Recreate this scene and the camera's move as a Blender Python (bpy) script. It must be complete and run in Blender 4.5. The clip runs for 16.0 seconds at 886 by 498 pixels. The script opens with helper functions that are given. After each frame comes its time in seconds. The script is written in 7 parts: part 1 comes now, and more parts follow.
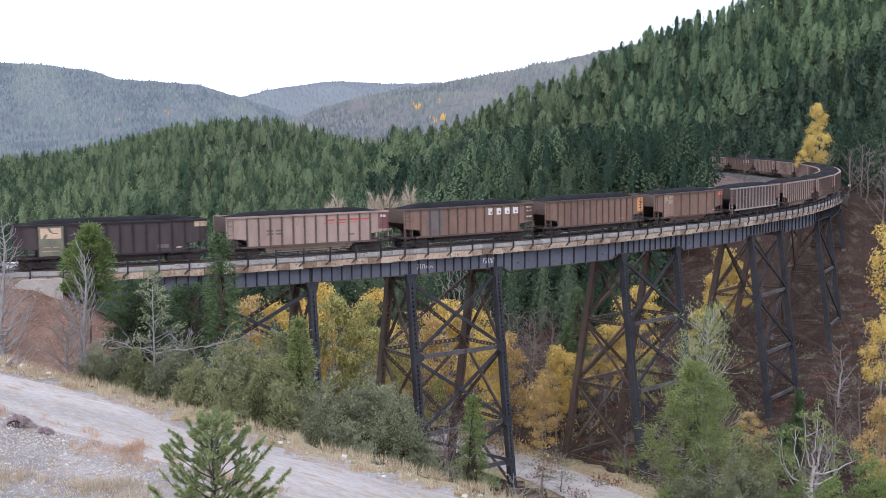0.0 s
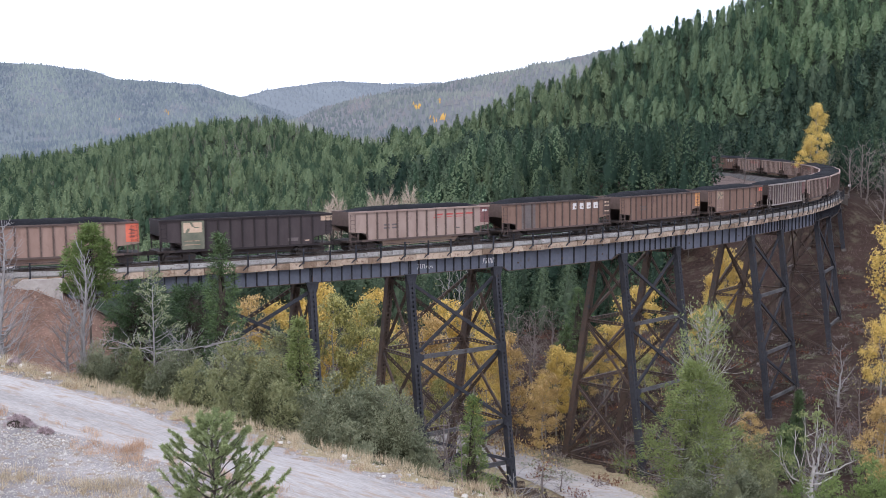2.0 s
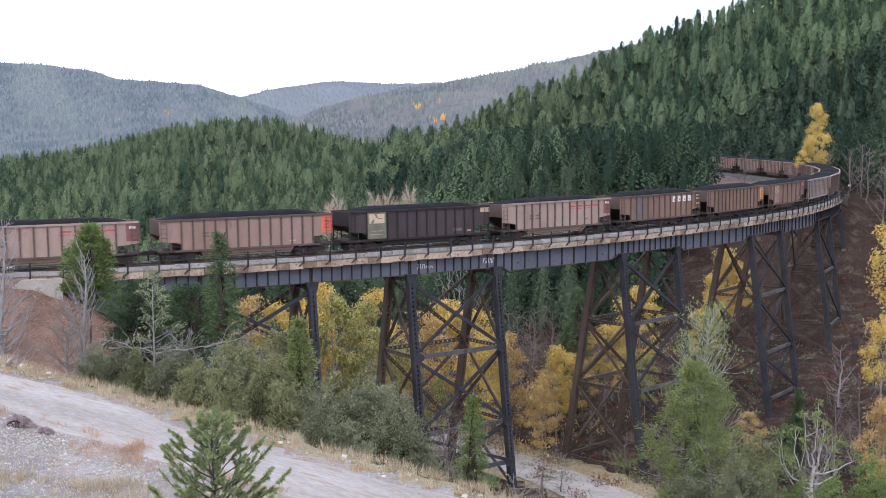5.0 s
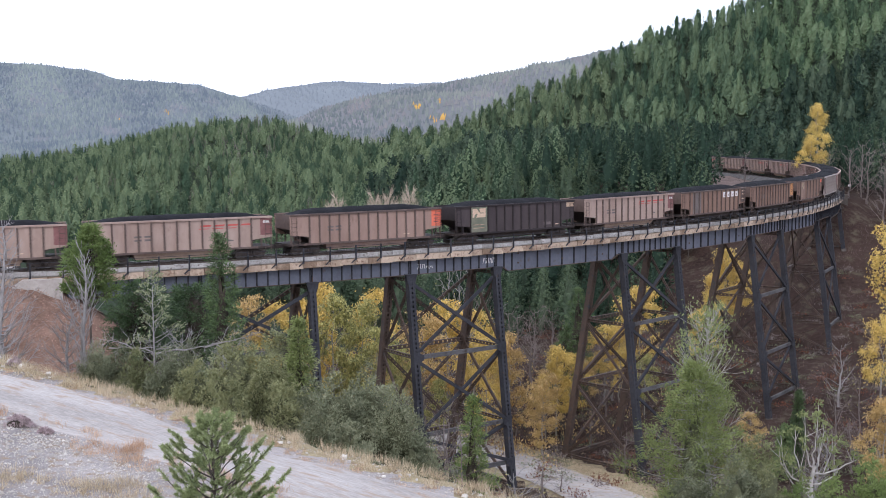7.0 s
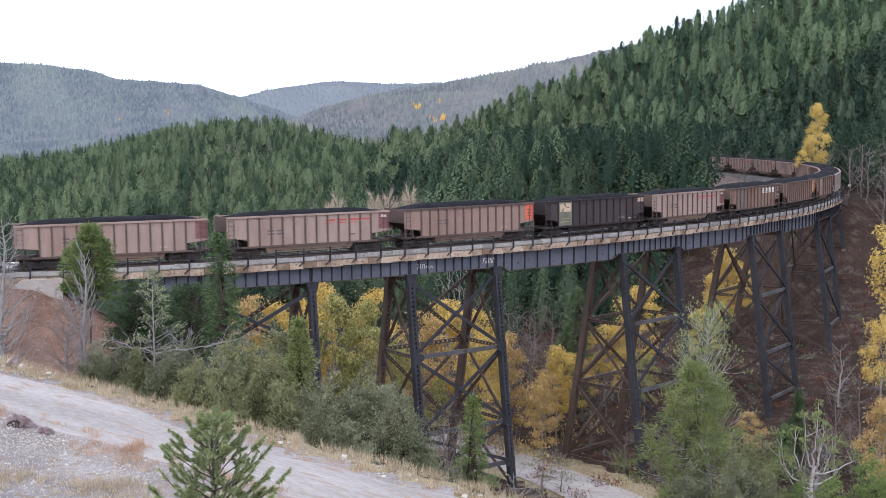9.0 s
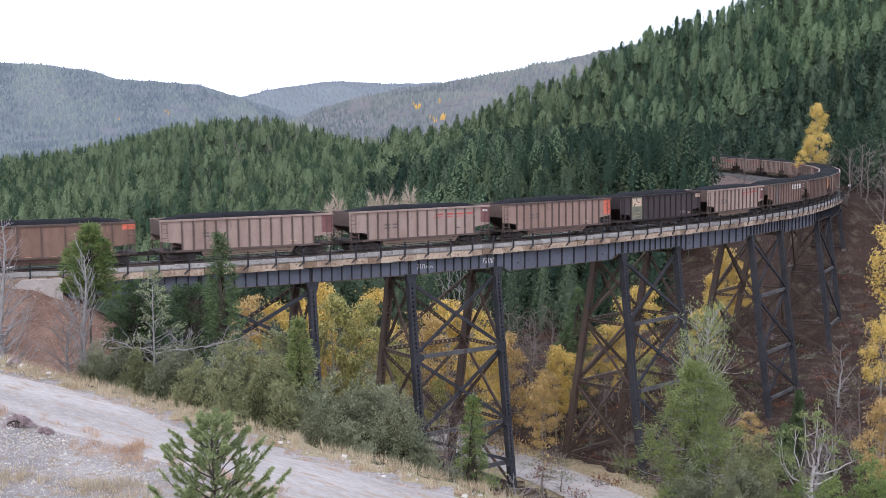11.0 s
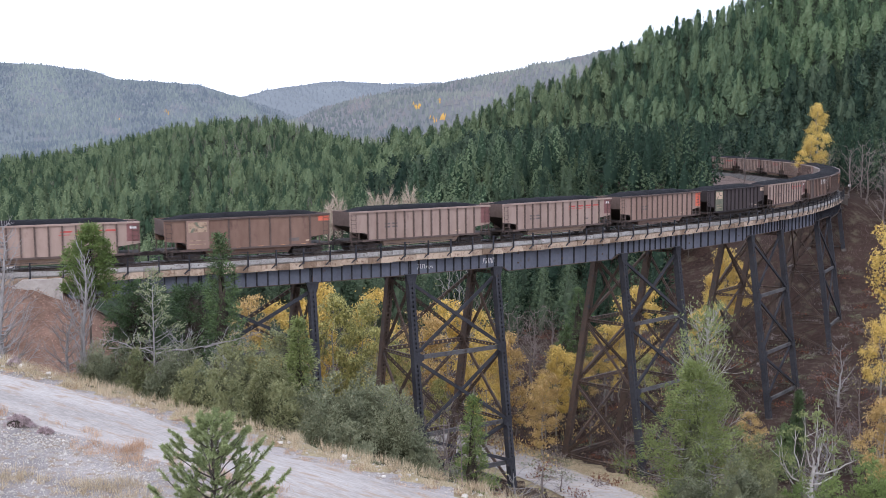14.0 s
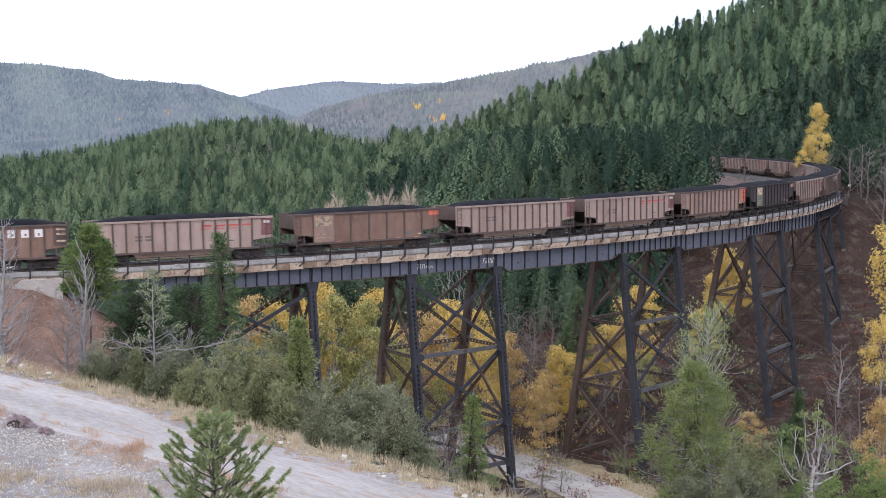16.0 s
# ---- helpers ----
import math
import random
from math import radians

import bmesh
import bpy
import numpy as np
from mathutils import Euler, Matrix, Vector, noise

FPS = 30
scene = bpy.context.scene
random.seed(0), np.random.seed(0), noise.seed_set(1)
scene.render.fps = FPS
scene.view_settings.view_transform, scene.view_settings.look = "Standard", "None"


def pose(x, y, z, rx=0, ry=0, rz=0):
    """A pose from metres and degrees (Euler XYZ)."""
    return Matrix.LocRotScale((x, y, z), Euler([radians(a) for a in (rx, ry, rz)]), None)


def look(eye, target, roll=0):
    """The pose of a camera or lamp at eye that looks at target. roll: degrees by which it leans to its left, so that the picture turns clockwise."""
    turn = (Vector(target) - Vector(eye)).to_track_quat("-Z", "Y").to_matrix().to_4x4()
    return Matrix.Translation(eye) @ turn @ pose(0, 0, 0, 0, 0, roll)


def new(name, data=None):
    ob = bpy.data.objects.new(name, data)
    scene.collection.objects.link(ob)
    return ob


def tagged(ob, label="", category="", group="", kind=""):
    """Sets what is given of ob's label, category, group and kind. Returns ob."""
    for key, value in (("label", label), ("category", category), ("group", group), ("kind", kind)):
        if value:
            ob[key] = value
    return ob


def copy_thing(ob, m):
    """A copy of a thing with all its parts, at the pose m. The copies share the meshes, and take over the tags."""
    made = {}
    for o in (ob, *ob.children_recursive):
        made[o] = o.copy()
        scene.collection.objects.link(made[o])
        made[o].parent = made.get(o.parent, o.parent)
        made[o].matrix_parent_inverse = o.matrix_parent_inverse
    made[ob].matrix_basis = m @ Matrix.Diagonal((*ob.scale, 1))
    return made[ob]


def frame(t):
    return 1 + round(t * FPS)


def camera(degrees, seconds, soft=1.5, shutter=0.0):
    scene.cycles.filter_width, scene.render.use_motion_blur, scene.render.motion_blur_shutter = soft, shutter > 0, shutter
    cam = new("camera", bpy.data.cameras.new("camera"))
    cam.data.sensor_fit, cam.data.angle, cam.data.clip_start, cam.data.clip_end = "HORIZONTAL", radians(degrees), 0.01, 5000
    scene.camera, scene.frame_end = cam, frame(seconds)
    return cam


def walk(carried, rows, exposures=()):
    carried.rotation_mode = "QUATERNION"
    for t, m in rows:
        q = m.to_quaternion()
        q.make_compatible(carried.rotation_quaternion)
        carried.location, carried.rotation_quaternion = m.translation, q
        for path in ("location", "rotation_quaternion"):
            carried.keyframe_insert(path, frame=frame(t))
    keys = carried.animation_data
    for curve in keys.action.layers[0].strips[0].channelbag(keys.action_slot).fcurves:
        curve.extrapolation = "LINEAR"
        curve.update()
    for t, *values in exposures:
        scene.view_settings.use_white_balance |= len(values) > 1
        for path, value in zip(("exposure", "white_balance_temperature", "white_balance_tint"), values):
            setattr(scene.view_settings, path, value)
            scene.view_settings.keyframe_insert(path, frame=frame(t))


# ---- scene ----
# The camera stands still above a mountain road and looks across a valley at a railway trestle.
cam = camera(40.97, 16.0, soft=0.75, shutter=0.6)
EYE = Vector((0.0, 0.0, 40.0))
AIM = Vector((0.0, 100.0, 40.0 - 100.0 * math.tan(radians(4.71))))
walk(cam, [(0.0, look(EYE, AIM)), (16.0, look(EYE, AIM))], exposures=[(0.0, 0.0, 6270, 16.5), (16.0, 0.0, 6270, 16.5)])

# ---- light: bright overcast evening sky and a broad weak sun ----
SUN_ELEVATION, SUN_TURN = 38.0, 200.0


def make_world():
    world = bpy.data.worlds.new("sky")
    scene.world = world
    world.use_nodes = True
    tree = world.node_tree
    tree.nodes.clear()
    out = tree.nodes.new("ShaderNodeOutputWorld")
    back = tree.nodes.new("ShaderNodeBackground")
    sky = tree.nodes.new("ShaderNodeTexSky")
    sky.sky_type = "NISHITA"
    sky.sun_disc = False
    sky.sun_elevation, sky.sun_rotation = radians(SUN_ELEVATION), radians(SUN_TURN)
    sky.air_density, sky.dust_density = 1.0, 3.0
    mix = tree.nodes.new("ShaderNodeMix")
    mix.data_type = "RGBA"
    mix.inputs["Factor"].default_value = 0.8
    mix.inputs["B"].default_value = (10.2, 11.2, 13.0, 1)
    tree.links.new(sky.outputs["Color"], mix.inputs["A"])
    tree.links.new(mix.outputs["Result"], back.inputs["Color"])
    back.inputs["Strength"].default_value = 0.176
    tree.links.new(back.outputs[0], out.inputs[0])


make_world()
sun = new("sun", bpy.data.lights.new("sun", "SUN"))
sun.data.energy, sun.data.angle, sun.data.color = 0.8, radians(25), (1.0, 0.95, 0.88)
_a, _e = radians(SUN_TURN), radians(SUN_ELEVATION)
sun.matrix_world = look((math.sin(_a) * 50, math.cos(_a) * 50, 90), (0, 0, 90 - 50 * math.tan(_e)))


# ---- materials ----
def surface(name, low, high, scale=8.0, rough=0.8, bump=0.3, coarse=0.15, stain=None, stain_at=0.6,
            metal=0.0, island=0.0, single=0.0, stretch=(1, 1, 1), spec=0.3, haze_glow=None, through_light=0.0, tone=0.0):
    """Two colours mixed by a fine and a coarse noise, with an optional third one in blotches, and relief."""
    m = bpy.data.materials.new(name)
    m.use_nodes = True
    tree = m.node_tree
    nodes, links = tree.nodes, tree.links
    shader = nodes["Principled BSDF"]
    where = nodes.new("ShaderNodeTexCoord")
    mapping = nodes.new("ShaderNodeMapping")
    mapping.inputs["Scale"].default_value = stretch
    links.new(where.outputs["Object"], mapping.inputs["Vector"])

    def grain(size, detail):
        n = nodes.new("ShaderNodeTexNoise")
        n.inputs["Scale"].default_value, n.inputs["Detail"].default_value = size, detail
        n.inputs["Roughness"].default_value = 0.62
        links.new(mapping.outputs[0], n.inputs["Vector"])
        return n

    def calc(kind, a, b):
        n = nodes.new("ShaderNodeMath")
        n.operation = kind
        for slot, v in zip(n.inputs, (a, b)):
            if isinstance(v, (int, float)):
                slot.default_value = v
            else:
                links.new(v, slot)
        return n.outputs[0]

    def blend(factor, a, b):
        n = nodes.new("ShaderNodeMix")
        n.data_type = "RGBA"
        links.new(factor, n.inputs["Factor"])
        for slot, v in (("A", a), ("B", b)):
            if isinstance(v, tuple):
                n.inputs[slot].default_value = (*v, 1)
            else:
                links.new(v, n.inputs[slot])
        return n.outputs["Result"]

    fine, wide = grain(scale, 6), grain(coarse, 4)
    both = calc("ADD", calc("MULTIPLY", fine.outputs[0], 0.55), calc("MULTIPLY", wide.outputs[0], 0.65))
    if island:
        geo = nodes.new("ShaderNodeNewGeometry")
        both = calc("ADD", both, calc("MULTIPLY", calc("SUBTRACT", geo.outputs["Random Per Island"], 0.5), island))
    if single:
        info = nodes.new("ShaderNodeObjectInfo")
        both = calc("ADD", both, calc("MULTIPLY", calc("SUBTRACT", info.outputs["Random"], 0.5), single))
    if tone:
        each = nodes.new("ShaderNodeAttribute")
        each.attribute_name = "tone"
        both = calc("ADD", both, calc("MULTIPLY", calc("SUBTRACT", each.outputs["Fac"], 0.5), tone))
    span = nodes.new("ShaderNodeMapRange")
    span.inputs["From Min"].default_value, span.inputs["From Max"].default_value = 0.38, 0.82
    links.new(both, span.inputs["Value"])
    colour = blend(span.outputs[0], low, high)
    if stain:
        spots = grain(coarse * 3.1 + scale * 0.12, 5)
        edge = nodes.new("ShaderNodeMapRange")
        edge.inputs["From Min"].default_value, edge.inputs["From Max"].default_value = stain_at - 0.07, stain_at + 0.07
        links.new(spots.outputs[0], edge.inputs["Value"])
        colour = blend(edge.outputs[0], colour, stain)
    links.new(colour, shader.inputs["Base Color"])
    shader.inputs["Roughness"].default_value, shader.inputs["Metallic"].default_value = rough, metal
    shader.inputs["Specular IOR Level"].default_value = spec
    if bump:
        relief = nodes.new("ShaderNodeBump")
        relief.inputs["Strength"].default_value, relief.inputs["Distance"].default_value = bump, 0.5 / scale
        links.new(fine.outputs[0], relief.inputs["Height"])
        links.new(relief.outputs[0], shader.inputs["Normal"])
    if through_light:
        shader.inputs["Subsurface Weight"].default_value = 0.0
        soft_leaf = nodes.new("ShaderNodeBsdfTranslucent")
        links.new(colour, soft_leaf.inputs["Color"])
        mixed = nodes.new("ShaderNodeMixShader")
        mixed.inputs[0].default_value = through_light
        links.new(shader.outputs[0], mixed.inputs[1])
        links.new(soft_leaf.outputs[0], mixed.inputs[2])
        links.new(mixed.outputs[0], nodes["Material Output"].inputs[0])
    # Distance haze: the far slopes give off a bluish glow of their own
    if haze_glow:
        shader.inputs["Emission Color"].default_value = (*haze_glow[0], 1)
        shader.inputs["Emission Strength"].default_value = haze_glow[1]
    return m


M = dict(
    ground=surface("dry_ground", (0.020, 0.0125, 0.0105), (0.070, 0.045, 0.036), 2.2, 0.95, 0.9, 0.12, (0.082, 0.066, 0.046), 0.58, spec=0.06),
    forest_floor=surface("forest_floor", (0.016, 0.026, 0.014), (0.040, 0.052, 0.030), 0.8, 0.95, 0.4, 0.03, spec=0.06),
    bench=surface("bench_gravel", (0.13, 0.117, 0.113), (0.42, 0.38, 0.355), 14.0, 0.95, 1.0, 0.35, (0.24, 0.18, 0.125), 0.57),
    road=surface("road_gravel", (0.205, 0.185, 0.168), (0.475, 0.435, 0.40), 13.0, 0.95, 1.0, 0.5, (0.30, 0.225, 0.17), 0.60, stretch=(0.18, 0.8, 1)),
    steel=surface("weathered_steel", (0.017, 0.0175, 0.021), (0.058, 0.058, 0.066), 5.0, 0.72, 0.1, 0.35, (0.085, 0.05, 0.03), 0.67, spec=0.18),
    # Pale near struts: dust, with light on their tops put into the colour
    dusty=surface("lit_dusty_steel", (0.05, 0.048, 0.05), (0.135, 0.13, 0.128), 4.0, 0.8, 0.1, 0.4, (0.05, 0.04, 0.035), 0.6, spec=0.2),
    rusty=surface("rusty_steel", (0.046, 0.034, 0.029), (0.122, 0.080, 0.057), 5.0, 0.75, 0.15, 0.4, (0.05, 0.05, 0.055), 0.62),
    girder=surface("girder_paint", (0.090, 0.096, 0.120), (0.150, 0.156, 0.186), 3.0, 0.6, 0.08, 0.3, (0.10, 0.075, 0.06), 0.68),
    curb=surface("pale_concrete", (0.20, 0.185, 0.17), (0.47, 0.445, 0.42), 9.0, 0.9, 0.6, 0.9, (0.15, 0.125, 0.11), 0.62, single=0.2),
    fascia=surface("weathered_timber", (0.20, 0.135, 0.09), (0.51, 0.39, 0.29), 4.0, 0.85, 0.4, 0.8, (0.17, 0.095, 0.06), 0.62, single=0.4),
    ballast=surface("ballast", (0.05, 0.045, 0.045), (0.16, 0.15, 0.14), 9.0, 0.95, 0.8, 0.4),
    rail=surface("rail_steel", (0.07, 0.05, 0.04), (0.16, 0.12, 0.10), 6.0, 0.4, 0.05, 0.5, metal=0.5),
    tie=surface("old_tie", (0.04, 0.032, 0.028), (0.11, 0.09, 0.075), 7.0, 0.9, 0.4, 0.5, island=0.3),
    footing=surface("dark_footing_concrete", (0.065, 0.055, 0.048), (0.15, 0.128, 0.112), 3.0, 0.9, 0.3, 0.4),
    abutment=surface("abutment_concrete", (0.32, 0.28, 0.25), (0.52, 0.47, 0.42), 3.0, 0.9, 0.3, 0.3, (0.22, 0.19, 0.17), 0.62),
    cut_soil=surface("bare_cut_soil", (0.085, 0.062, 0.054), (0.235, 0.180, 0.158), 3.0, 0.95, 0.6, 0.3, (0.13, 0.09, 0.07), 0.6, spec=0.06),
    talus=surface("reddish_gravel", (0.085, 0.050, 0.036), (0.32, 0.20, 0.15), 6.5, 0.95, 1.0, 0.6, (0.22, 0.17, 0.13), 0.63, spec=0.06),
    coal=surface("coal", (0.006, 0.006, 0.007), (0.022, 0.022, 0.025), 7.0, 0.95, 0.9, 0.6, spec=0.08),
    undercar=surface("grimy_running_gear", (0.025, 0.02, 0.018), (0.07, 0.05, 0.042), 6.0, 0.75, 0.2, 0.7),
    wheel=surface("wheel_steel", (0.06, 0.05, 0.045), (0.16, 0.13, 0.11), 6.0, 0.45, 0.05, 0.7, metal=0.6),
    car_pink=surface("dusty_pale_paint", (0.262, 0.178, 0.142), (0.40, 0.295, 0.245), 2.0, 0.75, 0.06, 0.35, (0.23, 0.15, 0.12), 0.66, stretch=(1, 1, .35), single=0.12),
    car_tan=surface("dusty_tan_paint", (0.23, 0.146, 0.112), (0.345, 0.232, 0.186), 2.0, 0.75, 0.06, 0.35, (0.19, 0.12, 0.09), 0.66, stretch=(1, 1, .35), single=0.15),
    car_brown=surface("oxide_brown_paint", (0.15, 0.085, 0.062), (0.25, 0.155, 0.115), 2.0, 0.75, 0.06, 0.35, (0.12, 0.07, 0.055), 0.64, stretch=(1, 1, .35), single=0.15),
    car_dark=surface("soot_dark_paint", (0.040, 0.030, 0.031), (0.075, 0.057, 0.056), 2.0, 0.7, 0.06, 0.35, (0.10, 0.06, 0.05), 0.7, stretch=(1, 1, .35)),
    post_dark=surface("dark_post_paint", (0.075, 0.05, 0.042), (0.14, 0.10, 0.085), 3.0, 0.75, 0.05, 0.5),
    car_maroon=surface("dark_maroon_paint", (0.055, 0.033, 0.031), (0.105, 0.066, 0.060), 2.0, 0.75, 0.06, 0.35, (0.12, 0.08, 0.07), 0.66, stretch=(1, 1, .35)),
    post_pale=surface("pale_dusty_posts", (0.24, 0.20, 0.18), (0.38, 0.33, 0.30), 3.0, 0.8, 0.05, 0.5),
    post_soot=surface("soot_post_paint", (0.02, 0.016, 0.016), (0.04, 0.03, 0.03), 3.0, 0.75, 0.05, 0.5),
    sill_tan=surface("dusty_sill_paint", (0.30, 0.20, 0.145), (0.43, 0.31, 0.235), 3.0, 0.8, 0.1, 0.5, (0.2, 0.13, 0.1), 0.63),
    mark_white=surface("white_marking", (0.62, 0.58, 0.55), (0.78, 0.75, 0.72), 6.0, 0.7, 0, 0.8),
    mark_red=surface("red_marking", (0.42, 0.07, 0.06), (0.55, 0.12, 0.10), 6.0, 0.7, 0, 0.8),
    mark_orange=surface("orange_end_paint", (0.62, 0.13, 0.075), (0.78, 0.20, 0.12), 4.0, 0.7, 0, 0.8),
    mark_amber=surface("amber_end_paint", (0.60, 0.27, 0.10), (0.74, 0.38, 0.16), 4.0, 0.7, 0, 0.8),
    mark_faded=surface("faded_buff_marking", (0.30, 0.20, 0.13), (0.50, 0.37, 0.26), 3.0, 0.8, 0, 0.8, (0.16, 0.11, 0.085), 0.56),
    mark_cream=surface("cream_marking", (0.46, 0.32, 0.22), (0.68, 0.50, 0.36), 6.0, 0.7, 0, 0.8),
    mark_green=surface("faded_green_panel", (0.11, 0.12, 0.085), (0.22, 0.21, 0.15), 3.0, 0.75, 0, 0.8),
    mark_grey=surface("grey_marking", (0.12, 0.10, 0.095), (0.2, 0.165, 0.15), 6.0, 0.75, 0, 0.8),
    mark_maroon=surface("maroon_end_paint", (0.17, 0.075, 0.07), (0.27, 0.13, 0.12), 4.0, 0.75, 0, 0.8),
    bark=surface("conifer_bark", (0.05, 0.04, 0.033), (0.13, 0.105, 0.09), 9.0, 0.95, 0.5, 0.6, stretch=(1, 1, .25)),
    pale_bark=surface("grey_dead_wood", (0.19, 0.175, 0.17), (0.40, 0.38, 0.37), 9.0, 0.9, 0.4, 0.8, stretch=(1, 1, .25)),
    aspen_bark=surface("aspen_bark", (0.22, 0.20, 0.17), (0.40, 0.38, 0.33), 8.0, 0.9, 0.3, 0.8),
    needles=surface("pine_needles", (0.056, 0.092, 0.042), (0.155, 0.212, 0.092), 1.5, 0.7, 0, 0.12, island=0.16, single=0.3, through_light=0.15, spec=0.08),
    # Raised darks and low contrast: haze put into the base colour
    needles_mid=surface("hazed_mid_green_needles", (0.082, 0.124, 0.080), (0.196, 0.258, 0.146), 1.5, 0.75, 0, 0.12, island=0.16, single=0.6, through_light=0.1, spec=0.08),
    needles_deep=surface("fir_needles", (0.034, 0.062, 0.040), (0.132, 0.178, 0.100), 1.5, 0.75, 0, 0.12, island=0.16, single=0.6, tone=0.3, through_light=0.1, spec=0.08),
    needles_lush=surface("lush_pine_needles", (0.108, 0.140, 0.048), (0.305, 0.348, 0.135), 1.5, 0.65, 0, 0.3, island=0.16, through_light=0.25, spec=0.08),
    needles_pale=surface("pale_pine_tips", (0.16, 0.19, 0.105), (0.38, 0.40, 0.24), 1.5, 0.7, 0, 0.3, island=0.16, through_light=0.2, spec=0.08),
    shrub_purple=surface("purplish_twigs", (0.27, 0.20, 0.20), (0.50, 0.40, 0.40), 5.0, 0.9, 0, 0.4, island=0.4),
    needles_bright=surface("young_pine_needles", (0.100, 0.150, 0.046), (0.255, 0.32, 0.115), 1.5, 0.65, 0, 0.2, island=0.16, single=0.2, through_light=0.2, spec=0.08),
    needles_grey=surface("juniper_needles", (0.10, 0.112, 0.068), (0.30, 0.31, 0.195), 1.5, 0.75, 0, 0.3, island=0.16, single=0.2, through_light=0.15, spec=0.08),
    # Lighter and bluer than needles_far: distance haze put into the base colour
    needles_hill=surface("hazed_hill_needles", (0.053, 0.086, 0.052), (0.190, 0.236, 0.126), 0.6, 0.75, 0, 0.03, (0.16, 0.19, 0.08), 0.66, island=0.10, tone=0.6, spec=0.08),
    dead_needles=surface("dying_pine_needles", (0.10, 0.085, 0.075), (0.24, 0.21, 0.185), 0.6, 0.85, 0, 0.03, island=0.3, tone=0.4, spec=0.08),
    needles_tuft=surface("sparse_pine_tufts", (0.13, 0.165, 0.065), (0.32, 0.36, 0.16), 1.5, 0.7, 0, 0.3, island=0.16, through_light=0.2, spec=0.08),
    needles_olive=surface("olive_scrub_needles", (0.128, 0.138, 0.068), (0.32, 0.325, 0.165), 1.5, 0.75, 0, 0.3, island=0.16, single=0.2, through_light=0.15, spec=0.08),
    needles_young=surface("sapling_needles", (0.135, 0.175, 0.080), (0.38, 0.43, 0.20), 2.5, 0.6, 0, 0.5, island=0.16, through_light=0.15, spec=0.08),
    tan_twig=surface("tan_bare_twigs", (0.34, 0.265, 0.20), (0.66, 0.55, 0.44), 3.0, 0.85, 0, 0.3, island=0.5),
    # Darker copies of the needles, painting the shade inside forest crowns
    bough_shade=surface("shaded_inner_boughs", (0.043, 0.074, 0.044), (0.138, 0.184, 0.102), 0.6, 0.95, 0, 0.1, tone=0.6, spec=0.06),
    deep_bough_shade=surface("shaded_deep_boughs", (0.028, 0.050, 0.034), (0.098, 0.132, 0.084), 0.6, 0.95, 0, 0.1, tone=0.5, spec=0.06),
    # Cores of shrubs and bank conifers: shade in the gaps painted dark
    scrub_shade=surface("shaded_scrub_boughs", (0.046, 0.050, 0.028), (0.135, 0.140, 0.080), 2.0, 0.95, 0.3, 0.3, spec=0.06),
    core_shade=surface("crown_core_shade", (0.030, 0.026, 0.020), (0.085, 0.072, 0.055), 5.0, 0.95, 0.3, 0.5, spec=0.06),
    truck_white=surface("dusty_white_paint", (0.55, 0.54, 0.53), (0.72, 0.71, 0.70), 2.0, 0.4, 0, 0.5, spec=0.5),
    dark_glass=surface("dark_tinted_glass", (0.012, 0.013, 0.015), (0.03, 0.032, 0.035), 2.0, 0.12, 0, 0.5, spec=0.6),
    tyre=surface("black_tyre_rubber", (0.012, 0.012, 0.012), (0.03, 0.03, 0.03), 8.0, 0.85, 0.2, 0.5),
    snag_wood=surface("weathered_white_wood", (0.24, 0.22, 0.20), (0.58, 0.55, 0.51), 4.0, 0.85, 0.3, 0.8),
    talus_stone=surface("broken_red_stone", (0.15, 0.088, 0.062), (0.44, 0.28, 0.21), 2.0, 0.9, 0.2, 0.5, island=0.6),
    dry_turf=surface("dry_turf", (0.15, 0.115, 0.062), (0.38, 0.31, 0.18), 5.0, 0.95, 0.5, 0.25, (0.16, 0.10, 0.07), 0.6),
    # Shade of the nearer slopes is put into this darker needle colour
    needles_shaded=surface("shaded_fir_needles", (0.016, 0.033, 0.025), (0.064, 0.096, 0.060), 0.8, 0.75, 0, 0.05, island=0.1, tone=0.4, spec=0.08),
    brush_twig=surface("brown_brush_twigs", (0.085, 0.058, 0.052), (0.20, 0.145, 0.128), 5.0, 0.9, 0, 0.3, island=0.5),
    needles_high=surface("upper_ridge_needles", (0.042, 0.080, 0.046), (0.150, 0.218, 0.112), 0.6, 0.75, 0, 0.03, island=0.10, tone=0.6, spec=0.08),
    needles_far=surface("forest_needles", (0.042, 0.080, 0.052), (0.156, 0.220, 0.126), 0.6, 0.75, 0, 0.03, (0.13, 0.165, 0.07), 0.68, island=0.10, tone=0.6, spec=0.08),
    aspen_leaf=surface("yellow_aspen_leaves", (0.46, 0.33, 0.085), (0.86, 0.645, 0.21), 1.0, 0.6, 0, 0.2, island=0.35, through_light=0.3),
    amber_leaf=surface("amber_leaves", (0.35, 0.235, 0.085), (0.74, 0.53, 0.235), 1.0, 0.6, 0, 0.2, island=0.35, through_light=0.3),
    olive_leaf=surface("turning_leaves", (0.20, 0.205, 0.075), (0.54, 0.50, 0.19), 1.0, 0.65, 0, 0.25, island=0.6, through_light=0.3),
    rust_leaf=surface("rust_red_leaves", (0.11, 0.04, 0.024), (0.22, 0.085, 0.045), 1.0, 0.7, 0, 0.25, island=0.6, through_light=0.2),
    grass=surface("dry_grass", (0.34, 0.26, 0.16), (0.62, 0.52, 0.37), 1.0, 0.8, 0, 0.4, island=0.5, through_light=0.2),
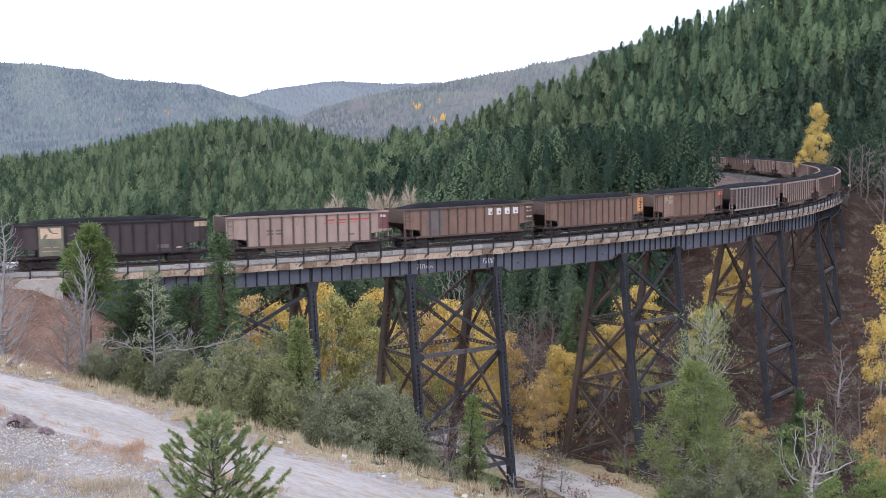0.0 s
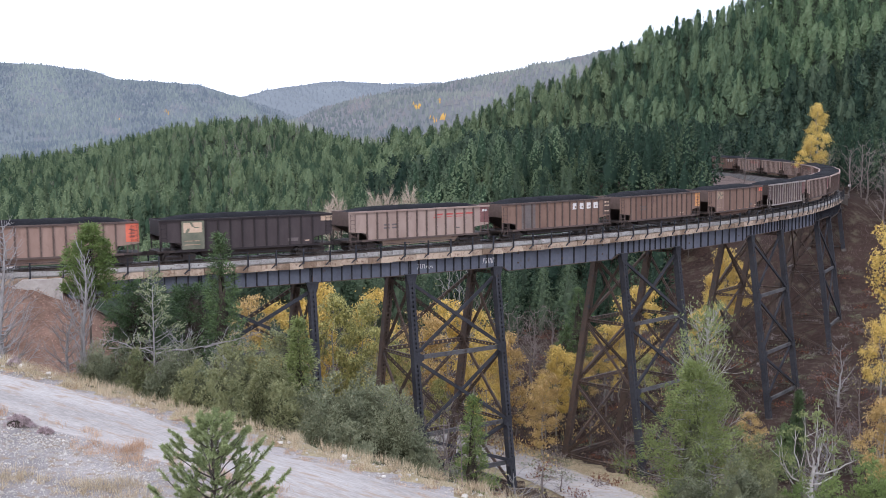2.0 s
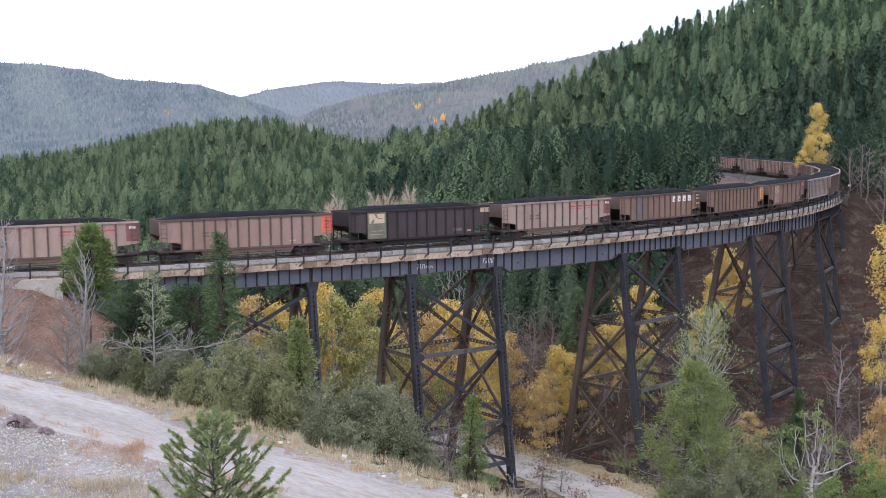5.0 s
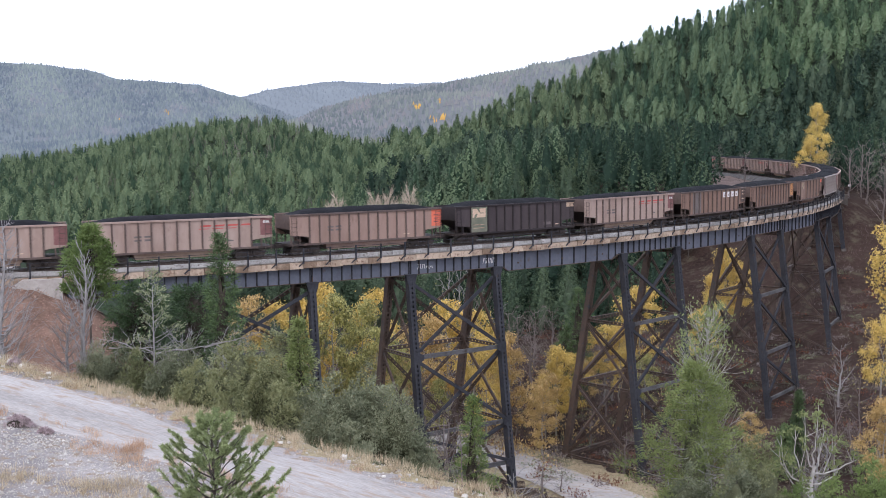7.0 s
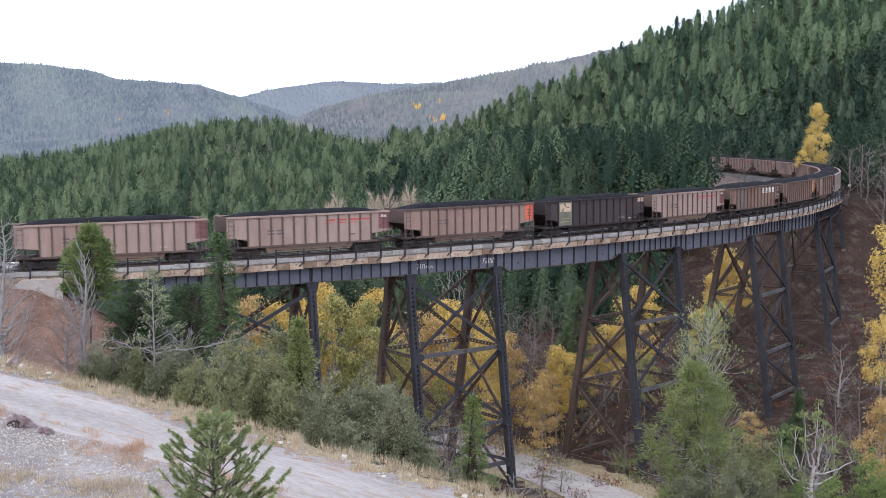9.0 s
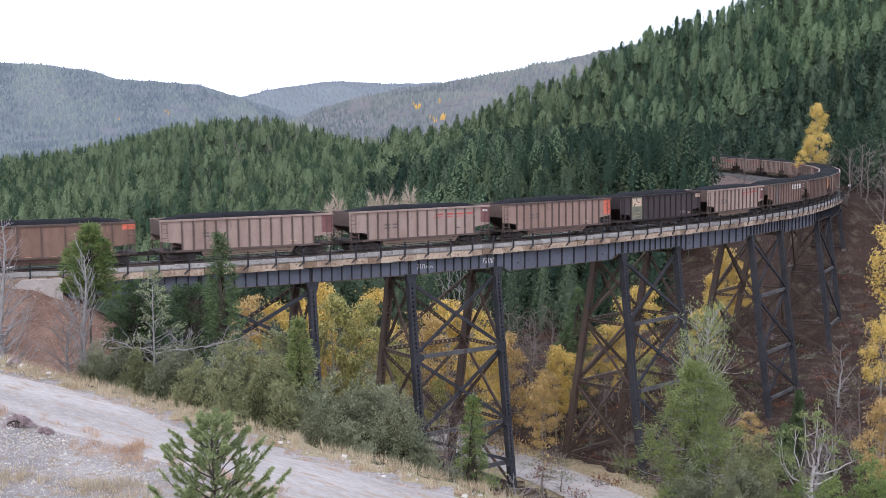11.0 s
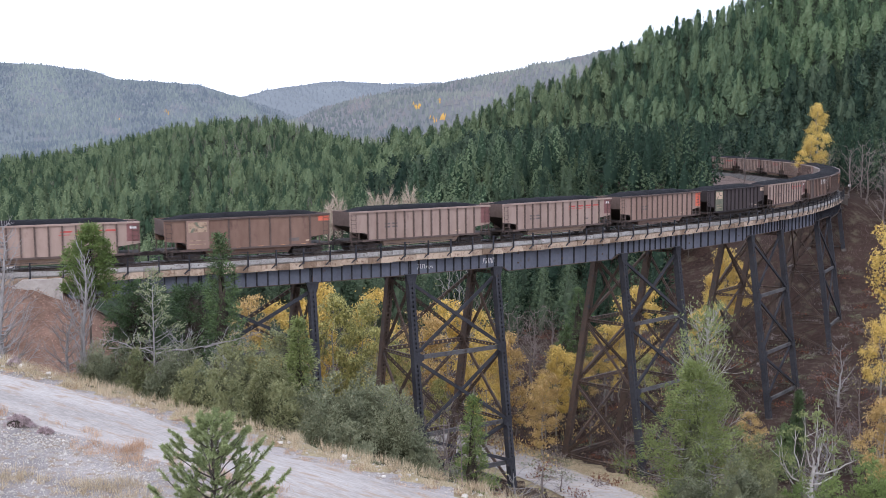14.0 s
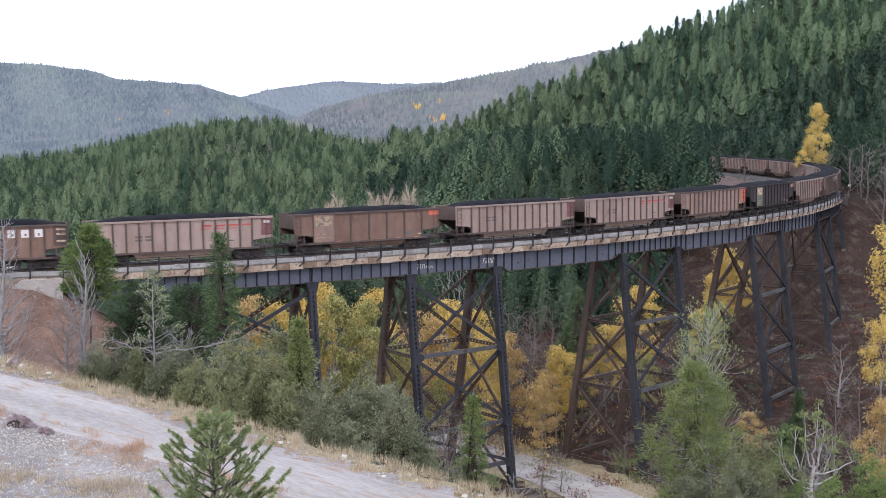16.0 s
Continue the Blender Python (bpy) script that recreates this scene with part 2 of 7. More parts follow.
    dull_grass=surface("dull_brown_grass", (0.085, 0.062, 0.044), (0.20, 0.15, 0.105), 1.0, 0.85, 0, 0.4, island=0.5, through_light=0.2),
    red_grass=surface("russet_grass", (0.37, 0.225, 0.14), (0.62, 0.44, 0.30), 1.0, 0.8, 0, 0.4, island=0.5, through_light=0.2),
    twig=surface("bare_twigs", (0.12, 0.095, 0.085), (0.28, 0.235, 0.215), 5.0, 0.9, 0, 0.3, island=0.4),
    stone=surface("pale_stone", (0.35, 0.32, 0.28), (0.62, 0.58, 0.52), 5.0, 0.9, 0.4, 0.7, single=0.3, island=0.3),
    # Far slopes and groves: haze painted in as a bluish glow
    distant_gold=surface("hazy_aspen_leaves", (0.45, 0.24, 0.03), (0.70, 0.42, 0.08), 0.05, 0.95, 0, 0.02, haze_glow=((0.05, 0.06, 0.07), 1.0)),
    distant_left=surface("hazy_left_mountain", (0.030, 0.046, 0.036), (0.085, 0.10, 0.075), 0.06, 0.95, 0, 0.006, (0.09, 0.085, 0.075), 0.62, haze_glow=((0.162, 0.187, 0.258), 1.0), spec=0.08),
    distant_back=surface("hazy_back_mountain", (0.03, 0.04, 0.036), (0.07, 0.08, 0.07), 0.06, 0.95, 0, 0.006, haze_glow=((0.215, 0.250, 0.325), 1.0), spec=0.08),
    distant_right=surface("hazy_near_ridge", (0.030, 0.036, 0.030), (0.085, 0.080, 0.070), 0.06, 0.95, 0, 0.006, (0.10, 0.08, 0.078), 0.58, haze_glow=((0.170, 0.190, 0.232), 1.0), spec=0.08),
    needles_left=surface("hazy_left_needles", (0.016, 0.034, 0.026), (0.125, 0.150, 0.095), 0.05, 0.95, 0, 0.006, (0.13, 0.12, 0.10), 0.62, tone=0.6, haze_glow=((0.147, 0.172, 0.242), 1.0), spec=0.08),
    needles_back=surface("hazy_back_needles", (0.03, 0.042, 0.036), (0.08, 0.09, 0.075), 0.05, 0.95, 0, 0.006, tone=0.3, haze_glow=((0.205, 0.240, 0.315), 1.0), spec=0.08),
    needles_right=surface("hazy_ridge_needles", (0.012, 0.026, 0.018), (0.115, 0.125, 0.085), 0.05, 0.95, 0, 0.006, (0.12, 0.09, 0.085), 0.58, tone=0.6, haze_glow=((0.153, 0.176, 0.212), 1.0), spec=0.08),
)


# ---- building helpers ----
def part(name, bm, material, parent=None, label=""):
    """Links a bmesh as one mesh object under a thing or a part."""
    me = bpy.data.meshes.new(name)
    bm.to_mesh(me)
    bm.free()
    if material is not None:
        me.materials.append(material)
    ob = new(name, me)
    if parent is not None:
        ob.parent = parent
    if label:
        ob["label"] = label
    return ob


def again(ob, m, parent=None):
    """Another object on the same mesh, under a parent, with a local pose."""
    o = ob.copy()
    scene.collection.objects.link(o)
    o.parent = parent if parent is not None else ob.parent
    o.matrix_basis = m
    return o


def thing(name, m=None):
    ob = new(name)
    ob.empty_display_size = 0.5
    if m is not None:
        ob.matrix_basis = m
    return ob


def box(bm, x0, x1, y0, y1, z0, z1):
    v = [bm.verts.new((x, y, z)) for z in (z0, z1) for x, y in ((x0, y0), (x1, y0), (x1, y1), (x0, y1))]
    for f in ((3, 2, 1, 0), (4, 5, 6, 7), (0, 1, 5, 4), (1, 2, 6, 5), (2, 3, 7, 6), (3, 0, 4, 7)):
        bm.faces.new([v[i] for i in f])


def solid(bm, ring_a, ring_b):
    """A closed body between two rings of equal count."""
    a = [bm.verts.new(p) for p in ring_a]
    b = [bm.verts.new(p) for p in ring_b]
    n = len(a)
    bm.faces.new(a[::-1])
    bm.faces.new(b)
    for i in range(n):
        bm.faces.new((a[i], a[(i + 1) % n], b[(i + 1) % n], b[i]))


def beam(bm, p, q, w, h, up=(0, 0, 1), shift=(0, 0)):
    """A bar from p to q, w wide across and h deep along up."""
    p, q, up = Vector(p), Vector(q), Vector(up)
    d = (q - p).normalized()
    side = d.cross(up).normalized()
    top = side.cross(d).normalized()
    p, q = p + side * shift[0] + top * shift[1], q + side * shift[0] + top * shift[1]
    ring = [(-w / 2, -h / 2), (w / 2, -h / 2), (w / 2, h / 2), (-w / 2, h / 2)]
    solid(bm, [p + side * a + top * b for a, b in ring], [q + side * a + top * b for a, b in ring])


def tube(bm, points, radii, sides=6):
    """A tapered round limb through the points."""
    rings = []
    for i, p in enumerate(points):
        d = (points[min(i + 1, len(points) - 1)] - points[max(i - 1, 0)]).normalized()
        a = d.orthogonal().normalized()
        b = d.cross(a)
        rings.append([bm.verts.new(p + (a * math.cos(t) + b * math.sin(t)) * radii[i])
                      for t in (2 * math.pi * k / sides for k in range(sides))])
    for r, s in zip(rings, rings[1:]):
        for k in range(sides):
            bm.faces.new((r[k], r[(k + 1) % sides], s[(k + 1) % sides], s[k]))
    bm.faces.new(rings[-1])
    bm.faces.new(rings[0][::-1])


# ---- the railway's line in plan ----
RAIL_Z, GRADE = 30.905, 0.0170
BEND_AT = (-60, -20, 20, 60, 90, 120, 150, 180, 210, 250, 290)
BEND = (0.00633, 0.00633, 0.00687, 0.00603, 0.00604, 0.00534, 0.00537, 0.00522, 0.00458, 0.00443, 0.0)
LINE_S = np.arange(-120, 421, 0.5)
_bend = np.interp(LINE_S, BEND_AT, BEND)
_zero = int(np.argmin(abs(LINE_S)))


def _sum(v):
    return np.concatenate([[0], np.cumsum(0.25 * (v[1:] + v[:-1]))])


_head = _sum(_bend)
_head = _head - _head[_zero] + 0.4008
_lx, _ly = _sum(np.cos(_head)), _sum(np.sin(_head))
_lx, _ly = _lx - _lx[_zero] - 26.1447, _ly - _ly[_zero] + 94.5576


def heading(s):
    return float(np.interp(s, LINE_S, _head))


def on_line(s, off=0.0, z=0.0):
    """A point s metres along the track, off metres to its outer side, z above the rail."""
    h = heading(s)
    return Vector((float(np.interp(s, LINE_S, _lx)) + off * math.sin(h), float(np.interp(s, LINE_S, _ly)) - off * math.cos(h),
                   RAIL_Z + GRADE * s + z))


def near_line(x, y):
    """Distance to the track and the s of the nearest point, for arrays."""
    x, y = np.asarray(x, float).ravel(), np.asarray(y, float).ravel()
    best, where = np.full(x.shape, 1e9), np.zeros(x.shape)
    for s, a, b in zip(LINE_S[::4], _lx[::4], _ly[::4]):
        d = (x - a) ** 2 + (y - b) ** 2
        m = d < best
        best[m], where[m] = d[m], s
    return np.sqrt(best), where


def land_line(x, y):
    """The same for the part of the line that lies on the land, off the bridge."""
    x, y = np.asarray(x, float).ravel(), np.asarray(y, float).ravel()
    best, where = np.full(x.shape, 1e9), np.zeros(x.shape)
    for s, a, b in zip(LINE_S[::4], _lx[::4], _ly[::4]):
        if BRIDGE_START - 3.5 < s < BRIDGE_END + 3.0:
            continue
        d = (x - a) ** 2 + (y - b) ** 2
        m = d < best
        best[m], where[m] = d[m], s
    return np.sqrt(best), where


def side_of_line(x, y):
    """Distance to the track, positive on its outer side, and s."""
    d, s = near_line(x, y)
    h = np.interp(s, LINE_S, _head)
    out = (np.ravel(x) - np.interp(s, LINE_S, _lx)) * np.sin(h) - (np.ravel(y) - np.interp(s, LINE_S, _ly)) * np.cos(h)
    return np.where(out > 0, d, -d), s


BRIDGE_START, BRIDGE_END = -4.0, 141.6
TOWER, SPAN = 9.454, 17.312
BENTS = [6.27, 15.73, 25.18, 34.63, 51.95, 61.40, 78.71, 88.17, 105.48, 114.93, 132.15]


# ---- ground ----
def ramp(v, a, b):
    t = np.clip((v - a) / (b - a), 0, 1)
    return t * t * (3 - 2 * t)


def ridge(x, y, crest, slope):
    """A hill that falls evenly, to the front and the back, from a crest that runs from west to east."""
    cx, cy, cz = zip(*crest)
    return np.interp(x, cx, cz) - slope * abs(y - np.interp(x, cx, cy))


def waves(x, y, size, seed):
    rng = np.random.RandomState(seed)
    out = np.zeros(np.shape(x))
    for k in range(9):
        a, f, ph = rng.uniform(0, 6.28), rng.uniform(0.6, 2.2) / size, rng.uniform(0, 6.28)
        out += np.sin((x * math.cos(a) + y * math.sin(a)) * f * 6.28 + ph) / 9 ** 0.5
    return out * 0.6


CREST_EAST = [(-60, 640, 20), (-15, 630, 39.4), (9, 620, 47.4), (33, 600, 59.4), (47, 590, 66.4), (71, 560, 74.4), (94, 540, 83.4), (124, 515, 96.6), (150, 510, 107.4), (191, 510, 120.4), (330, 490, 156.4), (600, 480, 211.4)]
CREST_MID = [(-420, 620, 27), (-225, 600, 31.5), (-196, 600, 34), (-167, 600, 39), (-150, 600, 42.5), (-127, 600, 49), (-103, 600, 50.8), (-84, 600, 50), (-75, 595, 47), (-62, 570, 45), (-50, 555, 43.5), (-38, 500, 40), (-18, 460, 38), (14, 450, 38.5), (60, 450, 40)]
CREST_FAR_LEFT = [(-1500, 1850, 238.0), (-672, 1800, 175.0), (-621, 1800, 170.0), (-535, 1800, 163.0), (-492, 1800, 148.0), (-415, 1800, 144.0), (-364, 1800, 139.0), (-329, 1800, 127.0), (-304, 1800, 121.0), (-200, 1800, 83.0), (-100, 1800, 38.0)]
CREST_FAR = [(-700, 2800, 131.0), (-459, 2800, 170.0), (-392, 2800, 186.0), (-299, 2800, 199.0), (-245, 2800, 204.0), (-125, 2800, 197.0), (60, 2800, 201.0), (300, 2800, 221.0)]
CREST_FAR_RIGHT = [(-320, 1500, 20), (-230, 1500, 61.0), (-160, 1500, 92.0), (-96, 1500, 108.0), (-46, 1500, 119.0), (11, 1500, 128.0), (83, 1500, 139.0), (140, 1500, 151.0), (190, 1500, 163.0), (420, 1500, 211.0)]
VALLEY_C = (-400, -90, -75, -62, -49, -41, -32, -22, 0, 23, 32, 50, 58, 73, 82, 92, 400)
VALLEY_Z = (34, 31.2, 30.3, 27.0, 22.5, 18.5, 13.5, 8.6, 6.3, 8.3, 10.0, 12.0, 15.0, 19.5, 27.0, 31.3, 37)


def far_ridge(x, y):
    """Which of the far mountains (left, back, near ridge) carries a place."""
    return np.argmax([ridge(x, y, CREST_FAR_LEFT, 0.22), ridge(x, y, CREST_FAR, 0.2), ridge(x, y, CREST_FAR_RIGHT, 0.2)], 0)


def bench_z(x, y):
    return 30.5 - 0.103 * (x + 19.8) - 0.02 * np.maximum(0, 40 - y)


def edge_side(x, y):
    """Metres beyond the outer edge of the road's bench (negative on the bench)."""
    return ((x + 19.8) * 13.0 + (y - 53.0) * 21.25) / 24.91


def height(x, y):
    x, y = np.asarray(x, float), np.asarray(y, float)
    c = (x - 20) * 0.72 + (y - 126) * 0.69
    a = -0.69 * (x - 20) + 0.72 * (y - 126)
    v = np.interp(c, VALLEY_C, VALLEY_Z)
    broad = np.minimum(v, 8.3 + 0.05 * np.maximum(0, c - 23))
    w = np.where(c > 23, ramp(x, -45, 22), 1.0)
    v = v * w + broad * (1 - w) + 0.012 * np.maximum(0, a) + waves(x, y, 38, 3) * 0.5
    hills = np.maximum(ridge(x, y, CREST_EAST, 0.33), ridge(x, y, CREST_MID, 0.11))
    hills = hills + waves(x, y, 110, 5) * 2.0 * ramp(y, 300, 420)
    v = np.maximum(v, hills)
    far = np.maximum(np.maximum(ridge(x, y, CREST_FAR_LEFT, 0.22), ridge(x, y, CREST_FAR, 0.2)), ridge(x, y, CREST_FAR_RIGHT, 0.2))
    gully = np.minimum(1.0, np.maximum(0, np.minimum(np.minimum(abs(y - 1500), abs(y - 2800)), abs(y - 1800))) / 160.0)
    far = far + (waves(x + 0.45 * y, y * 0.2, 150, 8) * 22.0 * gully + waves(x, y, 60, 9) * 1.6) * ramp(y, 900, 1150)
    v = np.maximum(v, far)
    # the bench of the road, and the bank below it
    e = edge_side(x, y)
    b = bench_z(x, y) + waves(x, y, 9, 11) * 0.07
    v = np.where(e < 0, b, np.where(e < 14, np.minimum(v, b - 0.62 * e) * ramp(e, 0, 1.0) + b * (1 - ramp(e, 0, 1.0)), v * ramp(e, 14, 30) + np.minimum(v, b - 0.62 * 14) * (1 - ramp(e, 14, 30))))
    drop = np.maximum(b - 0.5 * e, 6.4 + 0.02 * np.maximum(0, a))
    low = np.where(e > 1, np.minimum(v, drop), v)
    k = ramp(x, -20, -5) * (1 - ramp(y, 92, 110))
    v = v * (1 - k) + low * k
    # the railway's formation on either side of the bridge
    d, s = land_line(x, y)
    d, s = d.reshape(x.shape), s.reshape(x.shape)
    bed = RAIL_Z + GRADE * s - 0.75
    off = np.maximum(0, d - 2.8)
    v = np.where(v < bed, np.maximum(v, bed - 0.72 * off), np.minimum(v, bed + 0.8 * np.maximum(0, d - 5)))
    # level pad inside the track before the bridge, raised so the truck fits the camera's view
    k = (1 - ramp(x, -37.0, -34.4)) * ramp(x, -60, -52) * ramp(y, 90, 93) * (1 - ramp(y, 103, 110))
    v = v * (1 - k) + np.maximum(v, 29.72) * k
    return v


def ground_at(x, y):
    return float(height(np.array([x]), np.array([y]))[0])


def sheet(name, xs, ys, material, rise=0.0):
    gx, gy = np.meshgrid(xs, ys)
    gz = height(gx, gy) + rise
    return grid_mesh(name, gx, gy, gz, material)


def grid_mesh(name, gx, gy, gz, material):
    ny, nx = gx.shape
    i = np.arange(ny * nx).reshape(ny, nx)
    faces = np.stack([i[:-1, :-1], i[:-1, 1:], i[1:, 1:], i[1:, :-1]], -1).reshape(-1, 4)
    me = bpy.data.meshes.new(name)
    me.from_pydata(np.stack([gx, gy, gz], -1).reshape(-1, 3), [], faces)
    for mat in (material if isinstance(material, list) else [material]):
        me.materials.append(mat)
    me.polygons.foreach_set("use_smooth", [True] * len(me.polygons))
    return new(name, me)


def build_ground():
    near = np.concatenate([np.linspace(-4800, -700, 24)[:-1], np.linspace(-700, -120, 36)[:-1], np.linspace(-120, 130, 136)[:-1],
                           np.linspace(130, 700, 36)[:-1], np.linspace(700, 4800, 24)])
    deep = np.concatenate([np.linspace(-1500, -40, 12)[:-1], np.linspace(-40, 20, 20)[:-1], np.linspace(20, 70, 70)[:-1], np.linspace(70, 260, 84)[:-1],
                           np.linspace(260, 720, 56)[:-1], np.linspace(720, 3000, 76)[:-1], np.linspace(3000, 4900, 8)])
    deep = np.unique(np.concatenate([deep, [1485, 1500, 1515, 1785, 1800, 1815, 2785, 2800]]))
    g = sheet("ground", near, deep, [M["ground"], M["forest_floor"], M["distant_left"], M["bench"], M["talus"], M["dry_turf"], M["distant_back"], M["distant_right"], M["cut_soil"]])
    centre = np.zeros(len(g.data.polygons) * 3)
    g.data.polygons.foreach_get("center", centre)
    cx, cy, cz = centre.reshape(-1, 3).T
    slot = np.zeros(len(cx), int)
    slot[(cy > 185) & (cx < 30)] = 1
    slot[(cy > 330)] = 1
    out, s = side_of_line(cx, cy)
    slot[(out > 13) & (cy > 205)] = 1
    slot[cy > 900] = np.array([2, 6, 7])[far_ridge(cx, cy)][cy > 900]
    slot[(abs((cx + 3.7) * 0.83 + (cy - 134) * 0.56 - 2.5) < 7.5 + 1.5 * np.sin(cx * 0.5)) & (cy > 92) & (cy < 140)] = 5
    slot[(edge_side(cx, cy) < 6.0) & (cy < 72)] = 5
    slot[edge_side(cx, cy) < -1.0] = 3
    d, s = near_line(cx, cy)
    slot[(d < 14) & (s < BRIDGE_START + 4) & (cy > 75)] = 4
    out, s = side_of_line(cx, cy)
    slot[(out < -2.5) & (out > -17) & (s > 146) & (s < 235) & (cy > 150)] = 8
    g.data.polygons.foreach_set("material_index", slot)
    return tagged(g, "dry valley ground, gravel bench and forested hills", "ground", kind="structure")


build_ground()


# ---- the trestle ----
def upright(s, off, z, turn=0.0):
    """A pose on the track: x along it, y to its inner side."""
    h = heading(s)
    return Matrix.Translation(on_line(s, off, z)) @ Matrix.Rotation(h + turn, 4, "Z")


def leg_top(s, side):
    return on_line(s, side * 1.707, -2.33)


def leg_point(s, side, z):
    return on_line(s, side * (1.707 + (0.13 if side > 0 else 0.18) * (-2.33 - z)), z)


def leg_foot(s, side):
    z = -6.0
    for _ in range(25):
        p = leg_point(s, side, z)
        z += 0.7 * (ground_at(p.x, p.y) + 0.12 - p.z)
    return z


def build_leg(parent, s, side, foot, material):
    """Two channels joined by cover plates that are pierced by a row of holes."""
    bm = bmesh.new()
    p, q = leg_point(s, side, -2.36), leg_point(s, side, foot)
    h = heading(s)
    out = Vector((math.sin(h), -math.cos(h), 0))
    for k in (-1, 1):
        beam(bm, p, q, 0.05, 0.56, out, (k * 0.275, 0))
        for f in (-1, 1):
            beam(bm, p, q, 0.225, 0.03, out, (k * 0.187, f * 0.295))
    d = (q - p)
    n = int(d.length / 0.40)
    for f in (-1, 1):
        for i in range(n):
            a, b = p + d * ((i + 0.02) / n), p + d * ((i + 0.54) / n)
            beam(bm, a, b, 0.145, 0.025, out, (0, f * 0.292))
    return part("leg", bm, material, parent)


def brace_between(parent, name, p, q, size, material, up, solid_face=False):
    """A built-up bar: two angles with lacing, or with a plain web plate."""
    bm = bmesh.new()
    w = size
    beam(bm, p, q, 0.07, w * 0.7, up, (-w * 0.42, 0))
    beam(bm, p, q, 0.07, w * 0.7, up, (w * 0.42, 0))
    d = q - p
    if solid_face:
        beam(bm, p, q, w * 0.86, 0.02, up, (0, w * 0.30))
    else:
        n = max(3, int(d.length / 0.5))
        for i in range(n):
            a, b = p + d * ((i + 0.05) / n), p + d * ((i + 0.72) / n)
            beam(bm, a, b, w * 0.8, 0.02, up, (0, w * 0.33))
    return part(name, bm, material, parent)


LEVELS = (-9.6, -16.45, -23.2)


def build_tower(pair):
    t = thing("trestle_tower", Matrix.Translation(on_line(sum(pair) / len(pair), 0, -2.4)))
    back = t.matrix_basis.inverted()
    feet = {}
    made = []
    for s in pair:
        for side in (1, -1):
            feet[s, side] = leg_foot(s, side)
            mat = M["steel"] if side > 0 else M["rusty"]
            made.append(build_leg(t, s, side, feet[s, side], mat))
            # concrete pedestal
            p = leg_point(s, side, feet[s, side])
            bm = bmesh.new()
            solid(bm, [p + Vector((a * 0.5, b * 0.5, -1.6)) for a, b in ((-1, -1), (1, -1), (1, 1), (-1, 1))],
                  [p + Vector((a * 0.36, b * 0.36, 0.0)) for a, b in ((-1, -1), (1, -1), (1, 1), (-1, 1))])
            made.append(part("footing", bm, M["footing"], t))
            # cap plate on the leg
            bm = bmesh.new()
            c = leg_top(s, side)
            h = heading(s)
            along, across = Vector((math.cos(h), math.sin(h), 0)), Vector((math.sin(h), -math.cos(h), 0))
            beam(bm, c - along * 0.55 + Vector((0, 0, 0.05)), c + along * 0.55 + Vector((0, 0, 0.05)), 0.8, 0.14)
            solid(bm, [c + along * a + across * 0.345 * side + Vector((0, 0, b)) for a, b in ((-0.55, -0.02), (-0.36, -0.75), (0.36, -0.75), (0.55, -0.02))],
                  [c + along * a + across * 0.37 * side + Vector((0, 0, b)) for a, b in ((-0.55, -0.02), (-0.36, -0.75), (0.36, -0.75), (0.55, -0.02))])
            made.append(part("cap_plate", bm, M["steel"], t))
    def levels(a, b):
        low = max(feet[a], feet[b])
        out = [-2.75] + [z for z in LEVELS if z > low + 2.5]
        return out + [low + 0.3]
    # bracing along the track
    if len(pair) == 2:
        s0, s1 = pair
        for side in (1, -1):
            mat = M["steel"] if side > 0 else M["rusty"]
            h = heading(sum(pair) / 2)
            out = Vector((math.sin(h), -math.cos(h), 0))
            lv = levels((s0, side), (s1, side))
            for z0, z1 in zip(lv, lv[1:]):
                a0, a1 = leg_point(s0, side, z0 - 0.25), leg_point(s0, side, z1 + 0.1)
                b0, b1 = leg_point(s1, side, z0 - 0.25), leg_point(s1, side, z1 + 0.1)
                made.append(brace_between(t, "brace", a0 + out * 0.16, b1 + out * 0.16, 0.26, mat, out, side > 0))
                made.append(brace_between(t, "brace", a1 - out * 0.16, b0 - out * 0.16, 0.26, mat, out, side > 0))
            for z in lv[1:]:
                made.append(brace_between(t, "strut", leg_point(s0, side, z), leg_point(s1, side, z), 0.36, M["dusty"] if side > 0 else mat, out, side > 0))
                for s in pair:
                    bm = bmesh.new()
                    g = leg_point(s, side, z)
                    d = Vector((math.cos(h), math.sin(h), 0)) * (1 if s == s0 else -1)
                    ring = [(-0.30, -0.45), (-0.30, 0.45), (0.28, 0.45), (0.72, 0.22), (0.72, -0.22), (0.28, -0.45)]
                    solid(bm, [g + d * a + Vector((0, 0, b)) + out * side * 0.315 for a, b in ring], [g + d * a + Vector((0, 0, b)) + out * side * 0.338 for a, b in ring])
                    bmesh.ops.recalc_face_normals(bm, faces=bm.faces)
                    made.append(part("gusset", bm, mat, t))
    # bracing across the track
    for s in pair:
        h = heading(s)
        along = Vector((math.cos(h), math.sin(h), 0))
        lv = levels((s, 1), (s, -1))
        for i, (z0, z1) in enumerate(zip(lv, lv[1:])):
            a0, a1 = leg_point(s, 1, z0 - 0.2), leg_point(s, 1, z1 + 0.1)
            b0, b1 = leg_point(s, -1, z0 - 0.2), leg_point(s, -1, z1 + 0.1)
            made.append(brace_between(t, "brace", a0 + along * 0.1, b1 + along * 0.12, 0.22, M["rusty"], along))
            made.append(brace_between(t, "brace", b0 - along * 0.1, a1 - along * 0.12, 0.22, M["rusty"], along))
        for z in lv:
            made.append(brace_between(t, "strut", leg_point(s, 1, z), leg_point(s, -1, z), 0.29, M["rusty"], along))
    for o in made:
        o.matrix_basis = back
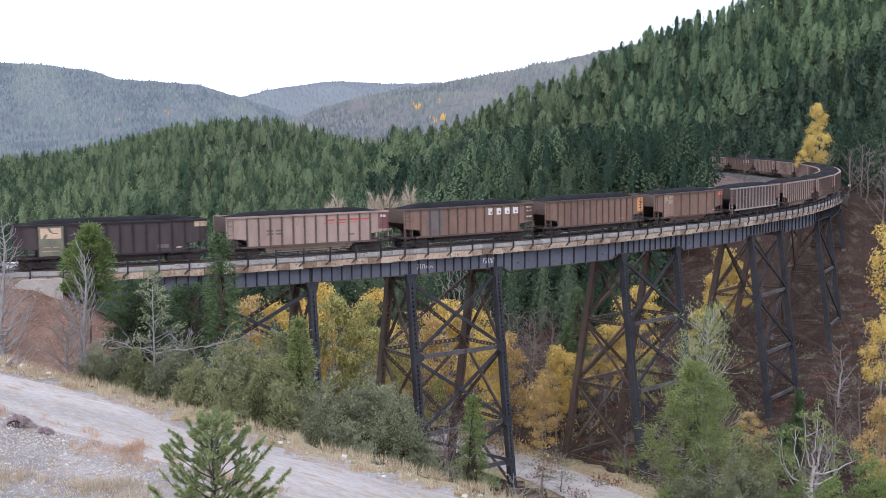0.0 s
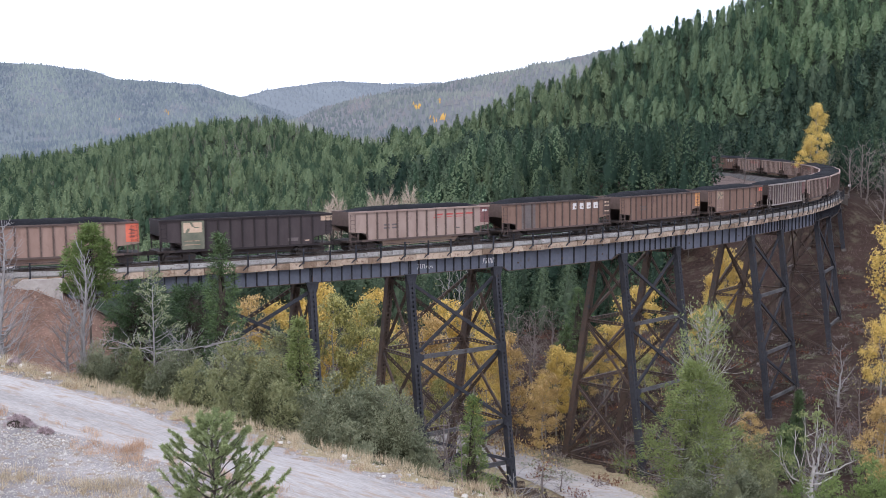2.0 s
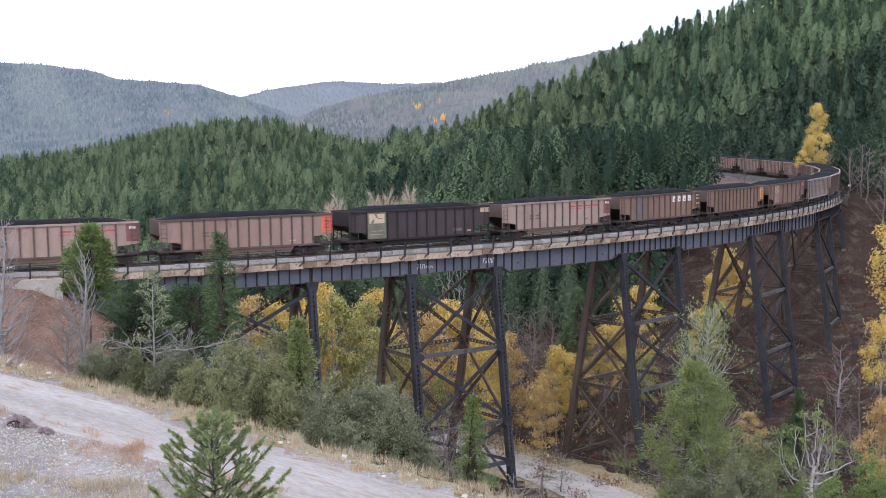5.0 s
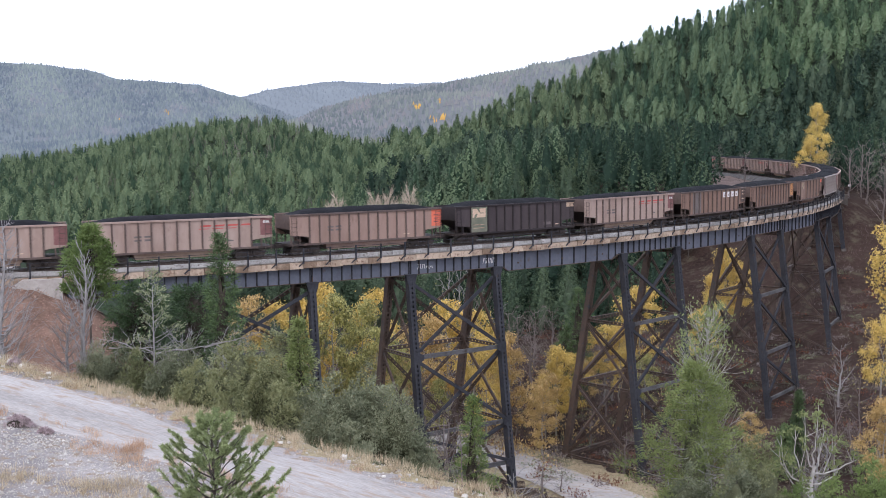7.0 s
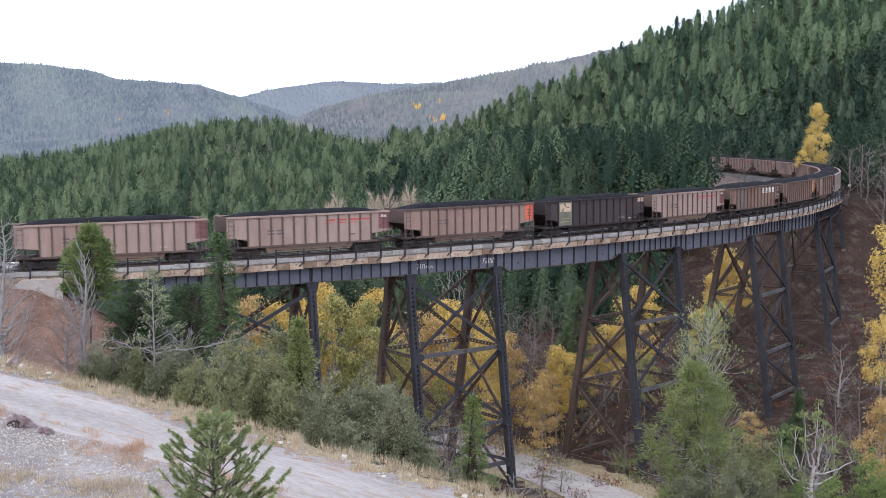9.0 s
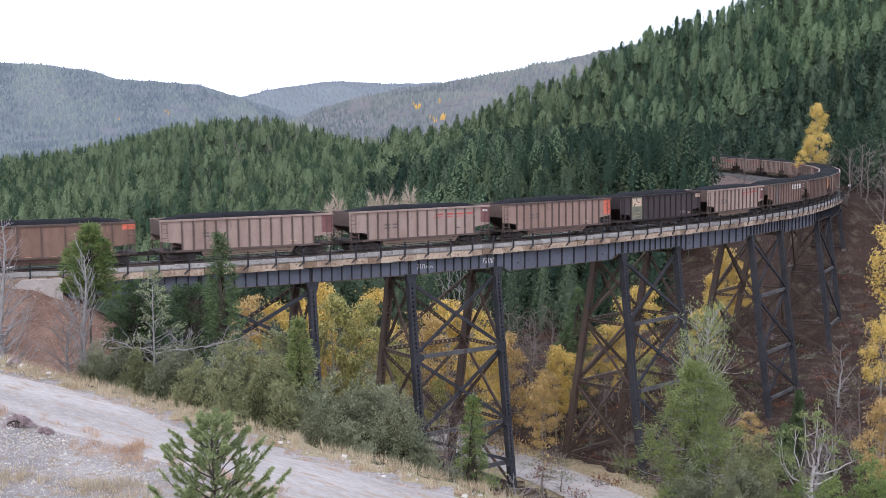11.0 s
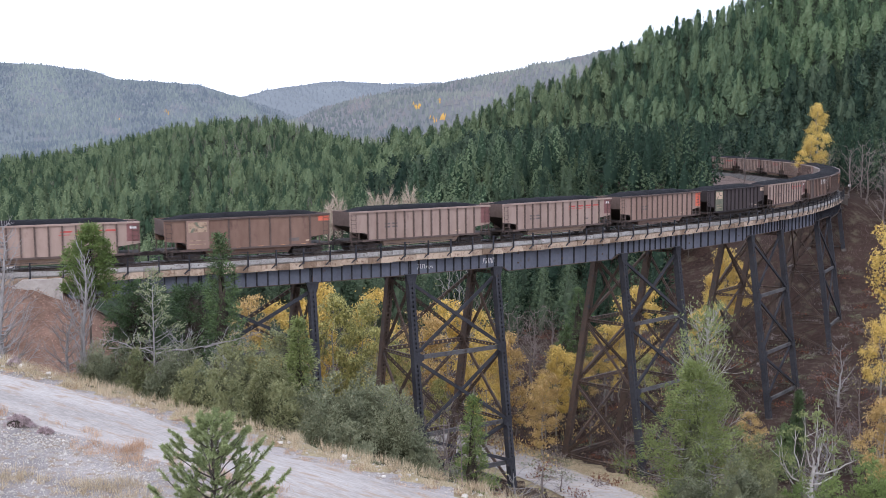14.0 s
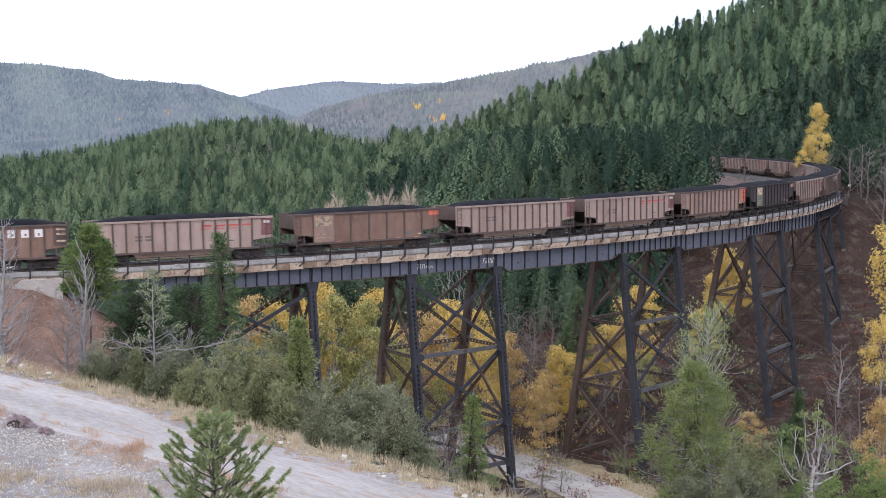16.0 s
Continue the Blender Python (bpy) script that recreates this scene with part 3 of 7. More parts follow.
    return tagged(t, "riveted dark steel trestle tower with laced braces", "trestle tower", "towers of the trestle")


for _pair in ((6.27, 15.73), (25.18, 34.63), (51.95, 61.40), (78.71, 88.17), (105.48, 114.93), (132.15,)):
    build_tower(_pair)


def build_span(s0, s1, depth):
    """A plate girder span: two girders with flanges, stiffeners and cross frames."""
    t = thing("girder_span", Matrix.Translation(on_line((s0 + s1) / 2, 0, -1.0)))
    back = t.matrix_basis.inverted()
    top = -0.98
    made = []
    for side in (1, -1):
        a, b = on_line(s0 + 0.03, side * 1.66, 0), on_line(s1 - 0.03, side * 1.66, 0)
        d = (b - a).normalized()
        out = d.cross(Vector((0, 0, 1))) * side
        up = Vector((0, 0, 1))
        bm = bmesh.new()
        n = Vector(out)
        if depth > 1.5:
            # deep web with its lower flange swept up at both ends
            ln = (b - a).length
            low = [(0.0, top - 1.32), (0.75, top - 1.32), (1.5, top - depth), (ln - 1.5, top - depth), (ln - 0.75, top - 1.32), (ln, top - 1.32)]
        else:
            ln = (b - a).length
            low = [(0.0, top - depth), (ln, top - depth)]
        ring = [(0.0, top), *low, (ln, top)]
        pts = [a + d * x + up * z for x, z in ring]
        solid(bm, [p - n * 0.012 for p in pts], [p + n * 0.012 for p in pts])
        g = part("girder", bm, M["girder"], t)
        made.append(g)
        bm = bmesh.new()
        beam(bm, a + up * (top - 0.02), b + up * (top - 0.02), 0.42, 0.04)
        for (x0, z0), (x1, z1) in zip(low, low[1:]):
            beam(bm, a + d * x0 + up * z0, a + d * x1 + up * z1, 0.40, 0.05)
        made.append(part("flange", bm, M["rusty"], t))
        if depth < 1.5:
            where = np.linspace(0, ln, round(ln / 0.96) + 1)
        else:
            where = np.concatenate([[0, 1.02], np.linspace(2.04, ln - 2.04, round((ln - 4.08) / 1.72) + 1), [ln - 1.02, ln]])
        for x in where:
            x = min(max(x, 0.06), ln - 0.06)
            zb = np.interp(x, [p[0] for p in low], [p[1] for p in low])
            bm = bmesh.new()
            for k in (-1, 1):
                beam(bm, a + d * x + up * (top - 0.05) + n * k * 0.085, a + d * x + up * (zb + 0.03) + n * k * 0.085, 0.075, 0.15, n)
            made.append(part("stiffener", bm, M["steel"], t))
    for i in range(3):
        s = s0 + (s1 - s0) * (i + 0.5) / 3
        bm = bmesh.new()
        for z in (top - 0.2, top - 1.1):
            beam(bm, on_line(s, 1.6, z), on_line(s, -1.6, z), 0.15, 0.15)
        beam(bm, on_line(s, 1.6, top - 0.2), on_line(s, -1.6, top - 1.1), 0.1, 0.1)
        made.append(part("cross_frame", bm, M["rusty"], t))
    if abs(s0 - 25.18) < 0.1:
        # faded chalk-white scrawls on the web, as plain bars
        for x, w, hgt in ((0.85, 0.34, 0.42), (1.3, 0.30, 0.40), (1.7, 0.34, 0.22), (2.1, 0.3, 0.2), (8.0, 0.28, 0.46), (8.4, 0.28, 0.46), (8.8, 0.2, 0.44), (9.1, 0.26, 0.46)):
            a, b = on_line(s0 + x, 1.69, 0), on_line(s0 + x + w, 1.69, 0)
            bm = bmesh.new()
            beam(bm, a + Vector((0, 0, -1.85)), a + Vector((0, 0, -1.85 + hgt)) + (b - a) * 0.35, 0.05, 0.012, (b - a).cross(Vector((0, 0, 1))))
            beam(bm, b + Vector((0, 0, -1.85)), b + Vector((0, 0, -1.85 + hgt)) - (b - a) * 0.2, 0.05, 0.012, (b - a).cross(Vector((0, 0, 1))))
            beam(bm, a + Vector((0, 0, -1.85 + hgt)), b + Vector((0, 0, -1.85 + hgt)), 0.012, 0.05)
            made.append(part("painted_scrawl", bm, M["mark_white"], t, "faded white painted scrawl"))
    for o in made:
        o.matrix_basis = back @ o.matrix_basis
    return tagged(t, "grey riveted steel plate girder span with stiffeners", "girder", "spans of the trestle")


SPAN_ENDS = [BRIDGE_START] + BENTS + [BRIDGE_END]
for _s0, _s1 in zip(SPAN_ENDS, SPAN_ENDS[1:]):
    build_span(_s0, _s1, 1.76 if _s1 - _s0 > 14 else 1.30)


def follow(bm, s0, s1, ring, step=1.0):
    """Sweeps a closed ring of (off, z) along the track."""
    n = max(1, round((s1 - s0) / step))
    rows = []
    for i in range(n + 1):
        s = s0 + (s1 - s0) * i / n
        rows.append([bm.verts.new(on_line(s, o, z)) for o, z in ring])
    k = len(ring)
    for r, q in zip(rows, rows[1:]):
        for j in range(k):
            bm.faces.new((r[j], r[(j + 1) % k], q[(j + 1) % k], q[j]))
    bm.faces.new(rows[0][::-1])
    bm.faces.new(rows[-1])


def rect(o0, o1, z0, z1):
    return [(o0, z0), (o1, z0), (o1, z1), (o0, z1)]


def build_deck():
    t = thing("bridge_deck", Matrix.Translation(on_line(70, 0, -0.9)))
    back = t.matrix_basis.inverted()
    made = []
    s0, s1 = BRIDGE_START - 5, BRIDGE_END + 2
    bm = bmesh.new()
    follow(bm, s0, s1, rect(-1.95, 1.95, -0.93, -0.35))
    made.append(part("deck_slab", bm, M["abutment"], t))
    bm = bmesh.new()
    follow(bm, s0, s1, rect(-1.9, 1.9, -0.346, -0.17))
    made.append(part("ballast", bm, M["ballast"], t))
    rng = random.Random(5)
    n = round((s1 - s0) / 2.4)
    for side in (1, -1):
        for i in range(n):
            a, b = s0 + (s1 - s0) * i / n, s0 + (s1 - s0) * (i + 1) / n
            for u in (0.0, 0.5):
                a1, b1 = a + (b - a) * u, a + (b - a) * (u + 0.5)
                dz, o = rng.uniform(-0.035, 0.035), 2.24 + rng.uniform(-0.03, 0.03)
                bm = bmesh.new()
                follow(bm, a1 + 0.015, b1 - 0.015, rect(side * 1.96, side * o, -0.96 + dz, -0.45 + dz * 0.5), 1.2)
                bmesh.ops.recalc_face_normals(bm, faces=bm.faces)
                made.append(part("fascia_board", bm, M["fascia"], t))
                dz = rng.uniform(-0.03, 0.03)
                bm = bmesh.new()
                follow(bm, a1 + 0.01, b1 - 0.01, rect(side * 1.96, side * (2.19 + dz), -0.345 + dz * 0.3, 0.0 + dz), 1.2)
                bmesh.ops.recalc_face_normals(bm, faces=bm.faces)
                made.append(part("curb", bm, M["curb"], t))
            # post with its bracket
            p = on_line(a, side * 2.31, 0)
            h = heading(a)
            d = Vector((math.cos(h), math.sin(h), 0))
            up = Vector((0, 0, 1))
            bm = bmesh.new()
            beam(bm, p - up * 0.55, p + up * 0.74, 0.11, 0.11, d)
            post = part("railing_post", bm, M["steel"], t)
            made.append(post)
            bm = bmesh.new()
            beam(bm, p - up * 0.42, p - up * 0.78 - d * 0.42, 0.08, 0.08, d)
            br = part("bracket", bm, M["steel"], post)
        bm = bmesh.new()
        for z in (0.68, 0.36):
            follow(bm, s0, s1, rect(side * 2.295, side * 2.325, z - 0.016, z + 0.016), 2.4)
        bmesh.ops.recalc_face_normals(bm, faces=bm.faces)
        made.append(part("railing_cable", bm, M["steel"], t))
    for o in made:
        o.matrix_basis = back @ o.matrix_basis
    return tagged(t, "trestle deck with pale curbs, weathered edge boards and thin railing", "bridge deck")


build_deck()


def build_track():
    t = thing("railway_track", Matrix.Translation(on_line(0, 0, -0.2)))
    back = t.matrix_basis.inverted()
    made = []
    for side in (1, -1):
        bm = bmesh.new()
        follow(bm, -110, 410, [(side * 0.755 + a, z) for a, z in ((-0.07, -0.17), (0.07, -0.17), (0.02, -0.13), (0.012, -0.05), (0.037, -0.04), (0.037, 0), (-0.037, 0), (-0.037, -0.04), (-0.012, -0.05), (-0.02, -0.13))], 2.0)
        made.append(part("rail", bm, M["rail"], t))
    bm = bmesh.new()
    for i in range(860):
        s = -108 + i * 0.6
        a, b = on_line(s, -1.3, -0.21), on_line(s, 1.3, -0.21)
        beam(bm, a, b, 0.23, 0.1)
    o = part("railway_ties", bm, M["tie"], t)
    o["kind"] = "stuff"
    made.append(o)
    for a, b in ((-112, BRIDGE_START - 5.01), (BRIDGE_END + 2.01, 412)):
        bm = bmesh.new()
        follow(bm, a, b, [(-3.3, -1.2), (3.3, -1.2), (1.8, -0.18), (-1.8, -0.18)], 2.0)
        made.append(part("ballast_bed", bm, M["ballast"], t))
    for o in made:
        o.matrix_basis = back
    return tagged(t, "single railway track on dark ballast", "railway track", kind="structure")


build_track()


def build_abutments():
    for s, sign in ((BRIDGE_START, -1), (BRIDGE_END, 1)):
        concrete = M["abutment"] if sign < 0 else M["footing"]
        t = thing("abutment", upright(s, 0, -1.0))
        bm = bmesh.new()
        x0, x1 = sorted((0.35 * sign, 3.6 * sign))
        box(bm, x0, x1, -2.5, 2.5, -9, 0.02)
        part("abutment_wall", bm, concrete, t)
        bm = bmesh.new()
        x0, x1 = sorted((-0.75 * sign, 0.348 * sign))
        box(bm, x0, x1, -2.3, 2.3, -9, -1.5)
        part("bearing_seat", bm, concrete, t)
        for k in (-1, 1):
            # wing wall that steps down with the bank
            bm = bmesh.new()
            ring = [(0.36, 0.45), (0.36, -6), (7.5, -6), (7.5, -2.6), (3.2, 0.45)]
            solid(bm, [(sign * x, k * 2.51, z) for x, z in ring], [(sign * x, k * 2.95, z) for x, z in ring])
            bmesh.ops.recalc_face_normals(bm, faces=bm.faces)
            part("wing_wall", bm, concrete, t)
        tagged(t, "pale cast concrete bridge abutment set in a gravel bank" if sign < 0 else "dark concrete bridge abutment set in a dirt slope", "abutment", "abutments of the trestle")


build_abutments()


def build_marker(s, off):
    """A small white marker plate on a post beside the line."""
    t = thing("marker_post", upright(s, off, -0.8))
    bm = bmesh.new()
    tube(bm, [Vector((0, 0, -0.3)), Vector((0, 0, 1.9))], [0.05, 0.05], 8)
    part("post", bm, M["steel"], t)
    bm = bmesh.new()
    box(bm, -0.04, 0.0, -0.16, 0.16, 1.55, 1.9)
    part("plate", bm, M["mark_white"], t, "white marker plate")
    return tagged(t, "white marker plate on a thin steel post", "sign")


build_marker(144.2, 3.2)


def build_truck(x, y, turn):
    """A parked pickup: body with wheel arches, cab, windows, bumper and wheels."""
    t = thing("pickup_truck", Matrix.Translation((x, y, ground_at(x, y))) @ Matrix.Rotation(turn, 4, "Z"))
    bm = bmesh.new()
    ring = [(-2.6, 0.5), (-2.05, 0.5), (-1.95, 0.82), (-1.25, 0.82), (-1.15, 0.5), (1.15, 0.5), (1.25, 0.82), (1.95, 0.82), (2.05, 0.5), (2.55, 0.55), (2.6, 0.95), (2.45, 1.08), (1.0, 1.14), (-2.6, 1.14)]
    solid(bm, [(a, -0.92, z) for a, z in ring], [(a, 0.92, z) for a, z in ring])
    bmesh.ops.recalc_face_normals(bm, faces=bm.faces)
    bmesh.ops.bevel(bm, geom=bm.edges[:], offset=0.04, segments=2, affect="EDGES", clamp_overlap=True)
    part("body", bm, M["truck_white"], t)
    bm = bmesh.new()
    low, top = ((-0.85, 0.88), (1.05, 0.88)), ((-0.62, 0.72), (0.42, 0.72))
    solid(bm, [(low[0][0], -0.88, 1.13), (low[1][0], -0.88, 1.13), (low[1][0], 0.88, 1.13), (low[0][0], 0.88, 1.13)],
          [(top[0][0], -0.72, 1.72), (top[1][0], -0.72, 1.72), (top[1][0], 0.72, 1.72), (top[0][0], 0.72, 1.72)])
    bmesh.ops.bevel(bm, geom=bm.edges[:], offset=0.05, segments=2, affect="EDGES", clamp_overlap=True)
    part("cab", bm, M["truck_white"], t)
    for k in (-1, 1):
        bm = bmesh.new()
        solid(bm, [(a, k * b, z) for a, b, z in ((-0.70, 0.862, 1.22), (0.80, 0.862, 1.22), (0.42, 0.765, 1.60), (-0.56, 0.765, 1.60))],
              [(a, k * (b + 0.012), z) for a, b, z in ((-0.70, 0.862, 1.22), (0.80, 0.862, 1.22), (0.42, 0.765, 1.60), (-0.56, 0.765, 1.60))])
        bmesh.ops.recalc_face_normals(bm, faces=bm.faces)
        part("side_window", bm, M["dark_glass"], t)
    bm = bmesh.new()
    solid(bm, [(0.985, -0.76, 1.21), (0.985, 0.76, 1.21), (0.545, 0.66, 1.63), (0.545, -0.66, 1.63)],
          [(1.01, -0.76, 1.22), (1.01, 0.76, 1.22), (0.57, 0.66, 1.64), (0.57, -0.66, 1.64)])
    bmesh.ops.recalc_face_normals(bm, faces=bm.faces)
    part("windscreen", bm, M["dark_glass"], t)
    bm = bmesh.new()
    box(bm, 2.56, 2.72, -0.9, 0.9, 0.48, 0.68)
    part("bumper", bm, M["undercar"], t)
    for a in (-1.6, 1.6):
        for k in (-1, 1):
            bm = bmesh.new()
            tube(bm, [Vector((a, k * 0.68, 0.37)), Vector((a, k * 0.93, 0.37))], [0.37, 0.37], 16)
            w = part("wheel", bm, M["tyre"], t)
            bm = bmesh.new()
            tube(bm, [Vector((a, k * 0.90, 0.37)), Vector((a, k * 0.945, 0.37))], [0.21, 0.19], 12)
            part("rim", bm, M["wheel"], w)
    return tagged(t, "white pickup truck parked on the shoulder behind the railway track", "truck")


build_truck(-38.5, 99.2, 0.05)


# ---- the coal train ----
PITCH, SPEED = 16.18, 5.40
FIRST_S = 7.796 - SPEED * 9.0
BODY, HALF, TOP, SILL = 7.38, 1.58, 3.55, 1.02


def flat(parent, name, x0, x1, z0, z1, side, material, label="", skew=0.0, proud=0.012):
    """A painted patch on a car's side."""
    bm = bmesh.new()
    y = HALF + 0.004
    solid(bm, [(x, side * y, z) for x, z in ((x0, z0), (x1, z0), (x1 + skew, z1), (x0 + skew, z1))],
          [(x, side * (y + proud), z) for x, z in ((x0, z0), (x1, z0), (x1 + skew, z1), (x0 + skew, z1))])
    bmesh.ops.recalc_face_normals(bm, faces=bm.faces)
    return part(name, bm, material, parent, label)


def build_bogie(car, x):
    b = thing("bogie", Matrix.Translation((x, 0, 0)))
    b.parent = car
    for k in (-1, 1):
        bm = bmesh.new()
        ring = [(-1.25, 0.42), (-1.25, 0.62), (-0.95, 0.66), (-0.45, 0.86), (0.45, 0.86), (0.95, 0.66), (1.25, 0.62), (1.25, 0.42), (0.8, 0.40), (0.35, 0.24), (-0.35, 0.24), (-0.8, 0.40)]
        solid(bm, [(a, k * 1.0, z) for a, z in ring], [(a, k * 1.16, z) for a, z in ring])
        bmesh.ops.recalc_face_normals(bm, faces=bm.faces)
        part("side_frame", bm, M["undercar"], b)
        bm = bmesh.new()
        for sx in (-0.22, 0.0, 0.22):
            pts = [Vector((sx, k * 1.20, z)) for z in (0.40, 0.72)]
            tube(bm, pts, [0.09, 0.09], 8)
        part("spring", bm, M["undercar"], b)
    bm = bmesh.new()
    box(bm, -0.22, 0.22, -1.1, 1.1, 0.55, 0.88)
    part("bolster", bm, M["undercar"], b)
    for wx in (-0.89, 0.89):
        bm = bmesh.new()
        for k in (-1, 1):
            rings = []
            for y, r in ((0.68, 0.49), (0.71, 0.455), (0.80, 0.455), (0.805, 0.40), (0.77, 0.36), (0.77, 0.14), (0.83, 0.13), (0.98, 0.08)):
                rings.append([bm.verts.new((r * math.cos(t), k * y, r * math.sin(t))) for t in (2 * math.pi * i / 12 for i in range(12))])
            for r0, r1 in zip(rings, rings[1:]):
                for i in range(12):
                    bm.faces.new((r0[i], r0[(i + 1) % 12], r1[(i + 1) % 12], r1[i]))
            bm.faces.new(rings[0])
            bm.faces.new(rings[-1])
        tube(bm, [Vector((0, -0.7, 0)), Vector((0, 0.7, 0))], [0.09, 0.09], 8)
        # small cap bolts that show the wheel's turning
        for k in (-1, 1):
            for i in range(3):
                t = 2.094 * i
                c = Vector((0.05 * math.cos(t), k * 0.985, 0.05 * math.sin(t)))
                box(bm, c.x - 0.015, c.x + 0.015, c.y - 0.015, c.y + 0.015, c.z - 0.015, c.z + 0.015)
        bmesh.ops.recalc_face_normals(bm, faces=bm.faces)
        w = part("wheelset", bm, M["wheel"], b)
        w.matrix_basis = Matrix.Translation((wx, 0, 0.46))
    return b


def build_car(kind):
    """An open-top coal hopper. kind: (paint, post paint, number of posts, lower sill paint)."""
    paint, post_paint, posts, sill_paint, seed = kind
    car = thing("coal_hopper_car")
    cut = 1.72          # length of the open end below the sloped sheet
    for side in (1, -1):
        bm = bmesh.new()
        ring = [(-BODY, 1.82), (-BODY + cut, 1.62), (-BODY + cut, SILL), (BODY - cut, SILL), (BODY - cut, 1.62), (BODY, 1.82), (BODY, TOP), (-BODY, TOP)]
        solid(bm, [(x, side * HALF, z) for x, z in ring], [(x, side * (HALF - 0.06), z) for x, z in ring])
        bmesh.ops.recalc_face_normals(bm, faces=bm.faces)
        part("side_wall", bm, M[paint], car)
        bm = bmesh.new()
        beam(bm, (-BODY - 0.02, side * (HALF + 0.03), TOP - 0.06), (BODY + 0.02, side * (HALF + 0.03), TOP - 0.06), 0.18, 0.15)
        part("top_chord", bm, M[paint if paint == "car_pink" else post_paint], car)
        bm = bmesh.new()
        beam(bm, (-BODY + cut - 0.5, side * (HALF + 0.02), SILL - 0.03), (BODY - cut + 0.5, side * (HALF + 0.02), SILL - 0.03), 0.14, 0.16)
        part("side_sill", bm, M[post_paint], car)
        # side posts
        first = None
        span = 2 * (BODY - cut)
        for i in range(posts):
            x = -BODY + cut + 0.05 + (span - 0.1) * i / (posts - 1)
            if first is None:
                bm = bmesh.new()
                box(bm, -0.06, 0.06, min(side * (HALF - 0.01), side * (HALF + 0.10)), max(side * (HALF - 0.01), side * (HALF + 0.10)), SILL + 0.04, TOP - 0.13)
                first = part("side_post", bm, M[post_paint], car)
                first.matrix_basis = Matrix.Translation((x, 0, 0))
            else:
                again(first, Matrix.Translation((x, 0, 0)), car)
        # lower chute sheet between the bogies
        bm = bmesh.new()
        ring = [(-BODY + cut + 1.6, side * 1.42, SILL - 0.1), (BODY - cut - 1.6, side * 1.42, SILL - 0.1), (BODY - cut - 1.9, side * 1.18, 0.42), (-BODY + cut + 1.9, side * 1.18, 0.42)]
        solid(bm, ring, [(x, y - side * 0.9, z) for x, y, z in ring])
        bmesh.ops.recalc_face_normals(bm, faces=bm.faces)
        part("discharge_chute", bm, M[sill_paint], car)
    for e in (-1, 1):
        # end wall, slope sheet, end platform, posts and steps
        # wall and platform paint is dark for soot and for shade between cars
        bm = bmesh.new()
        box(bm, min(e * BODY, e * (BODY - 0.06)), max(e * BODY, e * (BODY - 0.06)), -HALF + 0.06, HALF - 0.06, 2.3, TOP)
        part("end_wall", bm, M[post_paint if post_paint != "post_pale" else "undercar"], car)
        bm = bmesh.new()
        solid(bm, [(e * (BODY - 0.02), y, 2.32) for y in (-1.5, 1.5)] + [(e * (BODY - cut - 1.3), y, 0.75) for y in (1.5, -1.5)],
              [(e * (BODY - 0.1), y, 2.36) for y in (-1.5, 1.5)] + [(e * (BODY - cut - 1.36), y, 0.83) for y in (1.5, -1.5)])
        bmesh.ops.recalc_face_normals(bm, faces=bm.faces)
        part("slope_sheet", bm, M["undercar"], car)
        bm = bmesh.new()
        box(bm, min(e * (BODY - cut - 0.2), e * (BODY + 0.12)), max(e * (BODY - cut - 0.2), e * (BODY + 0.12)), -HALF + 0.02, HALF - 0.02, 0.90, 1.06)
        part("end_platform", bm, M["undercar"], car)
        for side in (1, -1):
            for x in (BODY - 0.08, BODY - 0.9):
                bm = bmesh.new()
                beam(bm, (e * x, side * 1.5, 1.0), (e * x, side * 1.5, 1.9), 0.09, 0.09, (1, 0, 0))
                part("end_post", bm, M[post_paint], car)
            bm = bmesh.new()
            for x in (BODY - 0.12, BODY - 0.58):
                beam(bm, (e * x, side * 1.66, 0.55), (e * x, side * 1.66, 3.3), 0.035, 0.035, (1, 0, 0))
            for i in range(8):
                z = 0.62 + i * 0.37
                beam(bm, (e * (BODY - 0.12), side * 1.66, z), (e * (BODY - 0.58), side * 1.66, z), 0.03, 0.03)
            part("ladder", bm, M[post_paint], car)
        bm = bmesh.new()
        beam(bm, (e * 6.6, 0, 0.84), (e * 7.85, 0, 0.84), 0.30, 0.30)
        beam(bm, (e * 7.85, 0.05 * e, 0.84), (e * 8.10, 0.05 * e, 0.84), 0.22, 0.36)
        part("coupler", bm, M["undercar"], car)
    bm = bmesh.new()
    beam(bm, (-6.7, 0, 0.82), (6.7, 0, 0.82), 0.36, 0.42)
    part("centre_sill", bm, M["undercar"], car)
    # heaped coal
    bm = bmesh.new()
    rng = random.Random(seed)
    nx, ny = 52, 10
    rows = []
    peak = 0.43 + rng.uniform(-0.05, 0.07)
    for i in range(nx + 1):
        x = -BODY + 0.05 + (2 * BODY - 0.1) * i / nx
        fall = min(1.0, max(0.0, (abs(x) - 0.0) / (BODY - 0.06)))
        along = np.interp(fall, [0, 0.6, 0.78, 0.95, 1.0], [1.0, 0.96, 0.72, 0.08, -0.25])
        row = []
        for j in range(ny + 1):
            y = -HALF + 0.07 + (2 * HALF - 0.14) * j / ny
            across = np.interp(abs(y) / (HALF - 0.07), [0, 0.45, 0.85, 1.0], [1.0, 0.90, 0.40, -0.02])
            z = TOP - 0.10 + (peak + 0.05) * (along * across if along > 0 else along * 0.5)
            z += 0.05 * noise.noise(Vector((x * 1.3, y * 1.3, seed * 7.1))) + 0.02 * noise.noise(Vector((x * 5, y * 5, seed * 3.3)))
            row.append(bm.verts.new((x, y, z)))
        rows.append(row)
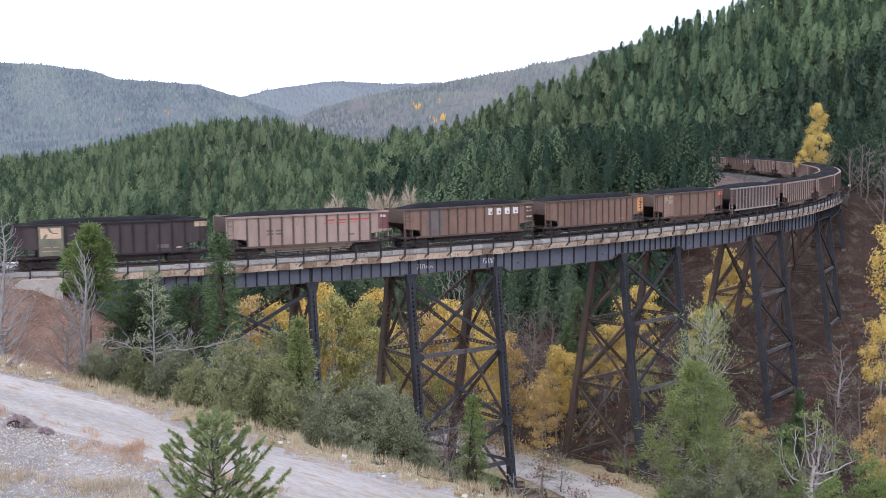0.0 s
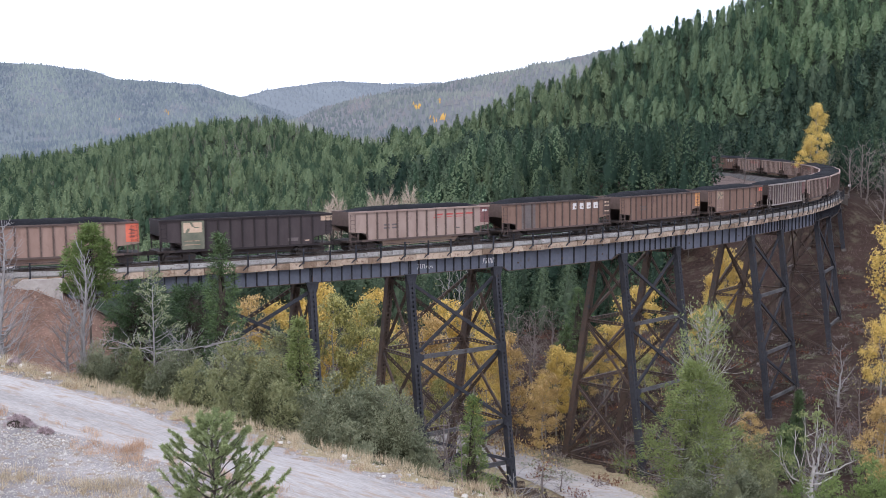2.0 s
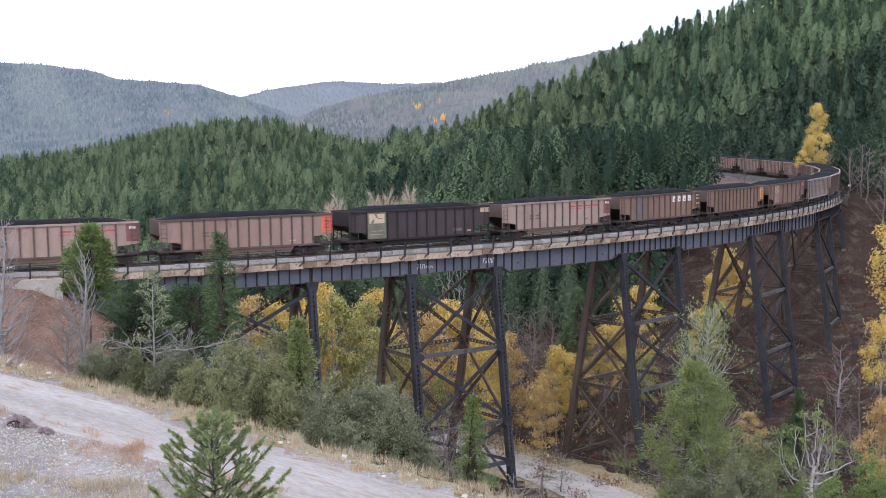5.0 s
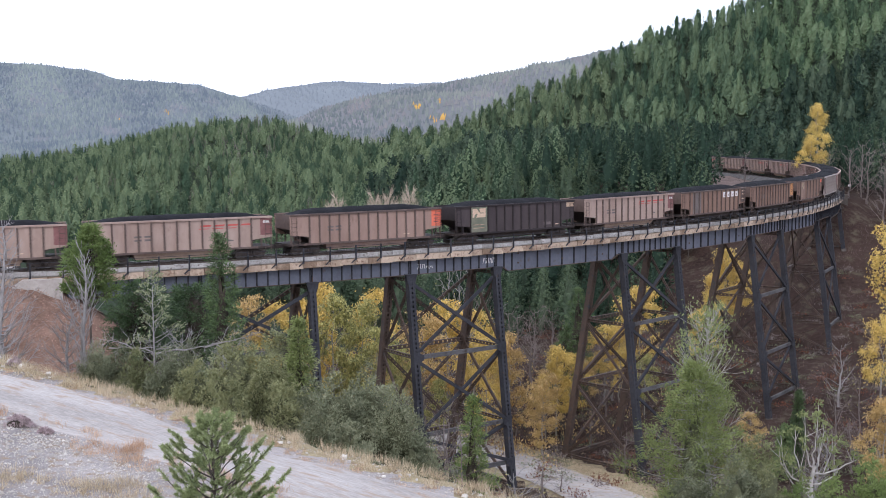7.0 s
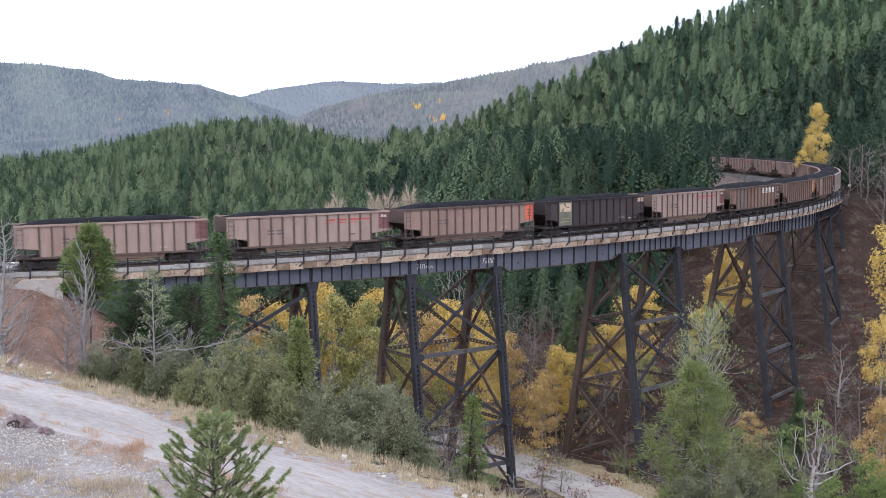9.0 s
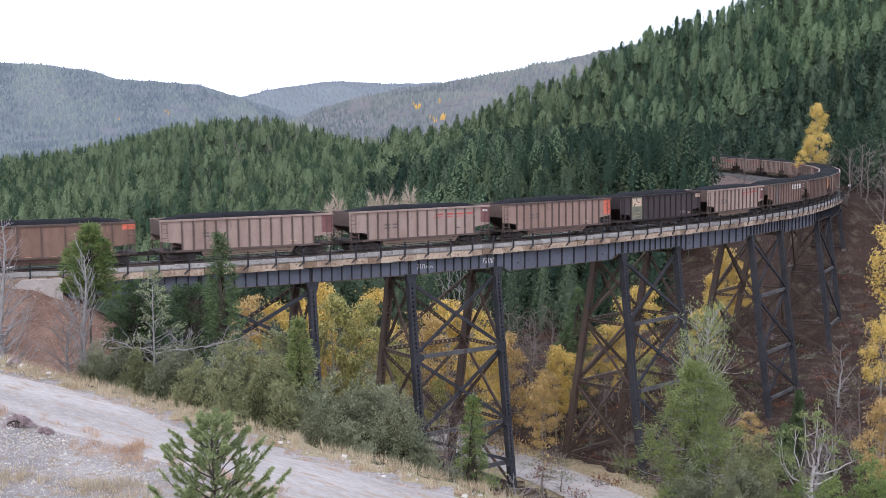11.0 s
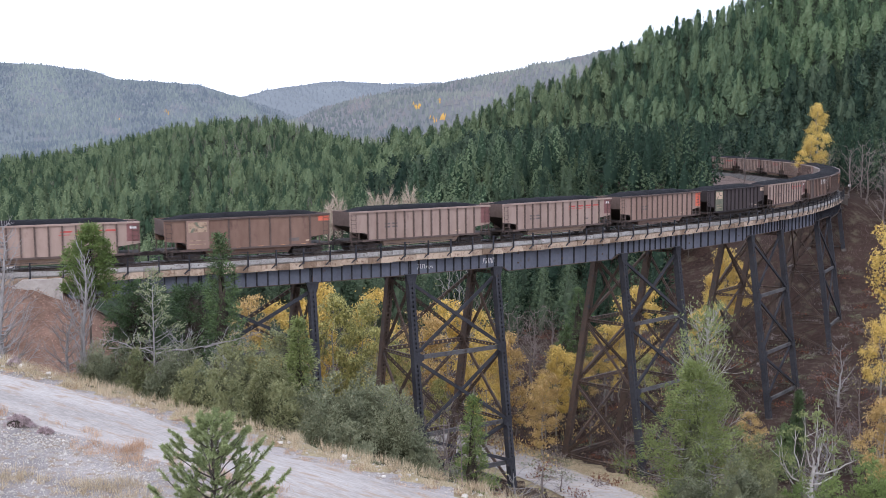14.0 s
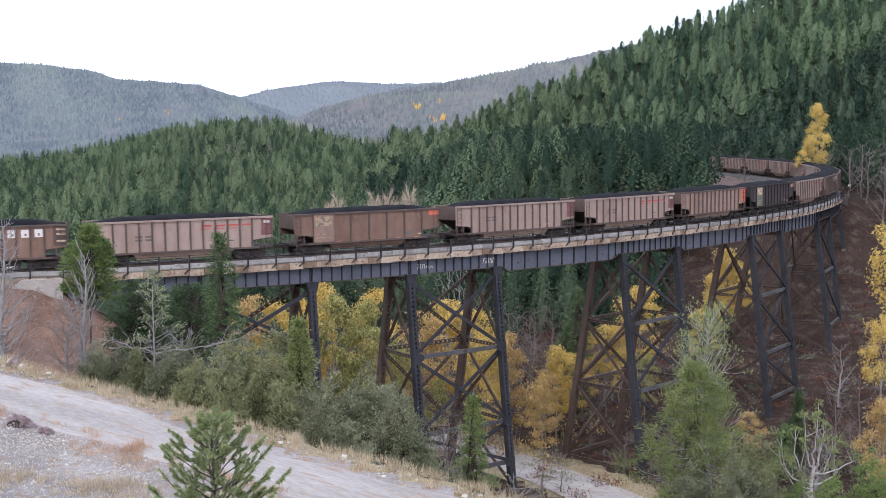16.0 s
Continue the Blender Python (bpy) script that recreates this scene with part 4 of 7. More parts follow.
    for r, q in zip(rows, rows[1:]):
        for j in range(ny):
            bm.faces.new((r[j], q[j], q[j + 1], r[j + 1]))
    bmesh.ops.recalc_face_normals(bm, faces=bm.faces)
    load = part("coal_load", bm, M["coal"], car, "black heaped coal")
    load.data.polygons.foreach_set("use_smooth", [True] * len(load.data.polygons))
    for x in (-BODY + 1.75, BODY - 1.75):
        build_bogie(car, x)
    return car


def small_bars(car, side, x0, x1, z0, material, rows=2, cols=2):
    for r in range(rows):
        for c in range(cols):
            a = x0 + (x1 - x0) * c / cols
            b = a + (x1 - x0) / cols * 0.72
            flat(car, "stencil_bar", *sorted((a * side, b * side)), z0 - r * 0.27, z0 - r * 0.27 + 0.15, side, material)


def mark_script(car):          # pale car with a red slanted name on dark end panel
    for side in (-1, 1):
        f = -side
        for i in range(4):
            x = 1.35 + i * 1.12
            flat(car, "lettering_block", *sorted((x * f, (x + 0.85) * f)), 2.86, 3.0, side, M["mark_red"], skew=0.12 * f)
            if i < 3:
                flat(car, "lettering_rule", *sorted(((x - 0.1) * f, (x + 0.8) * f)), 2.66, 2.72, side, M["mark_red"])
        small_bars(car, f * side * f and side, -3.9 * f * side, -2.3 * f * side, 2.2, M["mark_grey"])
        flat(car, "end_panel", *sorted((BODY * f, (BODY - 1.0) * f)), 2.0, 3.42, side, M["mark_maroon"], "maroon end panel", proud=0.008)
        flat(car, "stencil_bar", *sorted(((BODY - 0.25) * f, (BODY - 0.75) * f)), 3.0, 3.22, side, M["mark_white"], proud=0.016)
        flat(car, "stencil_bar", *sorted((3.6 * f, 4.1 * f)), 1.6, 1.72, side, M["mark_grey"])


def mark_blocks(car):          # brown car with a row of large white letters
    for side in (-1, 1):
        f = -side
        for i in range(4):
            x = (2.0 + i * 0.98) * f
            flat(car, "lettering_block", *sorted((x, x + 0.62 * f)), 2.62, 3.22, side, M["mark_white"])
            flat(car, "lettering_counter", *sorted((x + 0.24 * f, x + 0.40 * f)), 2.74, 2.92, side, M["car_brown"], proud=0.02)
        flat(car, "grey_panel", *sorted((-4.9 * f, -3.1 * f)), 1.1, 3.4, side, M["mark_grey"], "dark repainted patch", proud=0.008)
        small_bars(car, side, -4.7 * f * side, -3.2 * f * side, 2.0, M["mark_grey"])
        flat(car, "end_panel", *sorted((BODY * f, (BODY - 1.1) * f)), 1.9, 3.42, side, M["post_dark"], proud=0.008)
        for z in (2.2, 2.75, 3.1):
            flat(car, "stencil_bar", *sorted(((BODY - 0.2) * f, (BODY - 0.85) * f)), z, z + 0.14, side, M["mark_cream"], proud=0.016)


def mark_panel(car, dark):     # cream emblem on a faded green panel
    for side in (-1, 1):
        f = -side
        x0 = -BODY + 1.78
        flat(car, "emblem_panel", *sorted((x0 * f, (x0 + 1.85) * f)), 1.12, 3.40, side, M["mark_green" if dark else "car_tan"], "faded green panel" if dark else "faded tan panel", proud=0.11)
        flat(car, "emblem", *sorted(((x0 + 0.15) * f, (x0 + 1.68) * f)), 2.46, 3.28, side, M["mark_cream"] if dark else M["mark_faded"], "cream emblem" if dark else "faded buff emblem", proud=0.116)
        flat(car, "emblem_stroke", *sorted(((x0 + 0.28) * f, (x0 + 0.52) * f)), 2.46, 2.80, side, M["mark_green"], proud=0.12, skew=0.2 * f)
        flat(car, "emblem_stroke", *sorted(((x0 + 0.86) * f, (x0 + 1.06) * f)), 2.92, 3.28, side, M["mark_green"], proud=0.12, skew=-0.2 * f)
        flat(car, "emblem_stroke", *sorted(((x0 + 1.0) * f, (x0 + 1.45) * f)), 2.82, 2.90, side, M["mark_green"], proud=0.12)
        for z in (1.45, 1.75):
            flat(car, "stencil_bar", *sorted(((x0 + 0.2) * f, (x0 + 1.5) * f)), z, z + 0.08, side, M["mark_faded"], proud=0.116)
        for k in range(0 if dark else 6):
            flat(car, "reflector", -5.0 + 1.9 * k, -4.55 + 1.9 * k, 1.0, 1.09, side, M["mark_amber"], proud=0.012)
        flat(car, "end_panel", *sorted((BODY * f, (BODY - 1.0) * f)), 2.95, 3.36, side, M["mark_cream"] if dark else M["mark_orange"], proud=0.008)
        flat(car, "stencil_bar", *sorted((3.4 * f, 4.3 * f)), 1.35, 1.62, side, M["mark_grey"], proud=0.012)
        flat(car, "stencil_bar", *sorted((4.9 * f, 5.3 * f)), 1.3, 1.4, side, M["mark_cream"], proud=0.012)


def mark_end(car, colour):     # plain car with one bright end panel
    for side in (-1, 1):
        f = -side
        flat(car, "end_panel", *sorted((BODY * f, (BODY - 1.0) * f)), 1.95, 3.42, side, M[colour], "bright end panel", proud=0.008)
        for z in (2.3, 2.6, 2.9):
            flat(car, "stencil_bar", *sorted(((BODY - 0.3) * f, (BODY - 0.75) * f)), z, z + 0.08, side, M["mark_maroon"], proud=0.016)
        small_bars(car, side, -3.9 * f * side, -2.4 * f * side, 2.3, M["mark_grey"])
        flat(car, "stencil_bar", *sorted((3.5 * f, 4.1 * f)), 1.36, 1.44, side, M["mark_cream"], proud=0.012)


def build_train():
    kinds = {
        "script": (("car_pink", "post_dark", 12, "sill_tan", 1), mark_script, "dusty pale coal hopper with red slanted lettering and heaped coal"),
        "blocks": (("car_brown", "post_dark", 12, "undercar", 2), mark_blocks, "oxide brown coal hopper with large white lettering and heaped coal"),
        "dark": (("car_dark", "post_soot", 12, "undercar", 3), lambda c: mark_panel(c, True), "soot-dark coal hopper with a cream emblem and heaped coal"),
        "emblem": (("car_brown", "post_dark", 7, "car_brown", 4), lambda c: mark_panel(c, False), "faded brown coal hopper with a cream emblem and heaped coal"),
        "orange": (("car_tan", "post_dark", 13, "car_tan", 5), lambda c: mark_end(c, "mark_orange"), "dusty tan coal hopper with a bright orange end panel"),
        "amber": (("car_brown", "post_dark", 13, "undercar", 6), lambda c: mark_end(c, "mark_amber"), "brown coal hopper with an amber end panel and heaped coal"),
        "maroon": (("car_pink", "post_dark", 13, "sill_tan", 7), lambda c: mark_end(c, "mark_maroon"), "dusty pale coal hopper with a dull red end panel"),
        "soot": (("car_maroon", "post_pale", 13, "undercar", 8), lambda c: mark_end(c, "mark_maroon"), "dark maroon coal hopper with pale side posts and heaped coal"),
    }
    order = {-5: "amber", -4: "blocks", -3: "script", -2: "emblem", -1: "maroon", 0: "script", 1: "orange", 2: "dark", 3: "script", 4: "blocks", 5: "amber",
             6: "emblem", 7: "soot", 8: "maroon", 9: "maroon", 10: "script", 11: "maroon", 12: "script", 13: "script", 14: "maroon", 15: "script", 16: "blocks",
             17: "maroon", 18: "maroon", 19: "emblem"}
    global BODY
    first, cars = {}, {}
    for k in sorted(order):
        name = order[k]
        if name not in first:
            spec, marks, label = kinds[name]
            BODY = 7.06 if name == "emblem" else 7.38
            car = build_car(spec)
            marks(car)
            BODY = 7.38
            first[name] = tagged(car, label, "freight car", "cars of the coal train")
        else:
            car = copy_thing(first[name], Matrix())
        cars[k] = car
    return cars


CARS = build_train()


def car_pose(s):
    a, b = on_line(s - 5.63), on_line(s + 5.63)
    d = (b - a).normalized()
    side = Vector((0, 0, 1)).cross(d).normalized()
    up = d.cross(side)
    m = Matrix((d, side, up)).transposed().to_4x4()
    return Matrix.Translation((a + b) / 2) @ m


# ---- plants: foliage is made of small folded leaf plates ----
def plates(base, way, length, width, rng, droop=0.15, flat=0.0, face=None, kite=False):
    """Small pointed sprays, or folded kites: arrays of base points, directions, lengths and widths. Returns vertices and faces."""
    n = len(base)
    way = way / np.maximum(1e-6, np.linalg.norm(way, axis=1))[:, None]
    r = rng.normal(size=(n, 3)) * (1 - flat) + np.array([0, 0, 2.0 * flat])
    side = np.cross(way, r if face is None else face)
    side /= np.maximum(1e-6, np.linalg.norm(side, axis=1))[:, None]
    mid = base + way * (length * 0.45)[:, None]
    tip = base + way * length[:, None]
    mid[:, 2] += length * 0.05
    tip[:, 2] -= length * droop
    if not kite:
        low = base + way * (length * 0.12)[:, None]
        v = np.stack([low + side * width[:, None] * 0.5, tip, low - side * width[:, None] * 0.5], 1).reshape(-1, 3)
        return v, np.arange(3 * n).reshape(n, 3)
    v = np.stack([base, mid + side * width[:, None] * 0.5, tip, mid - side * width[:, None] * 0.5], 1).reshape(-1, 3)
    f = np.arange(4 * n).reshape(n, 4)
    return v, f


def mesh_of(name, chunks, materials, slots=None):
    """One mesh from chunks of (vertices, faces)."""
    me = bpy.data.meshes.new(name)
    off, vs, fs, ms = 0, [], [], []
    if len({f.shape[1] for v, f in chunks}) > 1:
        chunks = [(v, f if f.shape[1] == 3 else np.concatenate([f[:, :3], f[:, [0, 2, 3]]])) for v, f in chunks]
    for i, (v, f) in enumerate(chunks):
        vs.append(v)
        fs.append(f + off)
        ms.append(np.full(len(f), slots[i] if slots else 0))
        off += len(v)
    me.from_pydata(np.concatenate(vs), [], np.concatenate(fs))
    for m in materials:
        me.materials.append(m)
    if slots:
        me.polygons.foreach_set("material_index", np.concatenate(ms).astype(np.int32))
    return me


def limb_tubes(limbs, sides=5):
    """Tapered limbs as quads: each limb is (points (k,3), radii (k,))."""
    vs, fs, off = [], [], 0
    ang = np.arange(sides) * 2 * math.pi / sides
    for pts, rad in limbs:
        pts = np.asarray(pts, float)
        d = np.gradient(pts, axis=0)
        d /= np.maximum(1e-6, np.linalg.norm(d, axis=1))[:, None]
        ref = np.where(abs(d[:, 2:3]) > 0.9, [[1.0, 0, 0]], [[0, 0, 1.0]])
        a = np.cross(d, ref)
        a /= np.linalg.norm(a, axis=1)[:, None]
        b = np.cross(d, a)
        ring = pts[:, None] + (a[:, None] * np.cos(ang)[None, :, None] + b[:, None] * np.sin(ang)[None, :, None]) * np.asarray(rad)[:, None, None]
        k = len(pts)
        vs.append(ring.reshape(-1, 3))
        i = np.arange(k * sides).reshape(k, sides)
        j = np.roll(i, -1, 1)
        fs.append(np.stack([i[:-1], j[:-1], j[1:], i[1:]], -1).reshape(-1, 4) + off)
        off += k * sides
    return np.concatenate(vs), np.concatenate(fs)


def crown_radius(h, shape):
    """Relative crown radius at relative height h."""
    if shape == "spire":
        return (1 - h) ** 0.85 * 0.97 + 0.03
    if shape == "dome":
        return min(1.0, ((1 - h) / 0.85) ** 0.72) * 0.93 + 0.07
    if shape == "cone":
        return min(1.0, ((1 - h) / 0.55) ** 0.85) * 0.98 + 0.02
    if shape == "pine":
        return math.sin(math.pi * min(1, (0.18 + 0.82 * (1 - h) ** 0.75)) ** 1.0 * 0.62) if h < 1 else 0.03
    return math.sqrt(max(0.0, 1 - (2 * h - 0.9) ** 2 * 0.9)) * 0.9 + 0.1


def conifer(rng, tall, radius, bare=0.12, shape="pine", limbs=70, sprays=16, size=0.42, lift=0.25, brush=0, sides=5, joints=5, slim=0.46, curl=0.0, flat=0.12):
    """Trunk and limb tubes, and foliage plates, of a conifer with its foot at the origin."""
    bend = rng.normal(0, 0.012, 2) * tall
    zs = np.linspace(-0.4, tall * 0.98, 9)
    trunk = np.stack([bend[0] * (zs / tall) ** 2, bend[1] * (zs / tall) ** 2, zs], 1)
    rad = np.interp(zs, [0, tall], [0.009 * tall + 0.03, 0.008])
    wood = [(trunk, rad)]
    base, way, ln = [], [], []
    for i in range(limbs):
        h = bare + (1 - bare) * ((i + rng.uniform(0, 1)) / limbs)
        h = min(h, 0.985)
        r = radius * crown_radius((h - bare) / (1 - bare), shape) * rng.uniform(0.62, 1.15)
        az = i * 2.4 + rng.uniform(-0.5, 0.5)
        z0 = h * tall
        up = lift * (0.3 + 1.3 * h) + rng.uniform(-0.12, 0.12)
        d = np.array([math.cos(az), math.sin(az), up])
        root = np.array([np.interp(z0, zs, trunk[:, 0]), np.interp(z0, zs, trunk[:, 1]), z0])
        t = np.linspace(0, 1, joints)
        pts = root + d * (t * r)[:, None]
        pts[:, 2] += (t ** 2 - t) * 0.18 * r + curl * r * t ** 3
        wood.append((pts, np.interp(t, [0, 1], [0.011 * r + 0.012, 0.005])))
        k = max(4, int(sprays * (0.5 + 0.5 * r / radius)))
        u = rng.uniform(0.12, 1.0, k) ** 0.75
        p = np.stack([np.interp(u, t, pts[:, c]) for c in range(3)], 1)
        if brush:
            # bottle-brush tufts of long needles along the twig
            q = np.repeat(p, brush, 0) + rng.normal(0, size * 0.22, (k * brush, 3))
            w = d * 0.9 + rng.normal(0, 0.75, (k * brush, 3)) + np.array([0, 0, 0.35])
            base.append(q)
            way.append(w)
            ln.append(rng.uniform(0.7, 1.2, k * brush) * size)
        else:
            perp = np.array([-d[1], d[0], 0.0])
            w = d * 0.8 + perp * rng.choice([-1, 1], k)[:, None] * rng.uniform(0.2, 1.0, k)[:, None] + rng.normal(0, 0.28, (k, 3)) + np.array([0, 0, 0.12])
            base.append(p + rng.normal(0, 0.05 * size, (k, 3)))
            way.append(w)
            ln.append(rng.uniform(0.6, 1.3, k) * size * (0.55 + 0.45 * r / radius))
    base, way, ln = np.concatenate(base), np.concatenate(way), np.concatenate(ln)
    wide = ln * (max(0.1, slim - 0.24) if brush else slim)
    return limb_tubes(wood, sides), plates(base, way, ln, wide, rng, 0.15, 0.0 if brush else flat)


def bough_mass(rng, tall, radius, bare, shape, tiers=5, sides=8):
    """The body of a crown: layers of uneven boughs that flare out and draw in again towards the stem."""
    rings = 2 * tiers
    vs = []
    for i in range(rings):
        h = (i + (0.25 if i % 2 else 0.0)) / rings
        r = radius * crown_radius(h, shape) * (0.80 if i % 2 else 1.0)
        for j in range(sides):
            a = 6.283 * (j + 0.5 * (i % 2) + rng.uniform(-0.25, 0.25)) / sides
            q = r * rng.uniform(0.7, 1.12)
            vs.append((math.cos(a) * q, math.sin(a) * q, tall * (bare + (1 - bare) * min(0.97, h + rng.uniform(-0.9, 0.9) / rings))))
    vs.append((0, 0, tall * 0.985))
    fs = []
    for i in range(rings - 1):
        for j in range(sides):
            k, n = i * sides, (j + 1) % sides
            fs.append((k + j, k + n, k + sides + n, k + sides + j))
    k = (rings - 1) * sides
    fs += [(k + j, k + (j + 1) % sides, k + (j + 2) % sides, k + sides) for j in range(0, sides, 2)]
    return np.array(vs, float), np.array(fs)


def clumpy(rng, tall, radius, bare=0.1, shape="cone", limbs=90, twigs=5, per=14, size=0.16, spread=0.14, lift=0.25, curl=0.15, slim=0.36, inner=0.25, core=0.40, ragged=(0.55, 1.2)):
    """A conifer whose limbs fork into twigs, each with a loose clump of small sprays at its end."""
    bend = rng.normal(0, 0.012, 2) * tall
    zs = np.linspace(-0.4, tall * 0.98, 9)
    trunk = np.stack([bend[0] * (zs / tall) ** 2, bend[1] * (zs / tall) ** 2, zs], 1)
    wood = [(trunk, np.interp(zs, [0, tall], [0.009 * tall + 0.03, 0.012]))]
    centres, ways = [], []
    for i in range(limbs):
        h = min(0.985, bare + (1 - bare) * ((i + rng.uniform(0, 1)) / limbs))
        r = radius * crown_radius((h - bare) / (1 - bare), shape) * rng.uniform(*ragged)
        az = i * 2.4 + rng.uniform(-0.5, 0.5)
        d = np.array([math.cos(az), math.sin(az), lift * (0.3 + 1.3 * h) + rng.uniform(-0.12, 0.12)])
        root = np.array([np.interp(h * tall, zs, trunk[:, 0]), np.interp(h * tall, zs, trunk[:, 1]), h * tall])
        t = np.linspace(0, 1, 4)
        pts = root + d * (t * r)[:, None]
        pts[:, 2] += (t ** 2 - t) * 0.2 * r + curl * r * t ** 2
        wood.append((pts, np.interp(t, [0, 1], [0.011 * r + 0.012, 0.006])))
        for k in range(max(2, int(twigs * (0.4 + 0.6 * r / radius) + 0.5))):
            u = 1.0 if k == 0 else rng.uniform(inner, 0.95)
            p = np.array([np.interp(u, t, pts[:, c]) for c in range(3)])
            w = d + rng.normal(0, 0.55, 3) + [0, 0, 0.15]
            q = p + w * (0.22 * r * (1.1 - 0.6 * u) + 0.4 * spread) * (k > 0)
            if k:
                wood.append((np.stack([p, (p + q) / 2 + rng.normal(0, 0.02, 3), q]), [0.009, 0.007, 0.005]))
            centres.append(q)
            ways.append(w)
    n = len(centres) * per
    c, w = np.repeat(np.array(centres), per, 0), np.repeat(np.array(ways), per, 0)
    off = rng.normal(0, 1, (n, 3))
    base = c + off * spread * [1, 1, 0.65]
    ln = rng.uniform(0.6, 1.3, n) * size
    face = off * 0.5 + w * 0.4 + [0, 0, 0.9] + rng.normal(0, 0.35, (n, 3))
    # added core in a dark colour, so that gaps in the crown look shaded
    mass = [bough_mass(rng, tall * 0.9, radius * core, bare + 0.04, shape, 5, 7)] if core else []
    return [limb_tubes(wood, 3)] + mass, plates(base, w * 0.9 + off * 0.3 + rng.normal(0, 0.35, (n, 3)) + [0, 0, 0.1], ln, ln * slim, rng, 0.08, face=face)


def tufted_pine(rng, tall, radius, whorls=12, long_limbs=()):
    """A young pine: upswept limbs and side shoots, each one a dense bottle brush of needles."""
    zs = np.linspace(-0.3, tall, 8)
    trunk = np.stack([0.05 * np.sin(zs * 1.3), 0.04 * np.sin(zs * 1.7), zs], 1)
    wood = [(trunk, np.interp(zs, [0, tall], [0.055, 0.012]))]
    shoots = [(trunk[-1] - [0, 0, 0.34], trunk[-1] + [0, 0, 0.06])]
    rows = []
    for i in range(whorls):
        h = 0.14 + 0.82 * (i / (whorls - 1)) ** 0.92
        for j in range(5):
            rows.append((h + rng.uniform(-0.02, 0.02), 1.257 * j + i * 0.8 + rng.uniform(-0.35, 0.35), radius * min(1.0, (1 - h) / 0.52) ** 0.62 * rng.uniform(0.5, 1.08) + 0.12))
    rows += list(long_limbs)
    for h, az, r in rows:
        root = np.array([np.interp(h * tall, zs, trunk[:, c]) for c in range(3)])
        t = np.linspace(0, 1, 6)
        d = np.array([math.cos(az), math.sin(az), 0.28 + 0.35 * h])
        pts = root + d * (t * r)[:, None]
        pts[:, 2] += 0.34 * r * t ** 2.2
        pts[1:-1] += rng.normal(0, 0.02, (4, 3))
        wood.append((pts, np.interp(t, [0, 1], [0.010 * r + 0.010, 0.006])))
        tip = pts[-1] - pts[-2]
        tip /= np.linalg.norm(tip)
        shoots.append((pts[-1] - tip * min(0.34, 0.5 * r), pts[-1] + tip * 0.06))
        for k in range(int(2.6 + 3.6 * r / radius)):
            u = rng.uniform(0.16, 0.92)
            p = np.array([np.interp(u, t, pts[:, c]) for c in range(3)])
            w = d * 0.8 + np.array([-d[1], d[0], 0]) * rng.choice([-1, 1]) * rng.uniform(0.35, 0.9) + [0, 0, rng.uniform(0.1, 0.7)]
            w /= np.linalg.norm(w)
            q = p + w * (0.10 + 0.30 * r * (1 - u) + rng.uniform(0.05, 0.16))
            wood.append((np.stack([p, (p + q) / 2, q]), [0.009, 0.007, 0.005]))
            shoots.append((q - w * min(0.26, np.linalg.norm(q - p)), q + w * 0.05))
    per = 96
    a, b = np.repeat(np.array([v[0] for v in shoots]), per, 0), np.repeat(np.array([v[1] for v in shoots]), per, 0)
    n = len(a)
    axis = (b - a) / np.linalg.norm(b - a, axis=1)[:, None]
    u = rng.uniform(0, 1, n)
    ln = rng.uniform(0.8, 1.15, n) * 0.112
    return limb_tubes(wood, 5), plates(a + (b - a) * u[:, None], axis * 0.62 + rng.normal(0, 0.6, (n, 3)), ln, ln * 0.26, rng, 0.0)


def puffs(rng, centres, outs, per, spread, size, slim=0.42, up=0.45):
    """Rounded clumps of small plates that lie like shingles round each centre, facing outward and up."""
    n = len(centres) * per
    c, o = np.repeat(centres, per, 0), np.repeat(outs, per, 0)
    d = o + rng.normal(0, 0.55, (n, 3)) + [0, 0, up]
    d /= np.maximum(1e-6, np.linalg.norm(d, axis=1))[:, None]
    k = np.repeat(np.broadcast_to(spread, len(centres)), per)
    base = c + d * (k * rng.uniform(0.4, 0.9, n))[:, None]
    way = rng.normal(0, 0.6, (n, 3)) + o * 0.8 + [0, 0, 0.25]
    way -= d * (way * d).sum(1)[:, None] * rng.uniform(0.3, 0.8, n)[:, None]
    ln = rng.uniform(0.6, 1.3, n) * size * 1.25
    way /= np.maximum(1e-6, np.linalg.norm(way, axis=1))[:, None]
    return plates(base - way * (ln * 0.4)[:, None], way, ln, ln * slim, rng, 0.05, face=o * 0.8 + d * 0.5 + [0, 0, 0.5])


def puff_crown(rng, tall, radius, clumps, per, size, bare, shape, puff=0.30):
    """The crown of a conifer as rounded clumps on the ends of its boughs."""
    i = np.arange(clumps)
    h = (i + rng.uniform(0, 1, clumps)) / clumps
    h = 1 - (1 - h) ** 0.8
    r = radius * np.array([crown_radius(v, shape) for v in h]) * rng.uniform(0.62, 1.06, clumps)
    a = i * 2.4 + rng.uniform(-0.6, 0.6, clumps)
    z = tall * (bare + (0.97 - bare) * h)
    sway = rng.normal(0, 0.05 * radius, 2)
    c = np.stack([np.cos(a) * r + sway[0] * h, np.sin(a) * r + sway[1] * h, z], 1)
    o = np.stack([np.cos(a), np.sin(a), 0.2 + 0.6 * h], 1)
    return puffs(rng, c, o, per, radius * puff * (1.12 - 0.62 * h), size)


